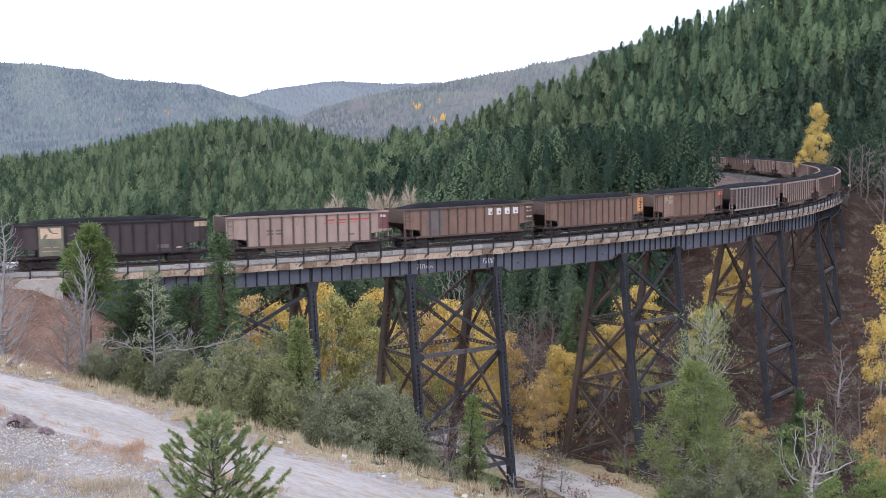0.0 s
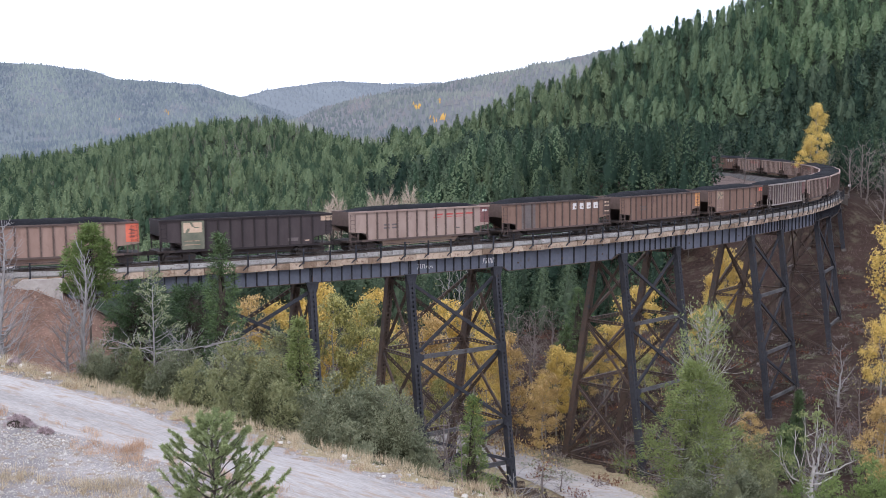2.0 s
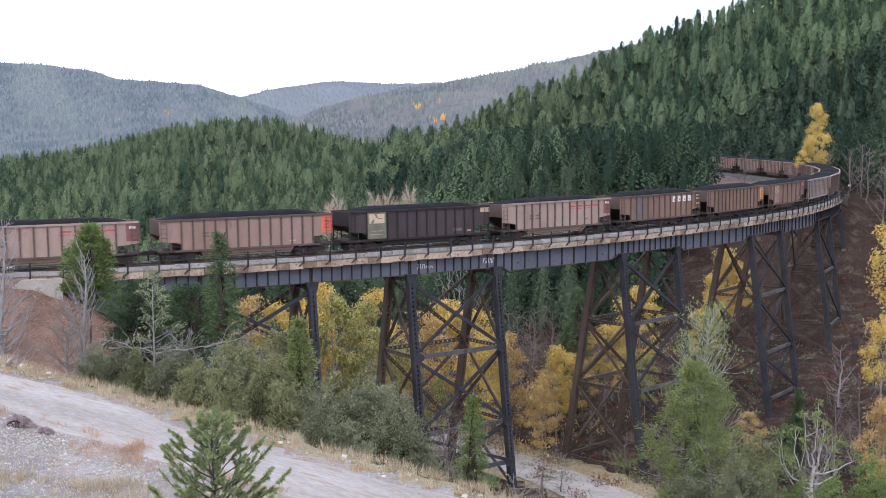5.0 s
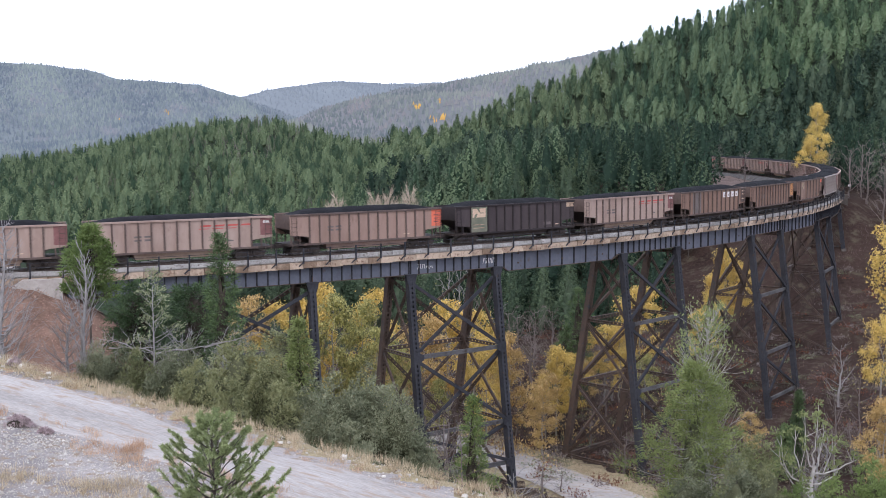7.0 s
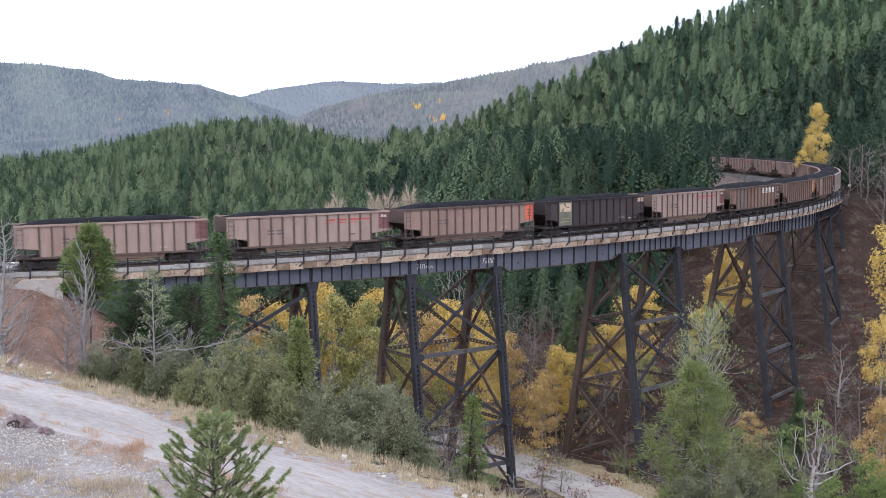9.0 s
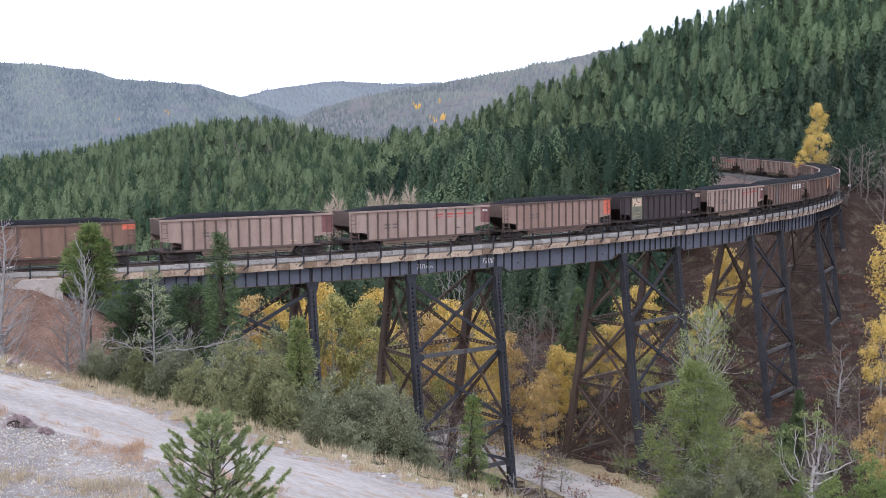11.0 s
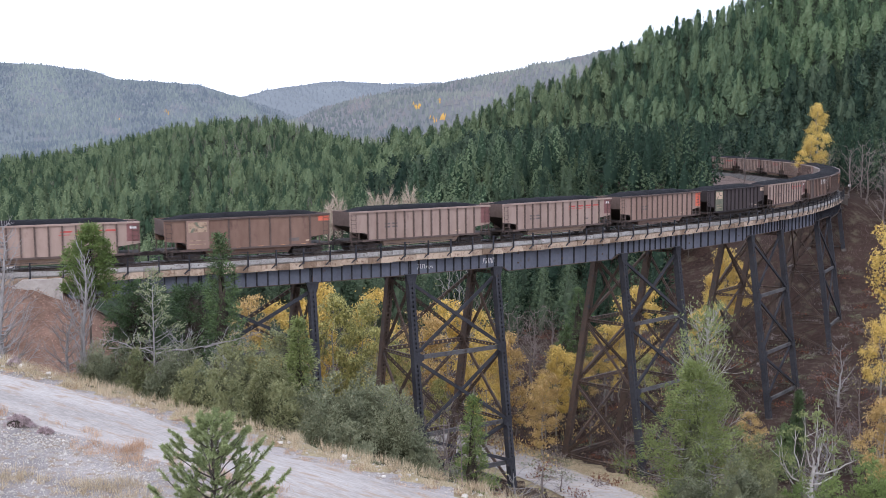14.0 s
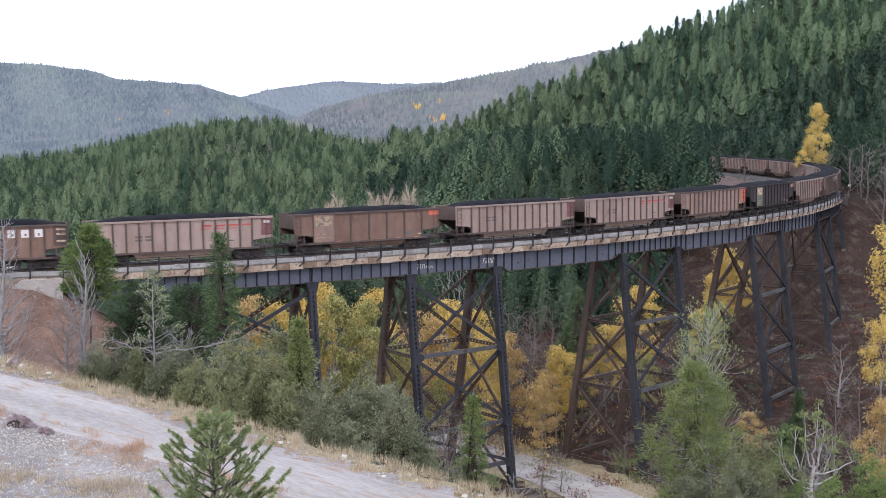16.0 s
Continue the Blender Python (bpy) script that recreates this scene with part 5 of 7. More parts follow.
def plant_thing(name, wood, leaf, wood_mat, leaf_mat, m, label, category, group="", inner="core_shade"):
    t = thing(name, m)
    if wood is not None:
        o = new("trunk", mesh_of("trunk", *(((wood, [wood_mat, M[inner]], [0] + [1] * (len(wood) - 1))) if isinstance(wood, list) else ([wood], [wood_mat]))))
        o.data.polygons.foreach_set("use_smooth", [True] * len(o.data.polygons))
        o.parent = t
    if leaf is not None:
        o = new("crown", mesh_of("crown", [leaf], [leaf_mat]))
        o.parent = t
    return tagged(t, label, category, group)


def copy_plant(t, m):
    o = copy_thing(t, Matrix())
    o.matrix_basis = m
    return o


def on_ground(x, y, turn=0.0, scale=1.0):
    return Matrix.Translation((x, y, ground_at(x, y) - 0.05)) @ Matrix.Rotation(turn, 4, "Z") @ Matrix.Scale(scale, 4)


def tall_to(x, y, top):
    return max(1.2, top - ground_at(x, y))


def bare_limbs(rng, tall, spread, forks=3, lean=(0.0, 0.0), limbs=26, low=0.25, kink=0.10, curve=0.3, girth=0.016, rise=(0.1, 0.7)):
    """A leafless tree: trunk, limbs and twigs. Returns limbs and the tips."""
    zs = np.linspace(0, 1, 9)
    trunk = np.stack([lean[0] * tall * zs, lean[1] * tall * zs, -0.3 + (tall + 0.3) * zs], 1)
    trunk[1:] += rng.normal(0, 0.012 * tall, (8, 3)) * [1, 1, 0]
    wood = [(trunk, np.interp(zs, [0, 1], [girth * tall + 0.02, 0.012]))]
    tips = []
    for i in range(limbs):
        h = low + (0.98 - low) * (i + rng.uniform()) / limbs
        root = np.array([np.interp(h, zs, trunk[:, c]) for c in range(3)])
        az = i * 2.4 + rng.uniform(-0.6, 0.6)
        r = spread * (1.15 - 0.75 * h) * rng.uniform(0.55, 1.2)
        t = np.linspace(0, 1, 6)
        d = np.array([math.cos(az), math.sin(az), rng.uniform(*rise)])
        pts = root + d * (t * r)[:, None]
        pts[:, 2] += curve * r * (t ** 2 - 0.3 * t)
        pts[1:] += rng.normal(0, kink * r * 0.35, (5, 3))
        wood.append((pts, np.interp(t, [0, 1], [0.010 * r + 0.014, 0.006])))
        tips.append(pts[-1])
        for _ in range(forks):
            u = rng.uniform(0.3, 0.9)
            p = np.array([np.interp(u, t, pts[:, c]) for c in range(3)])
            dd = d + rng.normal(0, 0.6, 3)
            q = p + dd * (np.linspace(0, 1, 3) * r * rng.uniform(0.25, 0.5))[:, None]
            q[:, 2] += curve * 0.4 * r * np.linspace(0, 1, 3) ** 2 * 0.6
            wood.append((q, [0.010, 0.007, 0.004]))
            tips.append(q[-1])
    return wood, np.array(tips)


def broadleaf(rng, tall, radius, leaves=1500, size=0.30, low=0.25, clumps=34):
    """A slim broad-leaved tree: pale trunk, rising limbs, clumped small leaves."""
    wood, tips = bare_limbs(rng, tall * 0.95, radius * 0.9, forks=1, limbs=18, low=low, curve=0.5, girth=0.012)
    base, puff = [], []
    for c in range(clumps):
        h = low + (1 - low) * (c + rng.uniform()) / clumps
        r = radius * math.sin(math.pi * min(0.97, 0.22 + 0.76 * (h - low) / (1 - low))) ** 0.6
        a = rng.uniform(0, 6.28)
        k = rng.uniform(0.2, 1.0) ** 0.7
        centre = np.array([math.cos(a) * r * k, math.sin(a) * r * k, h * tall])
        n = int(leaves / clumps * rng.uniform(0.6, 1.4))
        puff.append(rng.normal(0, 1, (n, 3)))
        base.append(centre + puff[-1] * rng.uniform(0.7, 1.3) * [radius * 0.14, radius * 0.14, tall * 0.024])
    base = np.concatenate(base)
    base[:, 2] = np.minimum(base[:, 2], tall * 1.02)
    n = len(base)
    way = rng.normal(0, 1, (n, 3)) + [0, 0, -0.2]
    ln = rng.uniform(0.6, 1.3, n) * size
    face = np.concatenate(puff) + [0, 0, 0.7] + rng.normal(0, 0.5, (n, 3))
    return limb_tubes(wood, 4), plates(base, way, ln, ln * 0.8, rng, face=face)


def bush(rng, tall, radius, n=3500, size=0.30, lobes=9):
    """A dense juniper: blunt upright cones of fine sprays, close together; a dark core paints the shade in the gaps."""
    chunks, wood, cores = [], [], []
    for i in range(lobes):
        a, k = rng.uniform(0, 6.28), (i / lobes) ** 0.5 * rng.uniform(0.8, 1.0)
        top = tall - min(tall, 4.2) * (0.5 * k ** 1.5 + rng.uniform(-0.04, 0.15))
        c = np.array([math.cos(a) * radius * 0.72 * k, math.sin(a) * radius * 0.72 * k, 0.0])
        wide = radius * rng.uniform(0.34, 0.5)
        if not wood:
            wood.append((np.array([[0, 0, -0.3], c + [0, 0, top * 0.35], c + [0, 0, top * 0.85]]), [0.07, 0.05, 0.02]))
        m = max(8, n // lobes // 24)
        h = rng.uniform(0.0, 1.0, m) ** 0.85
        az = rng.uniform(0, 6.28, m)
        r = wide * np.minimum(1.0, ((1 - h) / 0.72)) ** 0.8 * rng.uniform(0.8, 1.2, m)
        low = max(0.05 * tall, tall - 4.2)
        crest = max(top, low + min(0.8, 0.4 * tall))
        p = np.stack([np.cos(az) * r, np.sin(az) * r, low + h * (crest - low)], 1) + c
        o = np.stack([np.cos(az), np.sin(az), np.full(m, 0.5)], 1)
        off = rng.normal(0, 1, (m * 24, 3))
        q = np.repeat(p, 24, 0) + off * min(1.0, wide * 1.2) * [0.155, 0.155, 0.11]
        face = off * 0.6 + np.repeat(o, 24, 0) * 0.5 + [0, 0, 0.6] + rng.normal(0, 0.35, (m * 24, 3))
        way = np.repeat(o, 24, 0) * [0.8, 0.8, 1] + [0, 0, 0.4] + rng.normal(0, 0.55, (m * 24, 3))
        ln = rng.uniform(0.5, 1.3, m * 24) * size
        chunks.append(plates(q, way, ln, ln * 0.42, rng, droop=0.05, face=face))
    # one core in the middle, its colour standing in for inner shade
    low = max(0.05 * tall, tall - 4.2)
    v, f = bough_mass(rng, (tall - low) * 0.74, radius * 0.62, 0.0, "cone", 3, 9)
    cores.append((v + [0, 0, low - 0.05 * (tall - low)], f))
    off, vs, fs = 0, [], []
    for v, f in chunks:
        vs.append(v)
        fs.append(f + off)
        off += len(v)
    return [limb_tubes(wood)] + cores, (np.concatenate(vs), np.concatenate(fs))


# ---- single trees on the near bank and in the valley ----
def build_near_trees():
    R = np.random.RandomState
    # the young pine beside the road
    x, y = -6.1, 31.0
    rng = R(3)
    tall = tall_to(x, y, 32.85)
    wood, leaf = tufted_pine(rng, tall, 1.45, long_limbs=((0.30, 0.1, 1.95), (0.40, -0.2, 1.55), (0.24, -0.5, 1.9), (0.36, 3.0, 1.55), (0.28, 3.4, 1.7)))
    plant_thing("young_pine", wood, leaf, M["bark"], M["needles_young"], on_ground(x, y), "young green pine with bushy needle tufts beside the road", "tree")
    # conifers on the bank below the road
    for i, (x, y, top, rad, shape, mat, label) in enumerate((
            (-22.8, 76.0, 35.3, 1.25, "cone", "needles_bright", "green pine on the bank before the abutment"),
            (-13.9, 74.0, 34.9, 1.85, "spire", "needles", "dark green fir standing before the trestle"),
            (-8.1, 66.0, 30.7, 1.5, "spire", "needles_lush", "light green young fir on the brushy bank"),
            (2.1, 84.0, 22.6, 1.3, "cone", "needles_bright", "green young fir at the foot of a tower"),
            (36.4, 120.0, 15.6, 1.0, "spire", "needles", "small dark spruce on the valley floor"),
            (34.6, 118.0, 12.4, 1.2, "spire", "needles", "small dark spruce on the valley floor"),
            (17.2, 150.0, 22.8, 2.2, "cone", "needles", "dark green fir among the bare brush behind the trestle"),
            (15.2, 146.0, 18.4, 1.8, "cone", "needles", "dark green fir among the bare brush behind the trestle"),
            (-21.2, 82.0, 30.6, 2.0, "pine", "needles", "dark green pine on the bank before the abutment"),
            (-17.6, 84.0, 30.2, 2.2, "pine", "needles", "dark green pine below the trestle's first tower"),
            (-10.6, 80.0, 27.5, 1.8, "pine", "needles_olive", "olive-green pine below the trestle's first tower"),
    )):
        rng = R(20 + i)
        tall = tall_to(x, y, top)
        wood, leaf = clumpy(rng, tall, rad * 1.12, 0.6 if i == 0 else 0.08, shape, 110, 6, 26, 0.21, 0.15, 0.20)
        plant_thing("conifer", wood, leaf, M["bark"], M[mat], on_ground(x, y), label, "tree", "conifers on the bank")
    # thin sparse pines with pale wood
    for i, (x, y, top, rad) in enumerate(((-17.2, 70.0, 33.1, 1.4), (-12.4, 66.0, 29.0, 1.2))):
        rng = R(40 + i)
        tall = tall_to(x, y, top)
        wood, leaf = clumpy(rng, tall, rad * 1.1, 0.25, "cone", 52, 4, 14, 0.19, 0.11, 0.4, core=0)
        plant_thing("sparse_pine", wood, leaf, M["pale_bark"], M["needles_pale"], on_ground(x, y), "thin grey-green pine with a pale trunk", "tree", "sparse pines")
    # the big pine: green below, half bare above
    x, y = 13.4, 62.0
    rng = R(51)
    tall = tall_to(x, y, 28.9)
    wood, leaf = clumpy(rng, tall, 3.5, 0.05, "cone", 120, 9, 60, 0.16, 0.22, 0.04, curl=0.02, inner=0.3, core=0.24, slim=0.42, ragged=(0.4, 1.4))
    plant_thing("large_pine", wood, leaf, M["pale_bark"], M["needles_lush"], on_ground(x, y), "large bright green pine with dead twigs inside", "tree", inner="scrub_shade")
    x, y = 14.2, 63.5
    rng = R(52)
    tall = tall_to(x, y, 32.2)
    wood, tips = bare_limbs(rng, tall * 0.93, 2.0, forks=5, limbs=80, low=0.5, curve=1.0, kink=0.12, rise=(0.5, 1.5))
    wood = [(p, np.asarray(r) * 1.35) for p, r in wood]
    n = len(tips) * 9
    base = np.repeat(tips, 9, 0) + rng.normal(0, 0.15, (n, 3))
    ln = rng.uniform(0.6, 1.2, n) * 0.21
    leaf = plates(base, rng.normal(0, 0.5, (n, 3)) + [0, 0, 0.9], ln, ln * 0.42, rng)
    plant_thing("half_dead_pine", limb_tubes(wood), leaf, M["snag_wood"], M["needles_tuft"], on_ground(x, y), "half-dead pine with pale upswept limbs and grey-green tips", "tree")
    # the grey snag with tufts at its tips
    x, y = 21.0, 66.0
    rng = R(61)
    tall = tall_to(x, y, 25.2)
    foot = tall - 5.0
    wood = [(np.array([[0.1, 0, -0.4], [0.0, 0, foot * 0.5], [-0.1, 0.05, foot + 1.0], [0.05, 0, foot + 2.1]]), [0.17, 0.15, 0.11, 0.08])]
    tips = []
    for dx, dy, z0, z1 in ((-1.8, 0.3, 0.14, 0.76), (-1.2, -0.4, 0.24, 0.86), (-0.5, 0.2, 0.40, 0.99), (0.05, -0.3, 0.42, 0.97), (0.55, 0.3, 0.36, 0.90), (0.95, -0.2, 0.30, 0.74),
                           (2.35, 0.1, 0.33, 0.56), (-1.5, 0.5, 0.10, 0.48), (1.5, 0.5, 0.2, 0.40), (-0.8, -0.5, 0.06, 0.34), (-2.0, -0.2, 0.2, 0.62)):
        t = np.linspace(0, 1, 8)
        p = np.stack([dx * np.minimum(1, t * 1.35) ** 0.8, dy * t, foot + 5.0 * (z0 + (z1 - z0) * t ** 1.7)], 1)
        p[1:-1] += rng.normal(0, 0.07, (6, 3))
        wood.append((p, np.interp(t, [0, 1], [0.055, 0.02])))
        tips.append(p[-1])
        for _ in range(3):
            k = rng.randint(3, 7)
            q = p[k] + np.linspace(0, 1, 4)[:, None] * (rng.normal(0, 0.35, 3) + [0, 0, 0.55])
            wood.append((q, [0.02, 0.017, 0.013, 0.009]))
            tips.append(q[-1])
    tips = np.array(tips)
    n = len(tips) * 34
    base = np.repeat(tips, 34, 0) + rng.normal(0, 0.12, (n, 3))
    ln = rng.uniform(0.6, 1.2, n) * 0.21
    leaf = plates(base, rng.normal(0, 0.6, (n, 3)) + [0, 0, 0.6], ln, ln * 0.55, rng)
    plant_thing("snag", limb_tubes(wood, 6), leaf, M["snag_wood"], M["needles_tuft"], on_ground(x, y), "pale twisted dying tree with tufts at its tips", "tree")
    # dead trees before the abutment
    for i, (x, y, top, spread, lean) in enumerate(((-24.6, 66.0, 36.2, 2.4, (0.0, 0.0)), (-21.3, 70.0, 34.0, 2.0, (0.01, 0.0)), (-22.6, 71.0, 31.2, 2.2, (-0.32, 0.05)),
                                                   (-25.6, 68.0, 32.4, 2.6, (0.02, 0.0)), (-16.2, 73.0, 28.4, 2.6, (0.15, 0.0)), (-13.2, 72.5, 28.0, 2.4, (-0.3, 0.0)))):
        rng = R(70 + i)
        wood, tips = bare_limbs(rng, tall_to(x, y, top), spread * (0.55 if i == 1 else 0.8), forks=5, limbs=60 if i == 1 else 52, low=0.2, curve=0.9, girth=0.013, rise=(1.0, 1.9) if i == 1 else (0.1, 0.7))
        wood = [(p, np.asarray(r) * (1.7, 1.9, 1.5, 1.5, 1.4, 1.4)[i]) for p, r in wood]
        plant_thing("dead_tree", limb_tubes(wood, 3), None, M["pale_bark"], None, on_ground(x, y), "grey leafless dead tree with fine upswept twigs", "tree", "dead trees on the bank")
    for i, (x, y, z, turn, tall) in enumerate(((-15.0, 62.6, 29.3, 1.45, 3.4), (-12.6, 63.5, 29.5, 1.3, 3.0), (-18.6, 66.4, 28.9, 1.6, 3.2), (-16.4, 65.0, 29.0, -1.35, 3.0))):
        rng = R(90 + i)
        wood, tips = bare_limbs(rng, tall, 1.0, forks=5, limbs=10, low=0.2, kink=0.3, curve=0.2, girth=0.014)
        plant_thing("fallen_branch", limb_tubes([(p, np.asarray(r) * 0.8) for p, r in wood], 3), None, M["pale_bark"], None,
                    Matrix.Translation((x, y, z)) @ Matrix.Rotation(rng.uniform(-0.4, 0.4), 4, "Z") @ Matrix.Rotation(turn, 4, "Y"), "grey dead branch lying over the scrub", "branch", "dead branches on the scrub")
    # junipers and scrub along the bank
    bushes = ((-5.4, 58.0, 29.3, 1.9), (-3.9, 60.0, 29.2, 2.0), (-2.3, 57.0, 29.0, 1.8), (-5.8, 54.5, 28.8, 1.5), (-4.3, 54.0, 28.0, 1.6), (-1.4, 55.0, 27.4, 1.6),
              (-9.1, 62.0, 28.7, 1.7), (-18.1, 66.0, 29.4, 1.7), (-14.4, 62.0, 29.8, 1.8), (-12.5, 60.0, 29.8, 1.7), (-11.2, 64.0, 30.4, 1.9), (-9.4, 62.5, 30.0, 1.6),
              (-15.4, 70.0, 29.0, 1.8), (-20.4, 68.5, 29.2, 1.6), (-7.9, 58.0, 29.2, 1.5), (-16.6, 63.6, 29.6, 1.5), (-10.5, 58.5, 29.2, 1.3), (-6.8, 61.0, 28.4, 1.6),
              (0.4, 53.0, 25.6, 1.3), (2.0, 55.0, 24.4, 1.5), (3.6, 60.0, 22.5, 1.6), (15.0, 55.0, 26.8, 1.9), (11.4, 54.0, 25.9, 1.7), (13.4, 53.0, 26.3, 1.7),
              (17.2, 56.0, 24.4, 1.5), (19.6, 58.0, 24.3, 1.5), (21.4, 58.0, 25.2, 1.4), (18.2, 57.0, 23.6, 1.4), (9.0, 58.0, 22.4, 1.6), (8.2, 54.0, 22.6, 1.4))
    mats = ("needles_olive", "needles_olive", "needles_grey", "needles_grey", "needles_olive")
    for i, (x, y, top, rad) in enumerate(bushes):
        rng = R(100 + i)
        mat = "needles_grey" if i < 6 else ("needles_bright" if x > 16 else mats[i % 5])
        wood, leaf = bush(rng, tall_to(x, y, top), rad * 1.08, 9600 if i < 18 else 7600, 0.15, 12)
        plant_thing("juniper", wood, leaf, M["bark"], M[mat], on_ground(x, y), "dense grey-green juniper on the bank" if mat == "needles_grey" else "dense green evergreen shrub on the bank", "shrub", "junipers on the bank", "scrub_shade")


def build_aspens():
    R = np.random.RandomState
    made = {}
    for k, (leaf_mat, bark) in enumerate((("aspen_leaf", "aspen_bark"), ("olive_leaf", "aspen_bark"), ("amber_leaf", "aspen_bark"), ("aspen_leaf", "aspen_bark"))):
        for j in range(3):
            rng = R(200 + k * 7 + j)
            if k < 3:
                wood, leaf = broadleaf(rng, 10.0, 2.3 + 0.4 * j, 6400, 0.20, 0.2 + 0.08 * j)
            else:
                wood, leaf = broadleaf(rng, 20.0, 2.6 + 0.3 * j, 4300, 0.25, 0.5 + 0.05 * j)
            t = plant_thing("aspen", wood, leaf, M[bark], M[leaf_mat], Matrix(), ("yellow", "olive-yellow", "amber", "tall bare-stemmed yellow")[k] + " autumn aspen with a slim pale trunk", "tree", "autumn aspens")
            made[k, j] = [t, False]
    spots = ((-11.9, 128.0, 24.3, 1), (-9.1, 132.0, 23.1, 1), (-6.9, 126.0, 21.0, 1), (-8.0, 141.0, 23.4, 0), (4.6, 126.0, 19.8, 0), (-2.2, 136.0, 21.2, 2), (-17.5, 122.0, 24.3, 0), (0.4, 140.0, 22.1, 0), 
             (3.8, 142.0, 20.8, 0), (7.4, 132.0, 19.4, 2), (13.4, 138.0, 17.0, 0), (15.2, 140.0, 15.9, 0), (10.6, 125.0, 15.5, 2), 
             (-4.5, 128.0, 18.6, 1), (11.6, 132.0, 15.2, 2), (-0.4, 126.0, 15.6, 1), (17.4, 146.0, 14.4, 2), (7.0, 146.0, 17.4, 2), (-14.0, 134.0, 25.0, 0),
             (41.9, 175.0, 25.4, 0), (44.0, 177.0, 23.5, 0), (39.6, 172.0, 22.0, 0), (35.0, 160.0, 18.5, 0), (25.5, 152.0, 22.5, 0), (22.4, 148.0, 18.3, 0), (24.3, 141.0, 15.6, 1), (21.0, 152.0, 17.5, 0),
             (50.0, 128.0, 34.6, 3), (45.6, 122.0, 22.8, 3), (-20.5, 124.0, 24.6, 2), (-15.2, 126.0, 24.0, 0), (40.8, 108.0, 17.2, 2), (42.8, 110.0, 17.0, 2),
             (75.4, 240.0, 49.4, 0), (73.0, 236.0, 43.0, 0), (32.6, 124.0, 12.4, 2), (58.0, 158.0, 14.8, 2))
    rng = R(77)
    for i, (x, y, top, k) in enumerate(spots):
        tall = max(3.0, top - ground_at(x, y))
        m = on_ground(x, y, rng.uniform(0, 6.28), 1.0)
        wide = min(1.5, max(0.55, (tall / 10.0) ** 0.8)) * rng.uniform(0.75, 1.05)
        m = m @ (Matrix.Scale(tall / 20.0, 4) if k == 3 else Matrix.Diagonal((wide, wide, tall / 10.0, 1)))
        t = made[k, i % 3]
        if not t[1]:
            t[0].matrix_basis = m
            t[1] = True
        else:
            copy_plant(t[0], m)
    for t, used in made.values():
        if not used:
            t.matrix_basis = on_ground(-20.0, 140.0, 0.0, 0.45)
    # leafless pale aspens and grey brush
    first = []
    for j in range(4):
        rng = R(300 + j)
        wood, tips = bare_limbs(rng, 8.0, 2.4, forks=(34, 4, 8, 6)[j], limbs=(26, 20, 24, 20)[j], low=(0.62, 0.2, 0.1, 0.1)[j], curve=(0.3, 0.7, 0.7, 0.7)[j], rise=(0.25, 0.9) if j == 0 else (0.1, 0.7))
        leaf = None
        if j % 2:
            base = tips[::3] + rng.normal(0, 0.15, tips[::3].shape)
            ln = rng.uniform(0.6, 1.2, len(base)) * 0.18
            leaf = plates(base, rng.normal(0, 1, base.shape), ln, ln * 0.7, rng)
        first.append([plant_thing("bare_aspen", limb_tubes([(p, np.asarray(r) * (1.9, 1.5, 1.5, 1.15)[j]) for p, r in wood], 3), leaf, (M["tan_twig"], M["pale_bark"], M["twig"], M["twig"])[j], M["olive_leaf"] if j % 2 else M["amber_leaf"],
                                  Matrix(), "leafless grey aspen with fine bare twigs", "tree", "bare aspens"), False])
    rng = R(9)
    places = [(-19.9, 225.0, 30.4), (-12.9, 228.0, 30.7), (-10.6, 230.0, 31.2), (-6.6, 232.0, 31.9), (-21.2, 222.0, 29.6),
              (0.8, 148.0, 25.6), (2.2, 150.0, 25.2), (3.4, 152.0, 24.2), (9.0, 160.0, 18.5), (10.4, 163.0, 17.5), (13.0, 166.0, 17.8), (15.6, 168.0, 17.5), (4.6, 150.0, 22.0),
              (70.5, 206.0, 40.5), (72.6, 203.0, 40.2), (74.6, 199.0, 40.6), (77.0, 206.0, 41.6), (79.0, 200.0, 40.6), (69.5, 214.0, 40.2), (82.0, 205.0, 41.0), (76.0, 190.0, 38.5), (71.5, 192.0, 37.0), (84.0, 215.0, 42.0), (80.5, 212.0, 41.5), (75.5, 214.0, 41.5), (78.0, 194.0, 39.6), (66.5, 262.0, 40.0), (63.0, 275.0, 41.0),
              (39.7, 118.0, 16.0), (42.4, 119.0, 17.4), (36.0, 112.0, 13.2), (12.0, 160.0, 17.6), (17.1, 165.0, 16.3), (7.6, 165.0, 18.5), (14.5, 155.0, 14.5), (20.5, 158.0, 14.5), (2.0, 158.0, 17.5), (-3.2, 108.0, 17.0),
              (0.5, 104.0, 17.5), (2.2, 96.0, 17.5), (0.2, 92.0, 19.0), (1.2, 78.0, 21.4), (3.9, 64.0, 22.4), (33.5, 108.0, 12.5), (44.0, 114.0, 14.8), (47.5, 140.0, 17.0), (11.0, 108.0, 10.8), (9.0, 104.0, 13.4)]
    places += [(rng.uniform(-16, 24), rng.uniform(112, 158), None) for _ in range(24)] + [(rng.uniform(34, 46), rng.uniform(104, 128), None) for _ in range(8)]
    for i, (x, y, top) in enumerate(places):
        tall = max(2.0, top - ground_at(x, y)) if top else rng.uniform(2.6, 5.5)
        wide = tall / 8.0 * 0.5 if i < 5 else min(1.0, tall / 5)
        m = on_ground(x, y, rng.uniform(0, 6.28)) @ Matrix.Diagonal((wide, wide, tall / 8.0, 1))
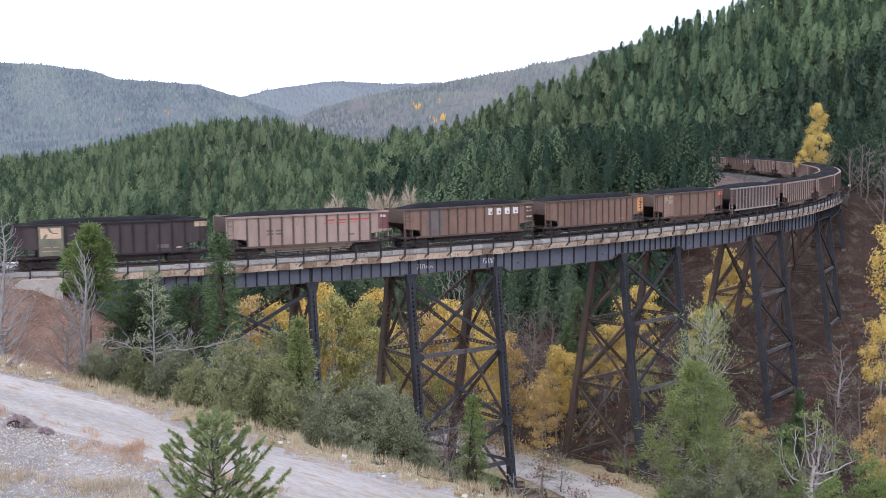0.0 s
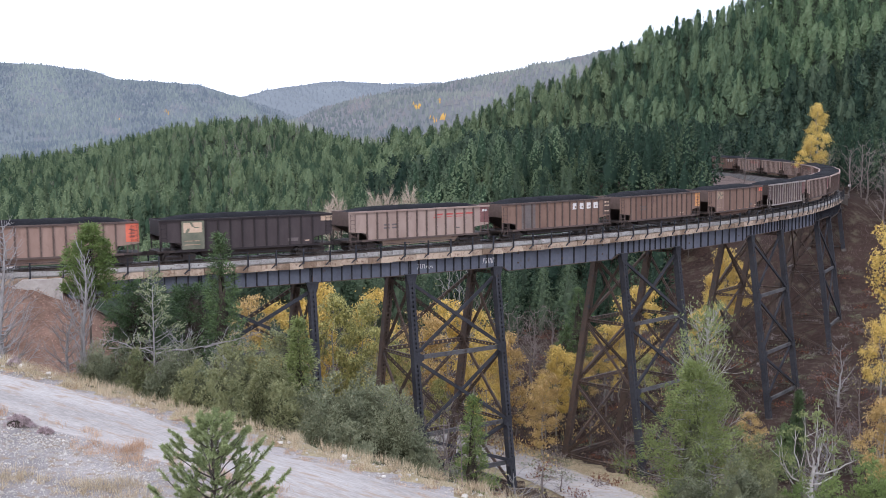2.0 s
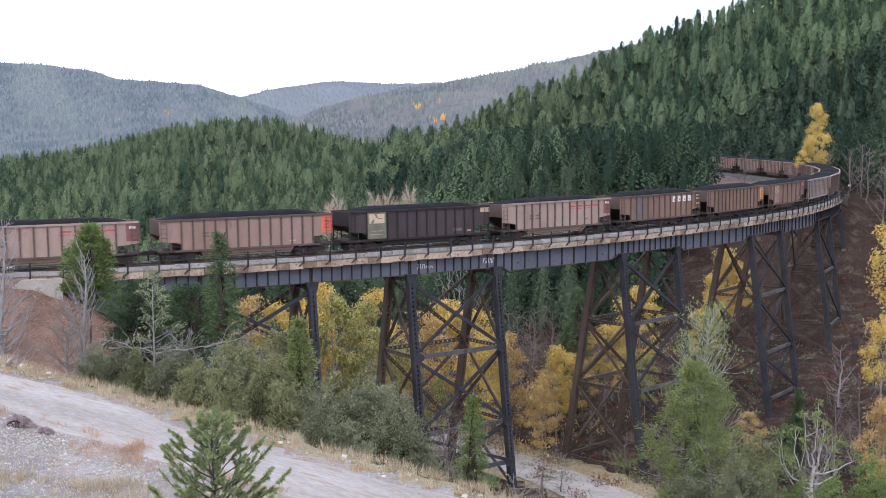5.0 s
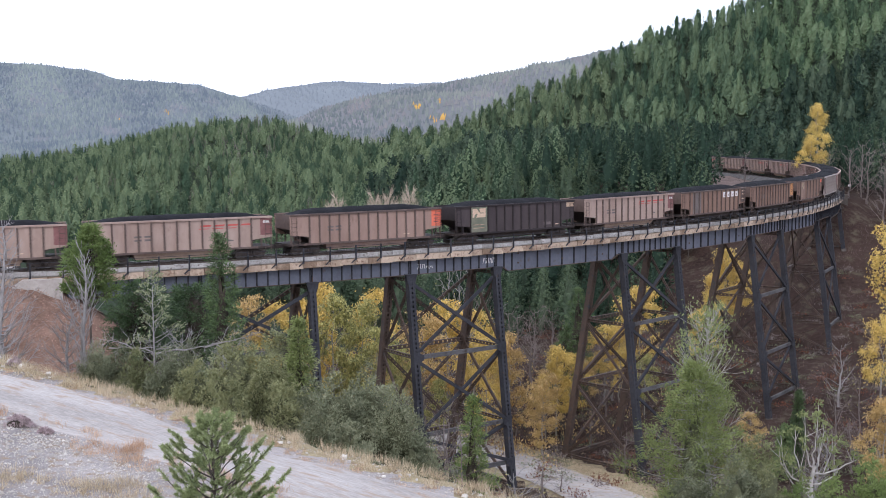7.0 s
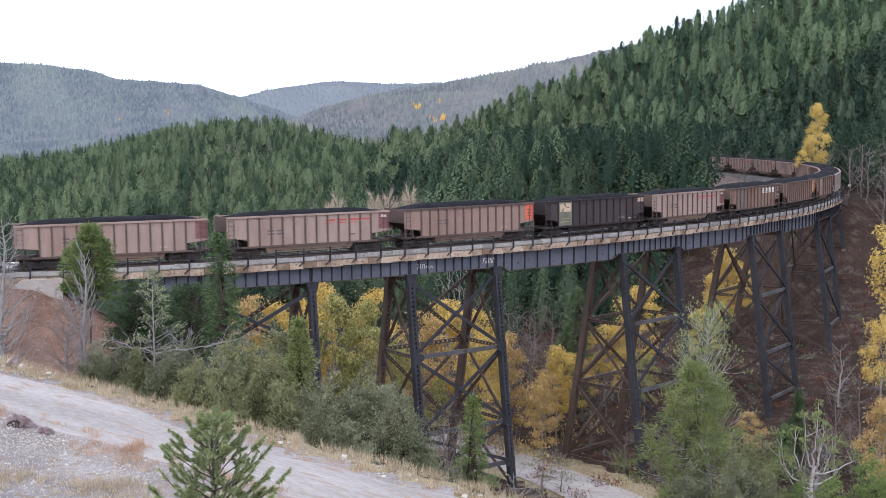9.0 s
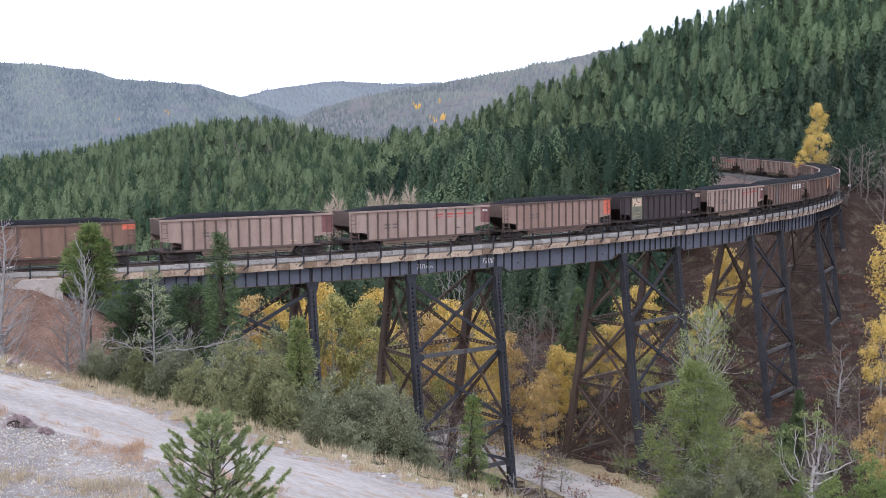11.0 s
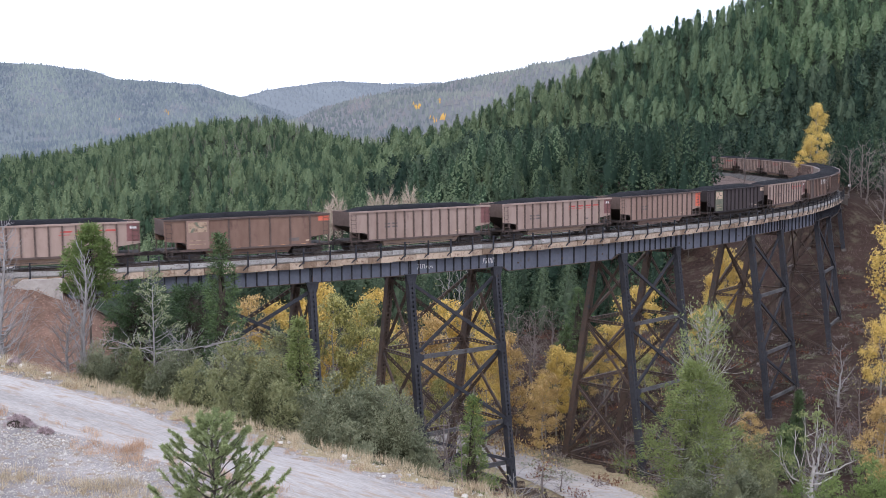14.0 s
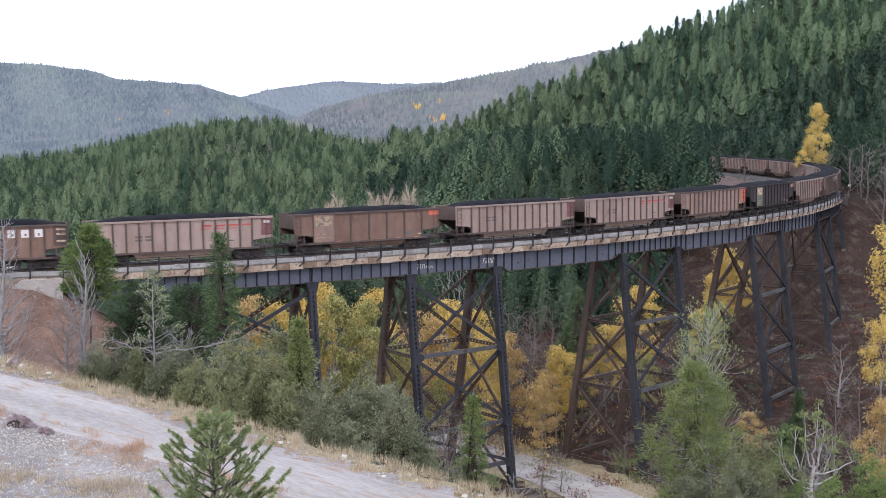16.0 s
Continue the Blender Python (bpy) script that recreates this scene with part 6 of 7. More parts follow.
        j = 0 if i < 5 else 1 if i < 8 else 2 if i < 28 else 1 + i % 3
        if not first[j][1]:
            first[j][0].matrix_basis = m
            first[j][1] = True
        else:
            copy_plant(first[j][0], m)


def build_small_shrubs():
    for i, (x, y, tall, rad) in enumerate(((-15.6, 42.6, 0.46, 0.62), (-14.3, 42.0, 0.26, 0.38), (-19.2, 52.6, 0.4, 0.35))):
        rng = np.random.RandomState(600 + i)
        wood, leaf = bush(rng, tall, rad, 3200, 0.075, 8)
        plant_thing("twiggy_shrub", wood, leaf, M["twig"], M["shrub_purple"], on_ground(x, y), "low purplish leafless shrub on the gravel", "shrub", "twiggy shrubs")


build_near_trees()
build_aspens()
build_small_shrubs()


# ---- the woods on the slopes ----
def scatter(seed, count, x0, x1, y0, y1, gap, keep):
    """Random places in a stretch of the plan, no two nearer than gap."""
    rng = np.random.RandomState(seed)
    cells, out = {}, []
    xs, ys = rng.uniform(x0, x1, count), rng.uniform(y0, y1, count)
    ok = keep(xs, ys)
    for x, y, k in zip(xs, ys, ok):
        if not k:
            continue
        c = (int(x // gap), int(y // gap))
        if any((x - a) ** 2 + (y - b) ** 2 < gap * gap for i in (-1, 0, 1) for j in (-1, 0, 1) for a, b in cells.get((c[0] + i, c[1] + j), ())):
            continue
        cells.setdefault(c, []).append((x, y))
        out.append((x, y))
    return np.array(out)


def wood_template(seed, tall, radius, clumps, per, size, bare, shape, tiers=3, sides=6, body=0.66):
    """A light conifer for the woods: layered boughs with loose sprays over them, and a three-sided trunk."""
    rng = np.random.RandomState(seed)
    v, f = puff_crown(rng, tall, radius * 0.97, clumps, per, size, bare, shape, 0.27)
    # inner body, drawn in the darker colour as shade behind the sprays
    v2, f2 = bough_mass(rng, tall * 0.97, radius * body, bare, shape, tiers, sides)
    zs = np.array([-0.5, tall * 0.4, tall * 0.8])
    v3, f3 = limb_tubes([(np.stack([zs * 0, zs * 0, zs], 1), np.array([0.016 * tall, 0.011 * tall, 0.02]))], 3)
    return (v, f), (np.concatenate([v2, v3]), np.concatenate([f2, f3 + len(v2)]))


def plant_woods(name, spots, templates, low, high, seed, leaf_mat, label, inner_mat="bough_shade"):
    rng = np.random.RandomState(seed)
    z = height(spots[:, 0], spots[:, 1])
    pick = rng.randint(0, len(templates), len(spots))
    chunks, slots, tones = [], [], []
    hue = rng.uniform(0, 1, len(spots))
    for k, (leaf, stem) in enumerate(templates):
        sel = np.where(pick == k)[0]
        if not len(sel):
            continue
        a = rng.uniform(0, 6.28, len(sel))
        s = rng.uniform(low, high, len(sel))
        w = s * rng.uniform(0.85, 1.2, len(sel))
        ca, sa = np.cos(a) * w, np.sin(a) * w
        for (v, f), slot in ((leaf, 0), (stem, 1)):
            x = v[None, :, 0] * ca[:, None] - v[None, :, 1] * sa[:, None] + spots[sel, 0][:, None]
            y = v[None, :, 0] * sa[:, None] + v[None, :, 1] * ca[:, None] + spots[sel, 1][:, None]
            q = v[None, :, 2] * s[:, None] + z[sel][:, None]
            allv = np.stack([x, y, q], -1).reshape(-1, 3)
            allf = (f[None] + (np.arange(len(sel)) * len(v))[:, None, None]).reshape(-1, f.shape[1])
            chunks.append((allv, allf))
            slots.append(slot)
            tones.append(np.repeat(hue[sel], len(v)))
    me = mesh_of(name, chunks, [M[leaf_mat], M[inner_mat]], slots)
    me.attributes.new("tone", "FLOAT", "POINT").data.foreach_set("value", np.concatenate(tones).astype(np.float32))
    return tagged(new(name, me), label, "forest", kind="stuff")


def far_woods(name, spots, templates, low, high, seed, leaf_mat, label):
    """Small layered cones, for trees a few hundred metres away and more."""
    rng = np.random.RandomState(seed)
    z = height(spots[:, 0], spots[:, 1])
    # tone runs lighter on the spurs and darker in the gullies, to bring out relief
    spur_tone = waves(spots[:, 0] + 0.45 * spots[:, 1], spots[:, 1] * 0.2, 150, 8)
    pick = rng.randint(0, len(templates), len(spots))
    vs, fs, tones, off = [], [], [], 0
    for k, (v, f) in enumerate(templates):
        sel = np.where(pick == k)[0]
        a, s = rng.uniform(0, 6.28, len(sel)), rng.uniform(low, high, len(sel))
        x = (v[None, :, 0] * np.cos(a)[:, None] - v[None, :, 1] * np.sin(a)[:, None]) * s[:, None] + spots[sel, 0][:, None]
        y = (v[None, :, 0] * np.sin(a)[:, None] + v[None, :, 1] * np.cos(a)[:, None]) * s[:, None] + spots[sel, 1][:, None]
        q = v[None, :, 2] * s[:, None] + z[sel][:, None]
        vs.append(np.stack([x, y, q], -1).reshape(-1, 3))
        fs.append((f[None] + (np.arange(len(sel)) * len(v))[:, None, None]).reshape(-1, 3) + off)
        tones.append(np.repeat(0.5 + 0.35 * spur_tone[sel] + rng.uniform(-0.3, 0.3, len(sel)), len(v)))
        off += len(vs[-1])
    me = bpy.data.meshes.new(name)
    me.from_pydata(np.concatenate(vs), [], np.concatenate(fs))
    me.materials.append(M[leaf_mat])
    me.attributes.new("tone", "FLOAT", "POINT").data.foreach_set("value", np.concatenate(tones).astype(np.float32))
    return tagged(new(name, me), label, "forest", kind="stuff")


def in_view(x, y, margin):
    """Whether a place lies in the wedge that the camera sees, with a margin; keeps trees to the camera's view."""
    return abs(x) < 0.385 * y + margin


def build_woods():
    # single firs round the inside of the curve and behind the line
    protos = []
    for j in range(8):
        rng = np.random.RandomState(400 + j)
        k, shape = j % 4, ("cone", "spire", "cone", "dome")[j % 4]
        wood, _ = conifer(rng, 12.0, (2.3, 2.1, 2.6, 2.3)[k], 0.12 + 0.03 * k, shape, 10, 4, 0.62, 0.25, sides=3, joints=2)
        leaf = puff_crown(rng, 12.0, (2.4, 2.1, 2.7, 2.4)[k], 210, 9, 0.36, 0.12 + 0.03 * k, shape, 0.21)
        # inner body whose darker colour paints the shade within the crown
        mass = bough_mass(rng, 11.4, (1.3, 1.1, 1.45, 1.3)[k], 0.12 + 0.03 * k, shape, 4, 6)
        protos.append([plant_thing("fir", [wood, mass], leaf, M["bark"], M["needles_deep" if j < 4 else "needles_mid"], Matrix(), "tall dark green fir in the woods by the line" if j < 4 else "tall conifer in the woods by the line, haze in its light green", "tree", "firs by the line", "deep_bough_shade" if j < 4 else "bough_shade"), False])

    def inner(x, y):
        d, s = near_line(x, y)
        c = (x - 20) * 0.72 + (y - 126) * 0.69
        off, s = side_of_line(x, y)
        inside = (off < -9) & (c > 46) & (x > -20) & (y > 160) & (y < 350) & (x < 0.222 * y) & ~((x > 0.185 * y) & (y < 205))
        outside = ((off > 9) & (d < 60) & (s > 150) & (y > 195)) | ((off > 17) & (d < 70) & (s > 126) & (y > 165))
        return (inside | outside) & in_view(x, y, 6)
    spots = scatter(31, 11000, -40, 150, 150, 352, 4.6, inner)
    rng = np.random.RandomState(33)
    order = np.argsort(spots[:, 1])
    spots = spots[order]
    near, rest = spots[:230], spots[230:]
    for i, (x, y) in enumerate(near):
        k = rng.uniform(0.75, 1.25)
        m = on_ground(x, y, rng.uniform(0, 6.28)) @ Matrix.Diagonal((k * rng.uniform(0.9, 1.15), k, k, 1))
        # hazed light needles towards the left, darker ones to the right
        p = protos[i % 4 + (4 if x < 0.085 * y + rng.uniform(-8, 8) else 0)]
        if not p[1]:
            p[0].matrix_basis = m
            p[1] = True
        else:
            copy_plant(p[0], m)
    mid = [wood_template(500 + j, 10.4, (2.6, 2.2, 2.9, 2.4, 2.5, 2.1)[j], 100, 4, 0.62, 0.2, ("dome", "cone", "cone", "dome", "cone", "spire")[j]) for j in range(6)]
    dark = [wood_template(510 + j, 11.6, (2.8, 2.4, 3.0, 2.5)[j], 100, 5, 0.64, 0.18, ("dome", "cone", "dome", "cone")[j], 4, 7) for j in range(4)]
    # the shaded needle colour again, for the trees behind the track
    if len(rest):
        plant_woods("forest_by_the_line", rest, dark, 0.75, 1.2, 34, "needles_shaded", "firs behind the railway, shade in their dark green", "deep_bough_shade")

    def east(x, y):
        d, s = near_line(x, y)
        return in_view(x, y, 14) & ((d > 60) | ((s > 300) & (d > 12))) & (y > 300 - 0.5 * np.maximum(0, x - 70)) & ((side_of_line(x, y)[0] > 0) | (s > 300)) & (x > -20) & (y < np.interp(x, [c[0] for c in CREST_EAST], [c[1] for c in CREST_EAST]) + 14)
    spots = scatter(41, 60000, -30, 290, 230, 690, 4.5, east)
    # trees at the right foot get the colour with painted shade, by position
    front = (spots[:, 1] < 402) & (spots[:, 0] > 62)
    plant_woods("fir_forest_at_the_ridge_foot", spots[front], dark, 0.75, 1.3, 43, "needles_shaded", "dense firs at the ridge's foot, shade in their dark green", "deep_bough_shade")
    # the ridge's left part gets its haze through a lighter needle colour
    left = ~front & (spots[:, 0] < 0.14 * spots[:, 1])
    plant_woods("pine_forest_below_the_ridge", spots[left], mid, 0.65, 1.15, 44, "needles_hill", "pine forest below the ridge, haze in its lighter green")
    right = ~front & ~left & (spots[:, 0] > 0.265 * spots[:, 1])
    plant_woods("forest_on_the_upper_ridge", spots[right], mid, 0.72, 1.16, 45, "needles_high", "lighter green pine forest high on the ridge")
    plant_woods("forest_on_the_ridge", spots[~front & ~left & ~right], mid, 0.72, 1.16, 42, "needles_far", "dense green pine forest on the ridge")

    def middle(x, y):
        d, s = near_line(x, y)
        c = (x - 20) * 0.72 + (y - 126) * 0.69
        return (y < np.interp(x, [k[0] for k in CREST_MID], [k[1] for k in CREST_MID]) + 18) & in_view(x, y, 12) & (x < 25 + 0.02 * y) & (c > 30) & (d > 16) & ~((c < 76) & (x > -20) & (y < 182))
    spots = scatter(51, 60000, -290, 60, 150, 680, 3.8, middle)
    light = [wood_template(520 + j, 7.4, (2.0, 1.7, 2.2, 1.9, 2.0, 1.6)[j], 66, 4, 0.52, 0.16, ("dome", "cone", "cone", "dome", "spire", "cone")[j], 2, 6) for j in range(6)]
    close = [wood_template(560 + j, 11.0, (2.3, 2.1, 2.5, 2.0)[j], 250, 9, 0.34, 0.12, ("cone", "cone", "dome", "dome")[j], 4, 7, 0.42) for j in range(4)]
    here = spots[:, 1] < 245
    spots = spots[~here | (spots[:, 0] < -14) | (np.arange(len(spots)) % 5 < 4)]
    here = spots[:, 1] < 245
    plant_woods("forest_below_the_trestle", spots[here], close, 0.7, 1.15, 53, "needles_deep", "dark green firs in the valley behind the trestle", "deep_bough_shade")
    spots = spots[~here]
    rng = np.random.RandomState(55)
    dying = rng.uniform(0, 1, len(spots)) < 0.03 + 0.34 * np.exp(-((spots[:, 0] + 90) / 22) ** 2 - ((spots[:, 1] - 530) / 90) ** 2)
    thin = [wood_template(580 + j, 7.0, (1.4, 1.2, 1.5)[j], 44, 4, 0.42, 0.10, "dome", 2, 5, 0.4) for j in range(3)]
    plant_woods("dying_pines_on_the_middle_hill", spots[dying], thin, 0.7, 1.2, 56, "dead_needles", "grey-brown dying pines on the middle hill")
    spots = spots[~dying]
    back = spots[:, 1] > 440
    small = [wood_template(530 + j, 7.2, (1.75, 1.55, 1.95, 1.65, 1.4)[j], 34, 4, 0.64, 0.16, ("dome", "cone", "cone", "dome", "dome")[j], 2, 5) for j in range(5)]
    plant_woods("forest_on_the_hilltop", spots[back], small, 0.65, 1.2, 57, "needles_hill", "green pine forest on the middle hill's top")
    plant_woods("forest_on_the_middle_hill", spots[~back], light, 0.65, 1.2, 52, "needles_hill", "green pine forest on the middle hill")

    # far mountains: very light trees
    def far(x, y):
        z = height(x, y)
        ok = in_view(x, y, 40) & (z > 18)
        for crest in (CREST_FAR_LEFT, CREST_FAR, CREST_FAR_RIGHT):
            cx, cy, cz = zip(*crest)
            mine = far_ridge(x, y) == (CREST_FAR_LEFT, CREST_FAR, CREST_FAR_RIGHT).index(crest)
            ok &= ~mine | (y < np.interp(x, cx, cy) + 4)
            ok &= ~(mine & (abs(y - np.interp(x, cx, cy)) < 26) & (z > np.interp(x, cx, cz) - 9))
        return ok
    spots = np.concatenate([scatter(61, 330000, -760, 420, 690, 1820, 4.6, far), scatter(66, 60000, -560, 380, 1820, 2820, 9.0, far)])
    rng = np.random.RandomState(64)
    crests = []
    for crest in (CREST_FAR_LEFT, CREST_FAR, CREST_FAR_RIGHT):
        cx, cy, cz = zip(*crest)
        x = rng.uniform(max(-720, cx[0]), min(360, cx[-1]), 2200)
        crests.append(np.column_stack([x, np.interp(x, cx, cy) + rng.uniform(-40, 2, 2200)]))
    tiny = []
    for j in range(5):
        rng = np.random.RandomState(540 + j)
        vs, fs = [], []
        for z0, z1, r in ((0.4, 10.0, 3.4),):
            k = len(vs)
            for i in range(4):
                t = 1.571 * i + rng.uniform(-0.4, 0.4)
                q = r * rng.uniform(0.7, 1.3)
                vs.append((math.cos(t) * q, math.sin(t) * q, z0 + rng.uniform(-0.8, 0.8)))
            vs.append((rng.uniform(-0.2, 0.2), rng.uniform(-0.2, 0.2), z1))
            fs += [(k, k + 1, k + 4, k + 4), (k + 1, k + 2, k + 4, k + 4), (k + 2, k + 3, k + 4, k + 4), (k + 3, k, k + 4, k + 4)]
        tiny.append((np.array(vs), np.array(fs)[:, :3]))
    crests = np.concatenate(crests)
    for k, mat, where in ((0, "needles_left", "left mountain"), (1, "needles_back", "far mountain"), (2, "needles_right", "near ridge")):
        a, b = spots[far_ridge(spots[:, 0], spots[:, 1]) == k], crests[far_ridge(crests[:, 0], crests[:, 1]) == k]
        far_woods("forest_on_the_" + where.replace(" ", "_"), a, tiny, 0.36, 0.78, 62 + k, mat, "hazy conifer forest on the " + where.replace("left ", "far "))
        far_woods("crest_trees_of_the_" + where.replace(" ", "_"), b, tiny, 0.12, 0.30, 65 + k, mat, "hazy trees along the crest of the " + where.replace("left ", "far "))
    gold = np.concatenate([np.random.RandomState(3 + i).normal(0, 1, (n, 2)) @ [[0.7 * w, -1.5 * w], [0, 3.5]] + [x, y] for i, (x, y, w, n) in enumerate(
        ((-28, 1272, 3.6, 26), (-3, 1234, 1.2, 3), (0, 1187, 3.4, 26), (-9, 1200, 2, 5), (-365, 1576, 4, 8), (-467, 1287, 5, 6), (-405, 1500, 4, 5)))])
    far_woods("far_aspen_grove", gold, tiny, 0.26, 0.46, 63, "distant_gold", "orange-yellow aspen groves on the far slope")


build_woods()


# ---- road, grass and stones on the bench ----
EDGE_A = Vector((-19.8, 53.0))
EDGE_D = Vector((21.25, -13.0)).normalized()
EDGE_N = Vector((13.0, 21.25)).normalized()


def bench_point(along, e):
    return EDGE_A + EDGE_D * along + EDGE_N * e


def build_roads():
    al = np.linspace(-34, 52, 170)
    cr = np.linspace(0, 1, 26)
    A, C = np.meshgrid(al, cr)
    outer = -1.6 + 0.35 * np.sin(A * 0.31) + 0.2 * np.sin(A * 1.3 + 1)
    inner = -5.8 + 0.35 * np.sin(A * 0.23 + 2) + 0.2 * np.sin(A * 1.1)
    E = inner + (outer - inner) * C
    X = EDGE_A.x + EDGE_D.x * A + EDGE_N.x * E
    Y = EDGE_A.y + EDGE_D.y * A + EDGE_N.y * E
    rut = -0.035 * (np.exp(-((C - 0.3) / 0.07) ** 2) + np.exp(-((C - 0.68) / 0.07) ** 2))
    lip = -0.13 * (np.exp(-(C / 0.06) ** 2) + np.exp(-((1 - C) / 0.06) ** 2))
    Z = height(X, Y) + 0.075 + rut + lip + waves(X, Y, 1.7, 4) * 0.012
    road = grid_mesh("road", A, E, Z, M["road"])
    road.matrix_basis = Matrix(((EDGE_D.x, EDGE_N.x, 0, EDGE_A.x), (EDGE_D.y, EDGE_N.y, 0, EDGE_A.y), (0, 0, 1, 0), (0, 0, 0, 1)))
    tagged(road, "pale gravel road with faint wheel ruts", "road", kind="structure")
    t = np.linspace(0, 1, 60)
    mid = np.stack([-3.7 + 26 * t + 1.2 * np.sin(3 * t), 134.0 - 38.5 * t], 1)
    d = np.gradient(mid, axis=0)
    d /= np.linalg.norm(d, axis=1)[:, None]
    nrm = np.stack([-d[:, 1], d[:, 0]], 1)
    w = np.linspace(-4.0, 4.0, 13)
    X = mid[:, 0][None] + nrm[:, 0][None] * w[:, None]
    Y = mid[:, 1][None] + nrm[:, 1][None] * w[:, None]
    tagged(grid_mesh("valley_road", X, Y, height(X, Y) + 0.08, M["road"]), "pale dirt road on the valley floor", "road", kind="structure")


build_roads()


def build_grass():
    rng = np.random.RandomState(7)

    def tufts(name, spots, blades, tall, mat, label):
        z = height(spots[:, 0], spots[:, 1])
        n = len(spots) * blades
        base = np.repeat(np.column_stack([spots, z]), blades, 0) + np.column_stack([rng.normal(0, 0.10, (n, 2)), np.zeros(n)])
        way = np.column_stack([rng.normal(0, 0.33, (n, 2)), np.ones(n)])
        ln = rng.uniform(0.4, 1.25, n) * tall
        me = mesh_of(name, [plates(base, way, ln, ln * 0.015 + 0.007, rng, 0.08)], [M[mat]])
        tagged(new(name, me), label, "grass", kind="stuff")

    def along(count, e0, e1, a0=-30, a1=48):
        a, e = rng.uniform(a0, a1, count), rng.uniform(e0, e1, count)
        return np.column_stack([EDGE_A.x + EDGE_D.x * a + EDGE_N.x * e, EDGE_A.y + EDGE_D.y * a + EDGE_N.y * e])
    tufts("verge_grass", along(1000, -1.3, 0.9), 30, 0.44, "grass", "tall dry yellow grass along the road's edge")
    tufts("short_grass", along(500, -2.2, -0.9), 30, 0.16, "red_grass", "short russet grass on the road's shoulder")
    s = along(900, -7.4, -5.4)
    s = s[(np.sin(s[:, 0] * 0.9) + np.sin(s[:, 1] * 1.3 + 1)) > 0.0]
    tufts("inner_verge_grass", s, 28, 0.34, "red_grass", "russet dry grass between road and gravel bank")
    s = along(2200, -24, -9.0, -14, 26)
    s = s[(np.sin(s[:, 0] * 0.7 + 2) + np.sin(s[:, 1] * 0.9)) > 0.4]
    tufts("bank_grass", s, 20, 0.36, "grass", "thin dry grass on the gravel bank")
    s = np.column_stack([rng.uniform(-15.5, -6.5, 400), rng.uniform(34.2, 37.6, 400)])
    s = s[(np.sin(s[:, 0] * 1.7) + np.sin(s[:, 1] * 2.1 + 1)) > 0.2]
    tufts("front_grass", s, 16, 0.42, "grass", "tall dry grass on the gravel before the road")
    s = np.concatenate([rng.normal(0, 1, (n, 2)) * [w, 0.3] + [x, y] for x, y, w, n in ((-10.7, 40.6, 0.22, 16), (-9.0, 39.8, 0.3, 5))])
    tufts("russet_tufts", s, 26, 0.5, "red_grass", "russet clumps of dry grass at the road's inner edge")
    # grass on the valley floor by the lower road
    a = np.column_stack([rng.uniform(2, 40, 700), rng.uniform(104, 134, 700)])
    u = rng.uniform(0, 1, 1900)
    side = rng.uniform(3.9, 9.5, 1900) * rng.choice([-1, 1, 1], 1900)
    a = np.concatenate([a, np.column_stack([-3.7 + 26 * u + side * 0.83, 134 - 38.5 * u + side * 0.56])])
    tufts("valley_grass", a, 14, 0.40, "grass", "dry grass on the valley floor")
    a = np.column_stack([rng.uniform(26, 80, 620), rng.uniform(118, 196, 620)])
    tufts("slope_grass", a[np.sin(a[:, 0] * 0.4) + np.sin(a[:, 1] * 0.3) > -0.3], 22, 0.34, "dull_grass", "brownish grass on the slope under the trestle")
    # low rust-red and green scrub under the trestle
    a = np.column_stack([rng.uniform(4, 66, 420), rng.uniform(100, 186, 420)])
    z = height(a[:, 0], a[:, 1])
    for name, mat, sel, label in (("red_scrub", "rust_leaf", slice(0, 140), "rust-red low scrub on the valley floor"), ("brown_scrub", "twig", slice(140, 320), "brown bare scrub on the valley floor"),
                                  ("green_scrub", "needles_grey", slice(320, 420), "grey-green low scrub on the valley floor")):
        p = a[sel]
        n = len(p) * 100
        base = np.repeat(np.column_stack([p, z[sel]]), 100, 0) + np.column_stack([rng.normal(0, 0.6, (n, 2)), abs(rng.normal(0.25, 0.25, n))])
        ln = rng.uniform(0.16, 0.42, n)
        me = mesh_of(name, [plates(base, rng.normal(0, 0.6, (n, 3)) + [0, 0, 0.7], ln, ln * 0.35, rng)], [M[mat]])
        tagged(new(name, me), label, "scrub", kind="stuff")
    # tall brown brush and low amber bushes among the aspens
    for name, mat, count, per, tall, thin, label in (("brown_brush", "brush_twig", 420, 40, 1.5, 0.035, "leafless brown brush among the aspens"),
                                                     ("slope_brush", "brush_twig", 260, 34, 0.8, 0.03, "leafless grey-brown brush on the slope under the trestle"),
                                                     ("amber_brush", "amber_leaf", 70, 70, 0.24, 0.7, "low amber-leaved brush under the aspens")):
        p = np.column_stack([rng.uniform(*((24, 78) if name == "slope_brush" else (-22, 36)), count), rng.uniform(116, 168 if mat == "amber_leaf" else 195 if name == "slope_brush" else 240, count)])
        n = count * per
        base = np.repeat(np.column_stack([p, height(p[:, 0], p[:, 1])]), per, 0) + np.column_stack([rng.normal(0, 0.8, (n, 2)), abs(rng.normal(0.3, 0.9, n))])
        ln = rng.uniform(0.5, 1.3, n) * tall
        me = mesh_of(name, [plates(base, np.column_stack([rng.normal(0, 0.35, (n, 2)), np.ones(n)]), ln, ln * thin + 0.01, rng, 0.0)], [M[mat]])
        tagged(new(name, me), label, "brush", kind="stuff")


build_grass()


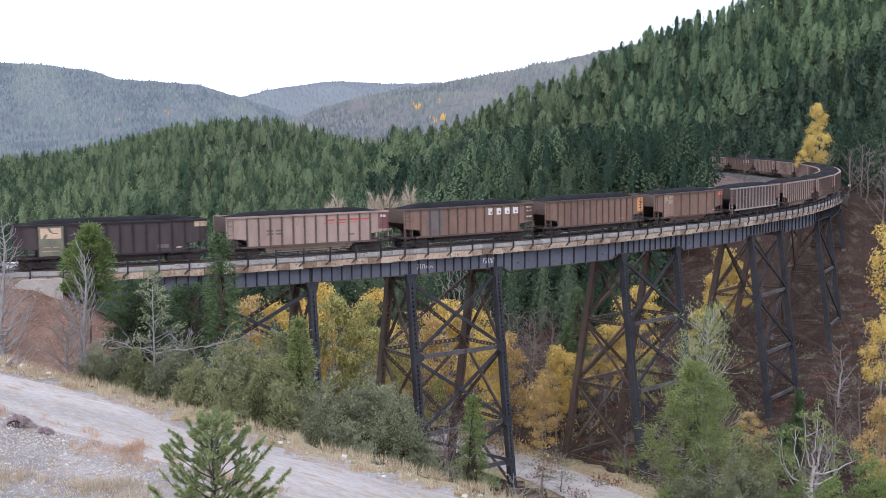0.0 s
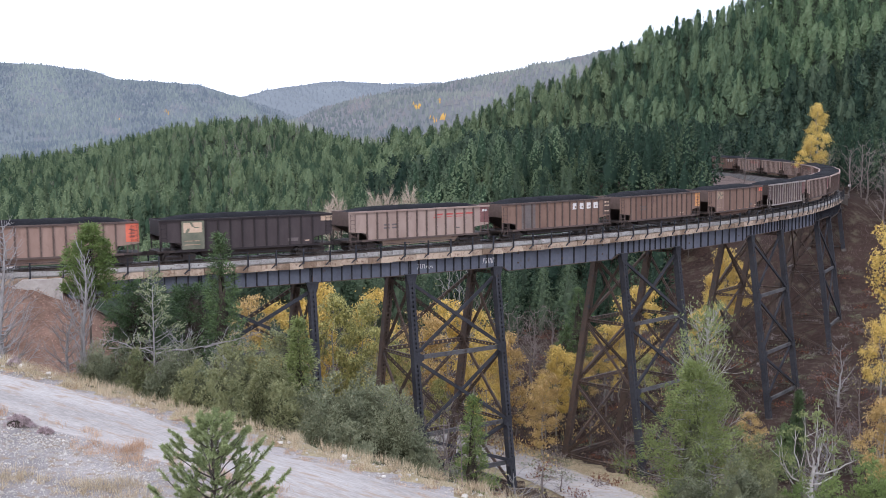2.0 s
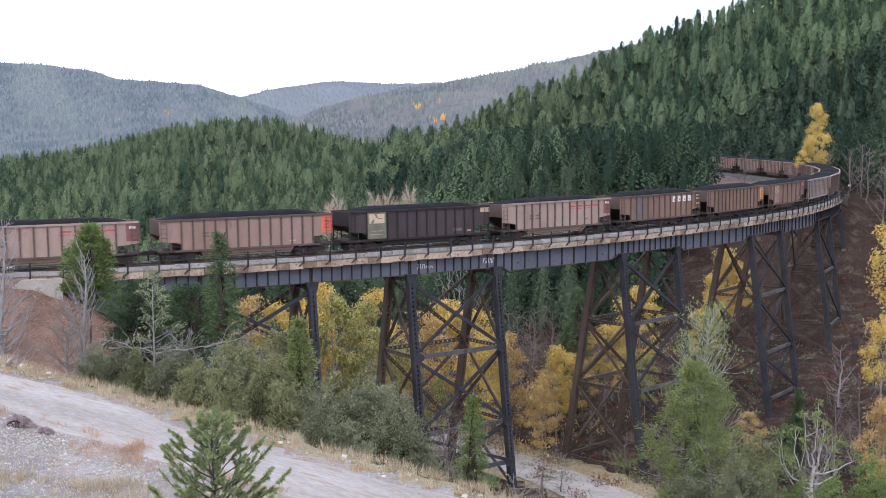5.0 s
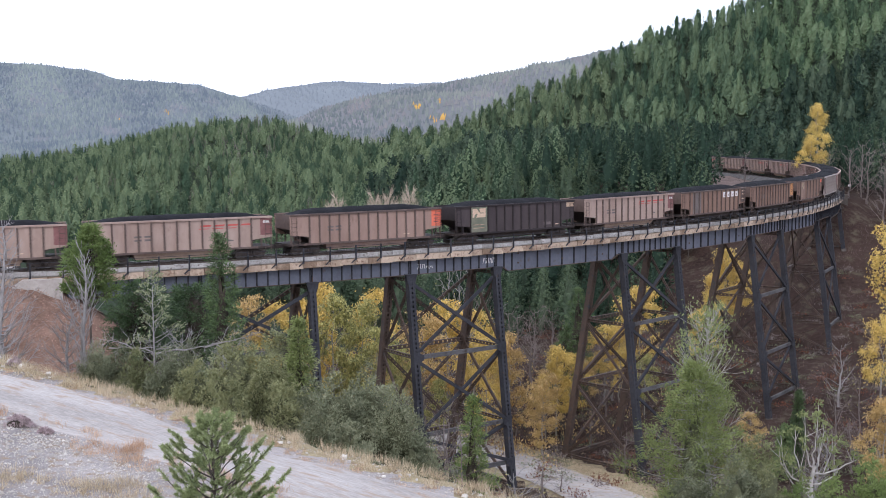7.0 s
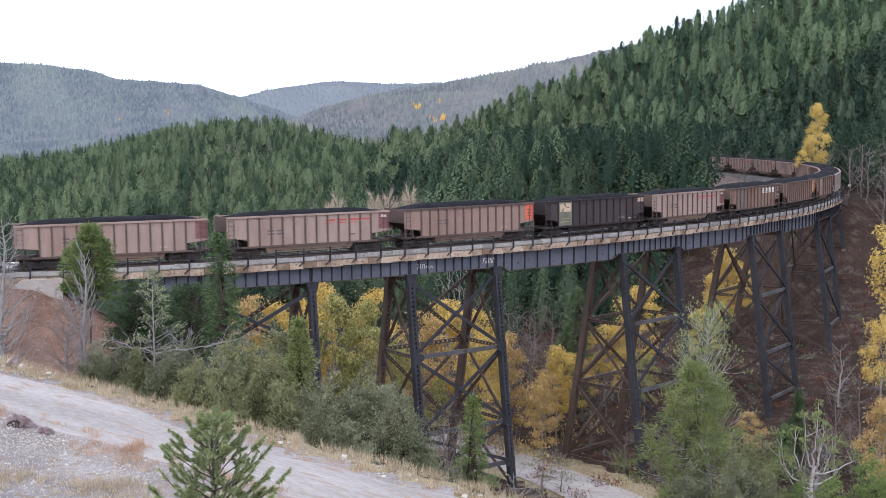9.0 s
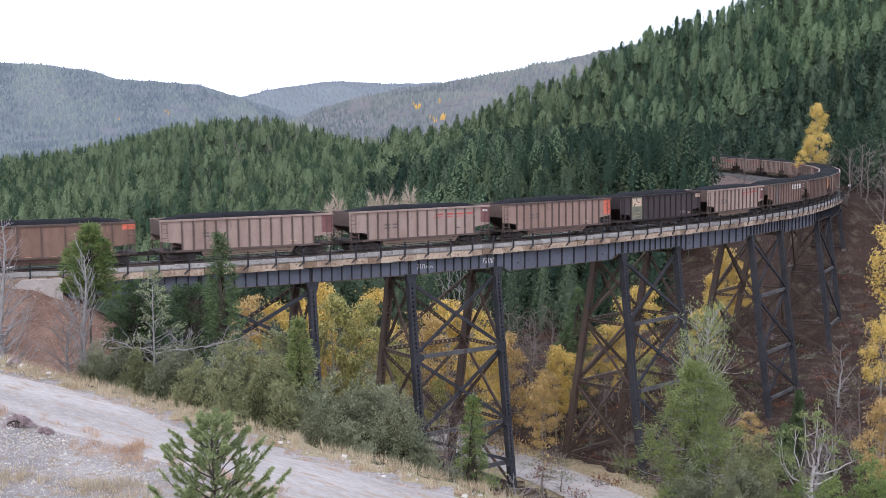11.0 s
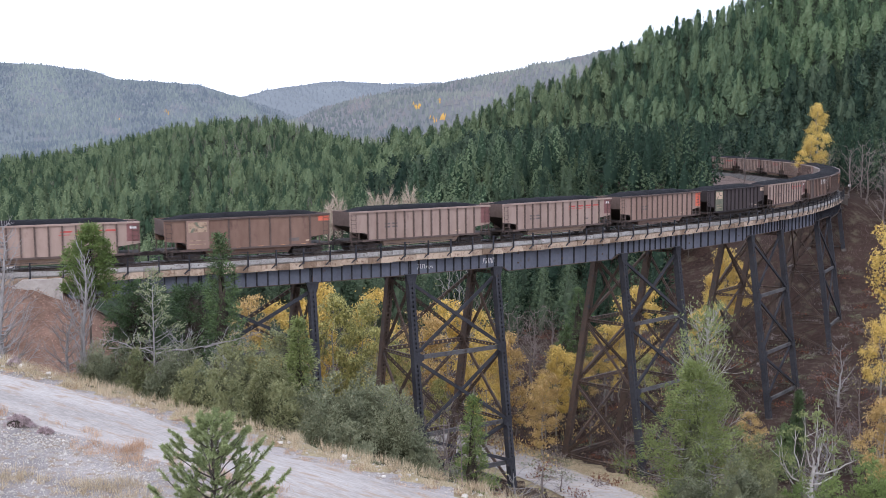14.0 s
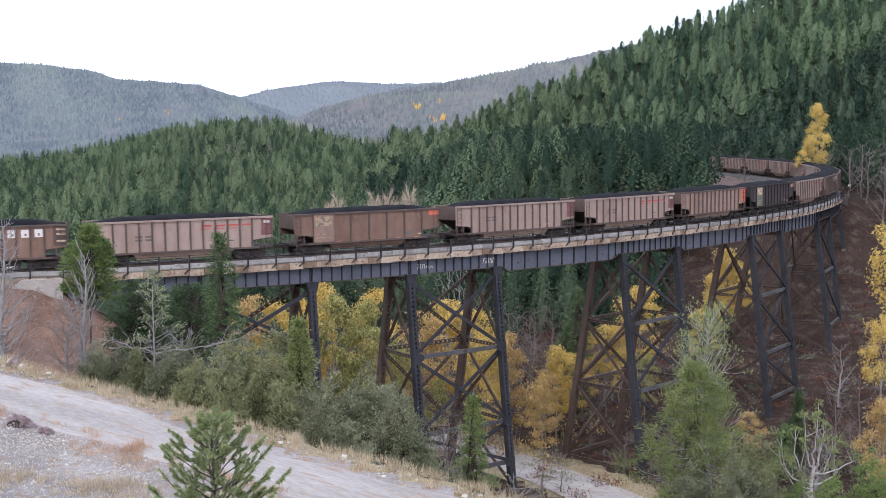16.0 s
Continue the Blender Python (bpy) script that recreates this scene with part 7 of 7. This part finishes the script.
def build_stones():
    rng = random.Random(12)
    def stone_mesh(seed):
        r = random.Random(seed)
        bm = bmesh.new()
        bmesh.ops.create_icosphere(bm, subdivisions=2, radius=1.0)
        for v in bm.verts:
            k = 1 + 0.35 * noise.noise(v.co * 1.3 + Vector((seed, 0, 0)))
            v.co = Vector((v.co.x * k, v.co.y * k * 0.8, v.co.z * k * 0.6))
        return bm
    base = [part("stone", stone_mesh(s), M["stone"]) for s in range(4)]
    used = [False] * 4
    for i in range(64):
        a = rng.uniform(-24, 44)
        e = rng.choice((rng.uniform(-1.6, 0.1), rng.uniform(-1.2, 0.0), rng.uniform(-16, -7)))
        p = bench_point(a, e)
        s = rng.uniform(0.04, 0.12) * (1.6 if rng.random() < 0.1 else 1)
        m = Matrix.Translation((p.x, p.y, ground_at(p.x, p.y) + s * 0.25)) @ Matrix.Rotation(rng.uniform(0, 6), 4, "Z") @ Matrix.Scale(s, 4)
        k = i % 4
        if used[k]:
            o = again(base[k], m)
        else:
            o, used[k] = base[k], True
            o.matrix_basis = m
        tagged(o, "pale angular stone on the road's gravel edge", "stone", "stones by the road")
    for x, y, s in ((-20.4, 53.1, 0.34), (-19.5, 52.9, 0.26), (-21.3, 53.6, 0.4), (-18.8, 52.3, 0.2), (-17.3, 51.3, 0.16), (-9.2, 46.2, 0.16)):
        o = again(base[int(s * 100) % 4], Matrix.Translation((x, y, ground_at(x, y) + s * 0.15)) @ Matrix.Rotation(s * 20, 4, "Z") @ Matrix.Scale(s, 4))
        tagged(o, "large pale rock at the road's edge", "stone", "stones by the road")
    # fine gravel on the bank in front of the road
    g = np.random.RandomState(5)
    n = 24000
    a, e = g.uniform(3, 27, n), g.uniform(-17, -7.0, n)
    k = 3800
    a[:k], e[:k] = g.uniform(-24, 46, k), g.uniform(-1.8, 0.2, k)
    a[k:2 * k], e[k:2 * k] = g.uniform(-20, 40, k), g.uniform(-7.5, -1.5, k)
    a[2 * k:2 * k + 2600], e[2 * k:2 * k + 2600] = g.uniform(1, 17, 2600), g.normal(-7.3, 0.9, 2600)
    x = EDGE_A.x + EDGE_D.x * a + EDGE_N.x * e
    y = EDGE_A.y + EDGE_D.y * a + EDGE_N.y * e
    z = height(x, y)
    size = g.uniform(0.010, 0.042, n) * np.where(g.uniform(0, 1, n) < 0.06, 2.2, 1.0)
    oct_v = np.array([(1, 0, -0.3), (0, 1, -0.3), (-1, 0, -0.3), (0, -1, -0.3), (0, 0, 0.7)], float)
    oct_f = np.array([(0, 1, 4), (1, 2, 4), (2, 3, 4), (3, 0, 4)])
    v = oct_v[None] * size[:, None, None] * g.uniform(0.6, 1.3, (n, 5, 1)) + np.stack([x, y, z + size * 0.3], -1)[:, None]
    f = oct_f[None] + (np.arange(n) * 5)[:, None, None]
    me = bpy.data.meshes.new("gravel")
    me.from_pydata(v.reshape(-1, 3), [], f.reshape(-1, 3))
    me.materials.append(M["stone"])
    tagged(new("gravel", me), "loose pale gravel on the bank", "gravel", kind="stuff")
    # broken red stone on the slope by the abutment
    n = 8500
    x, y = g.uniform(-38, -19, n), g.uniform(76, 96, n)
    d, s = near_line(x, y)
    ok = (d < 14) & (d > 2.6) & (s < BRIDGE_START + 4)
    x, y = x[ok], y[ok]
    n = len(x)
    size = g.uniform(0.03, 0.085, n) * np.where(g.uniform(0, 1, n) < 0.06, 1.9, 1.0)
    v = oct_v[None] * size[:, None, None] * g.uniform(0.6, 1.3, (n, 5, 1)) + np.stack([x, y, height(x, y) + size * 0.25], -1)[:, None]
    f = oct_f[None] + (np.arange(n) * 5)[:, None, None]
    me = bpy.data.meshes.new("talus_stones")
    me.from_pydata(v.reshape(-1, 3), [], f.reshape(-1, 3))
    me.materials.append(M["talus_stone"])
    tagged(new("talus_stones", me), "loose broken reddish stone on the abutment slope", "gravel", kind="stuff")


build_stones()


def motions():
    """The train rolls at an even speed along its line; its wheels turn with it."""
    times = [0.5 * i for i in range(33)]
    turns = [0.125 * i for i in range(129)]
    for k, car in CARS.items():
        walk(car, [(t, car_pose(FIRST_S + (k + 0.5) * PITCH + SPEED * t)) for t in times])
        for w in car.children_recursive:
            if w.name.startswith("wheelset"):
                base = w.matrix_basis.translation.copy()
                walk(w, [(t, Matrix.Translation(base) @ Matrix.Rotation(SPEED * t / 0.46, 4, "Y")) for t in turns])


motions()
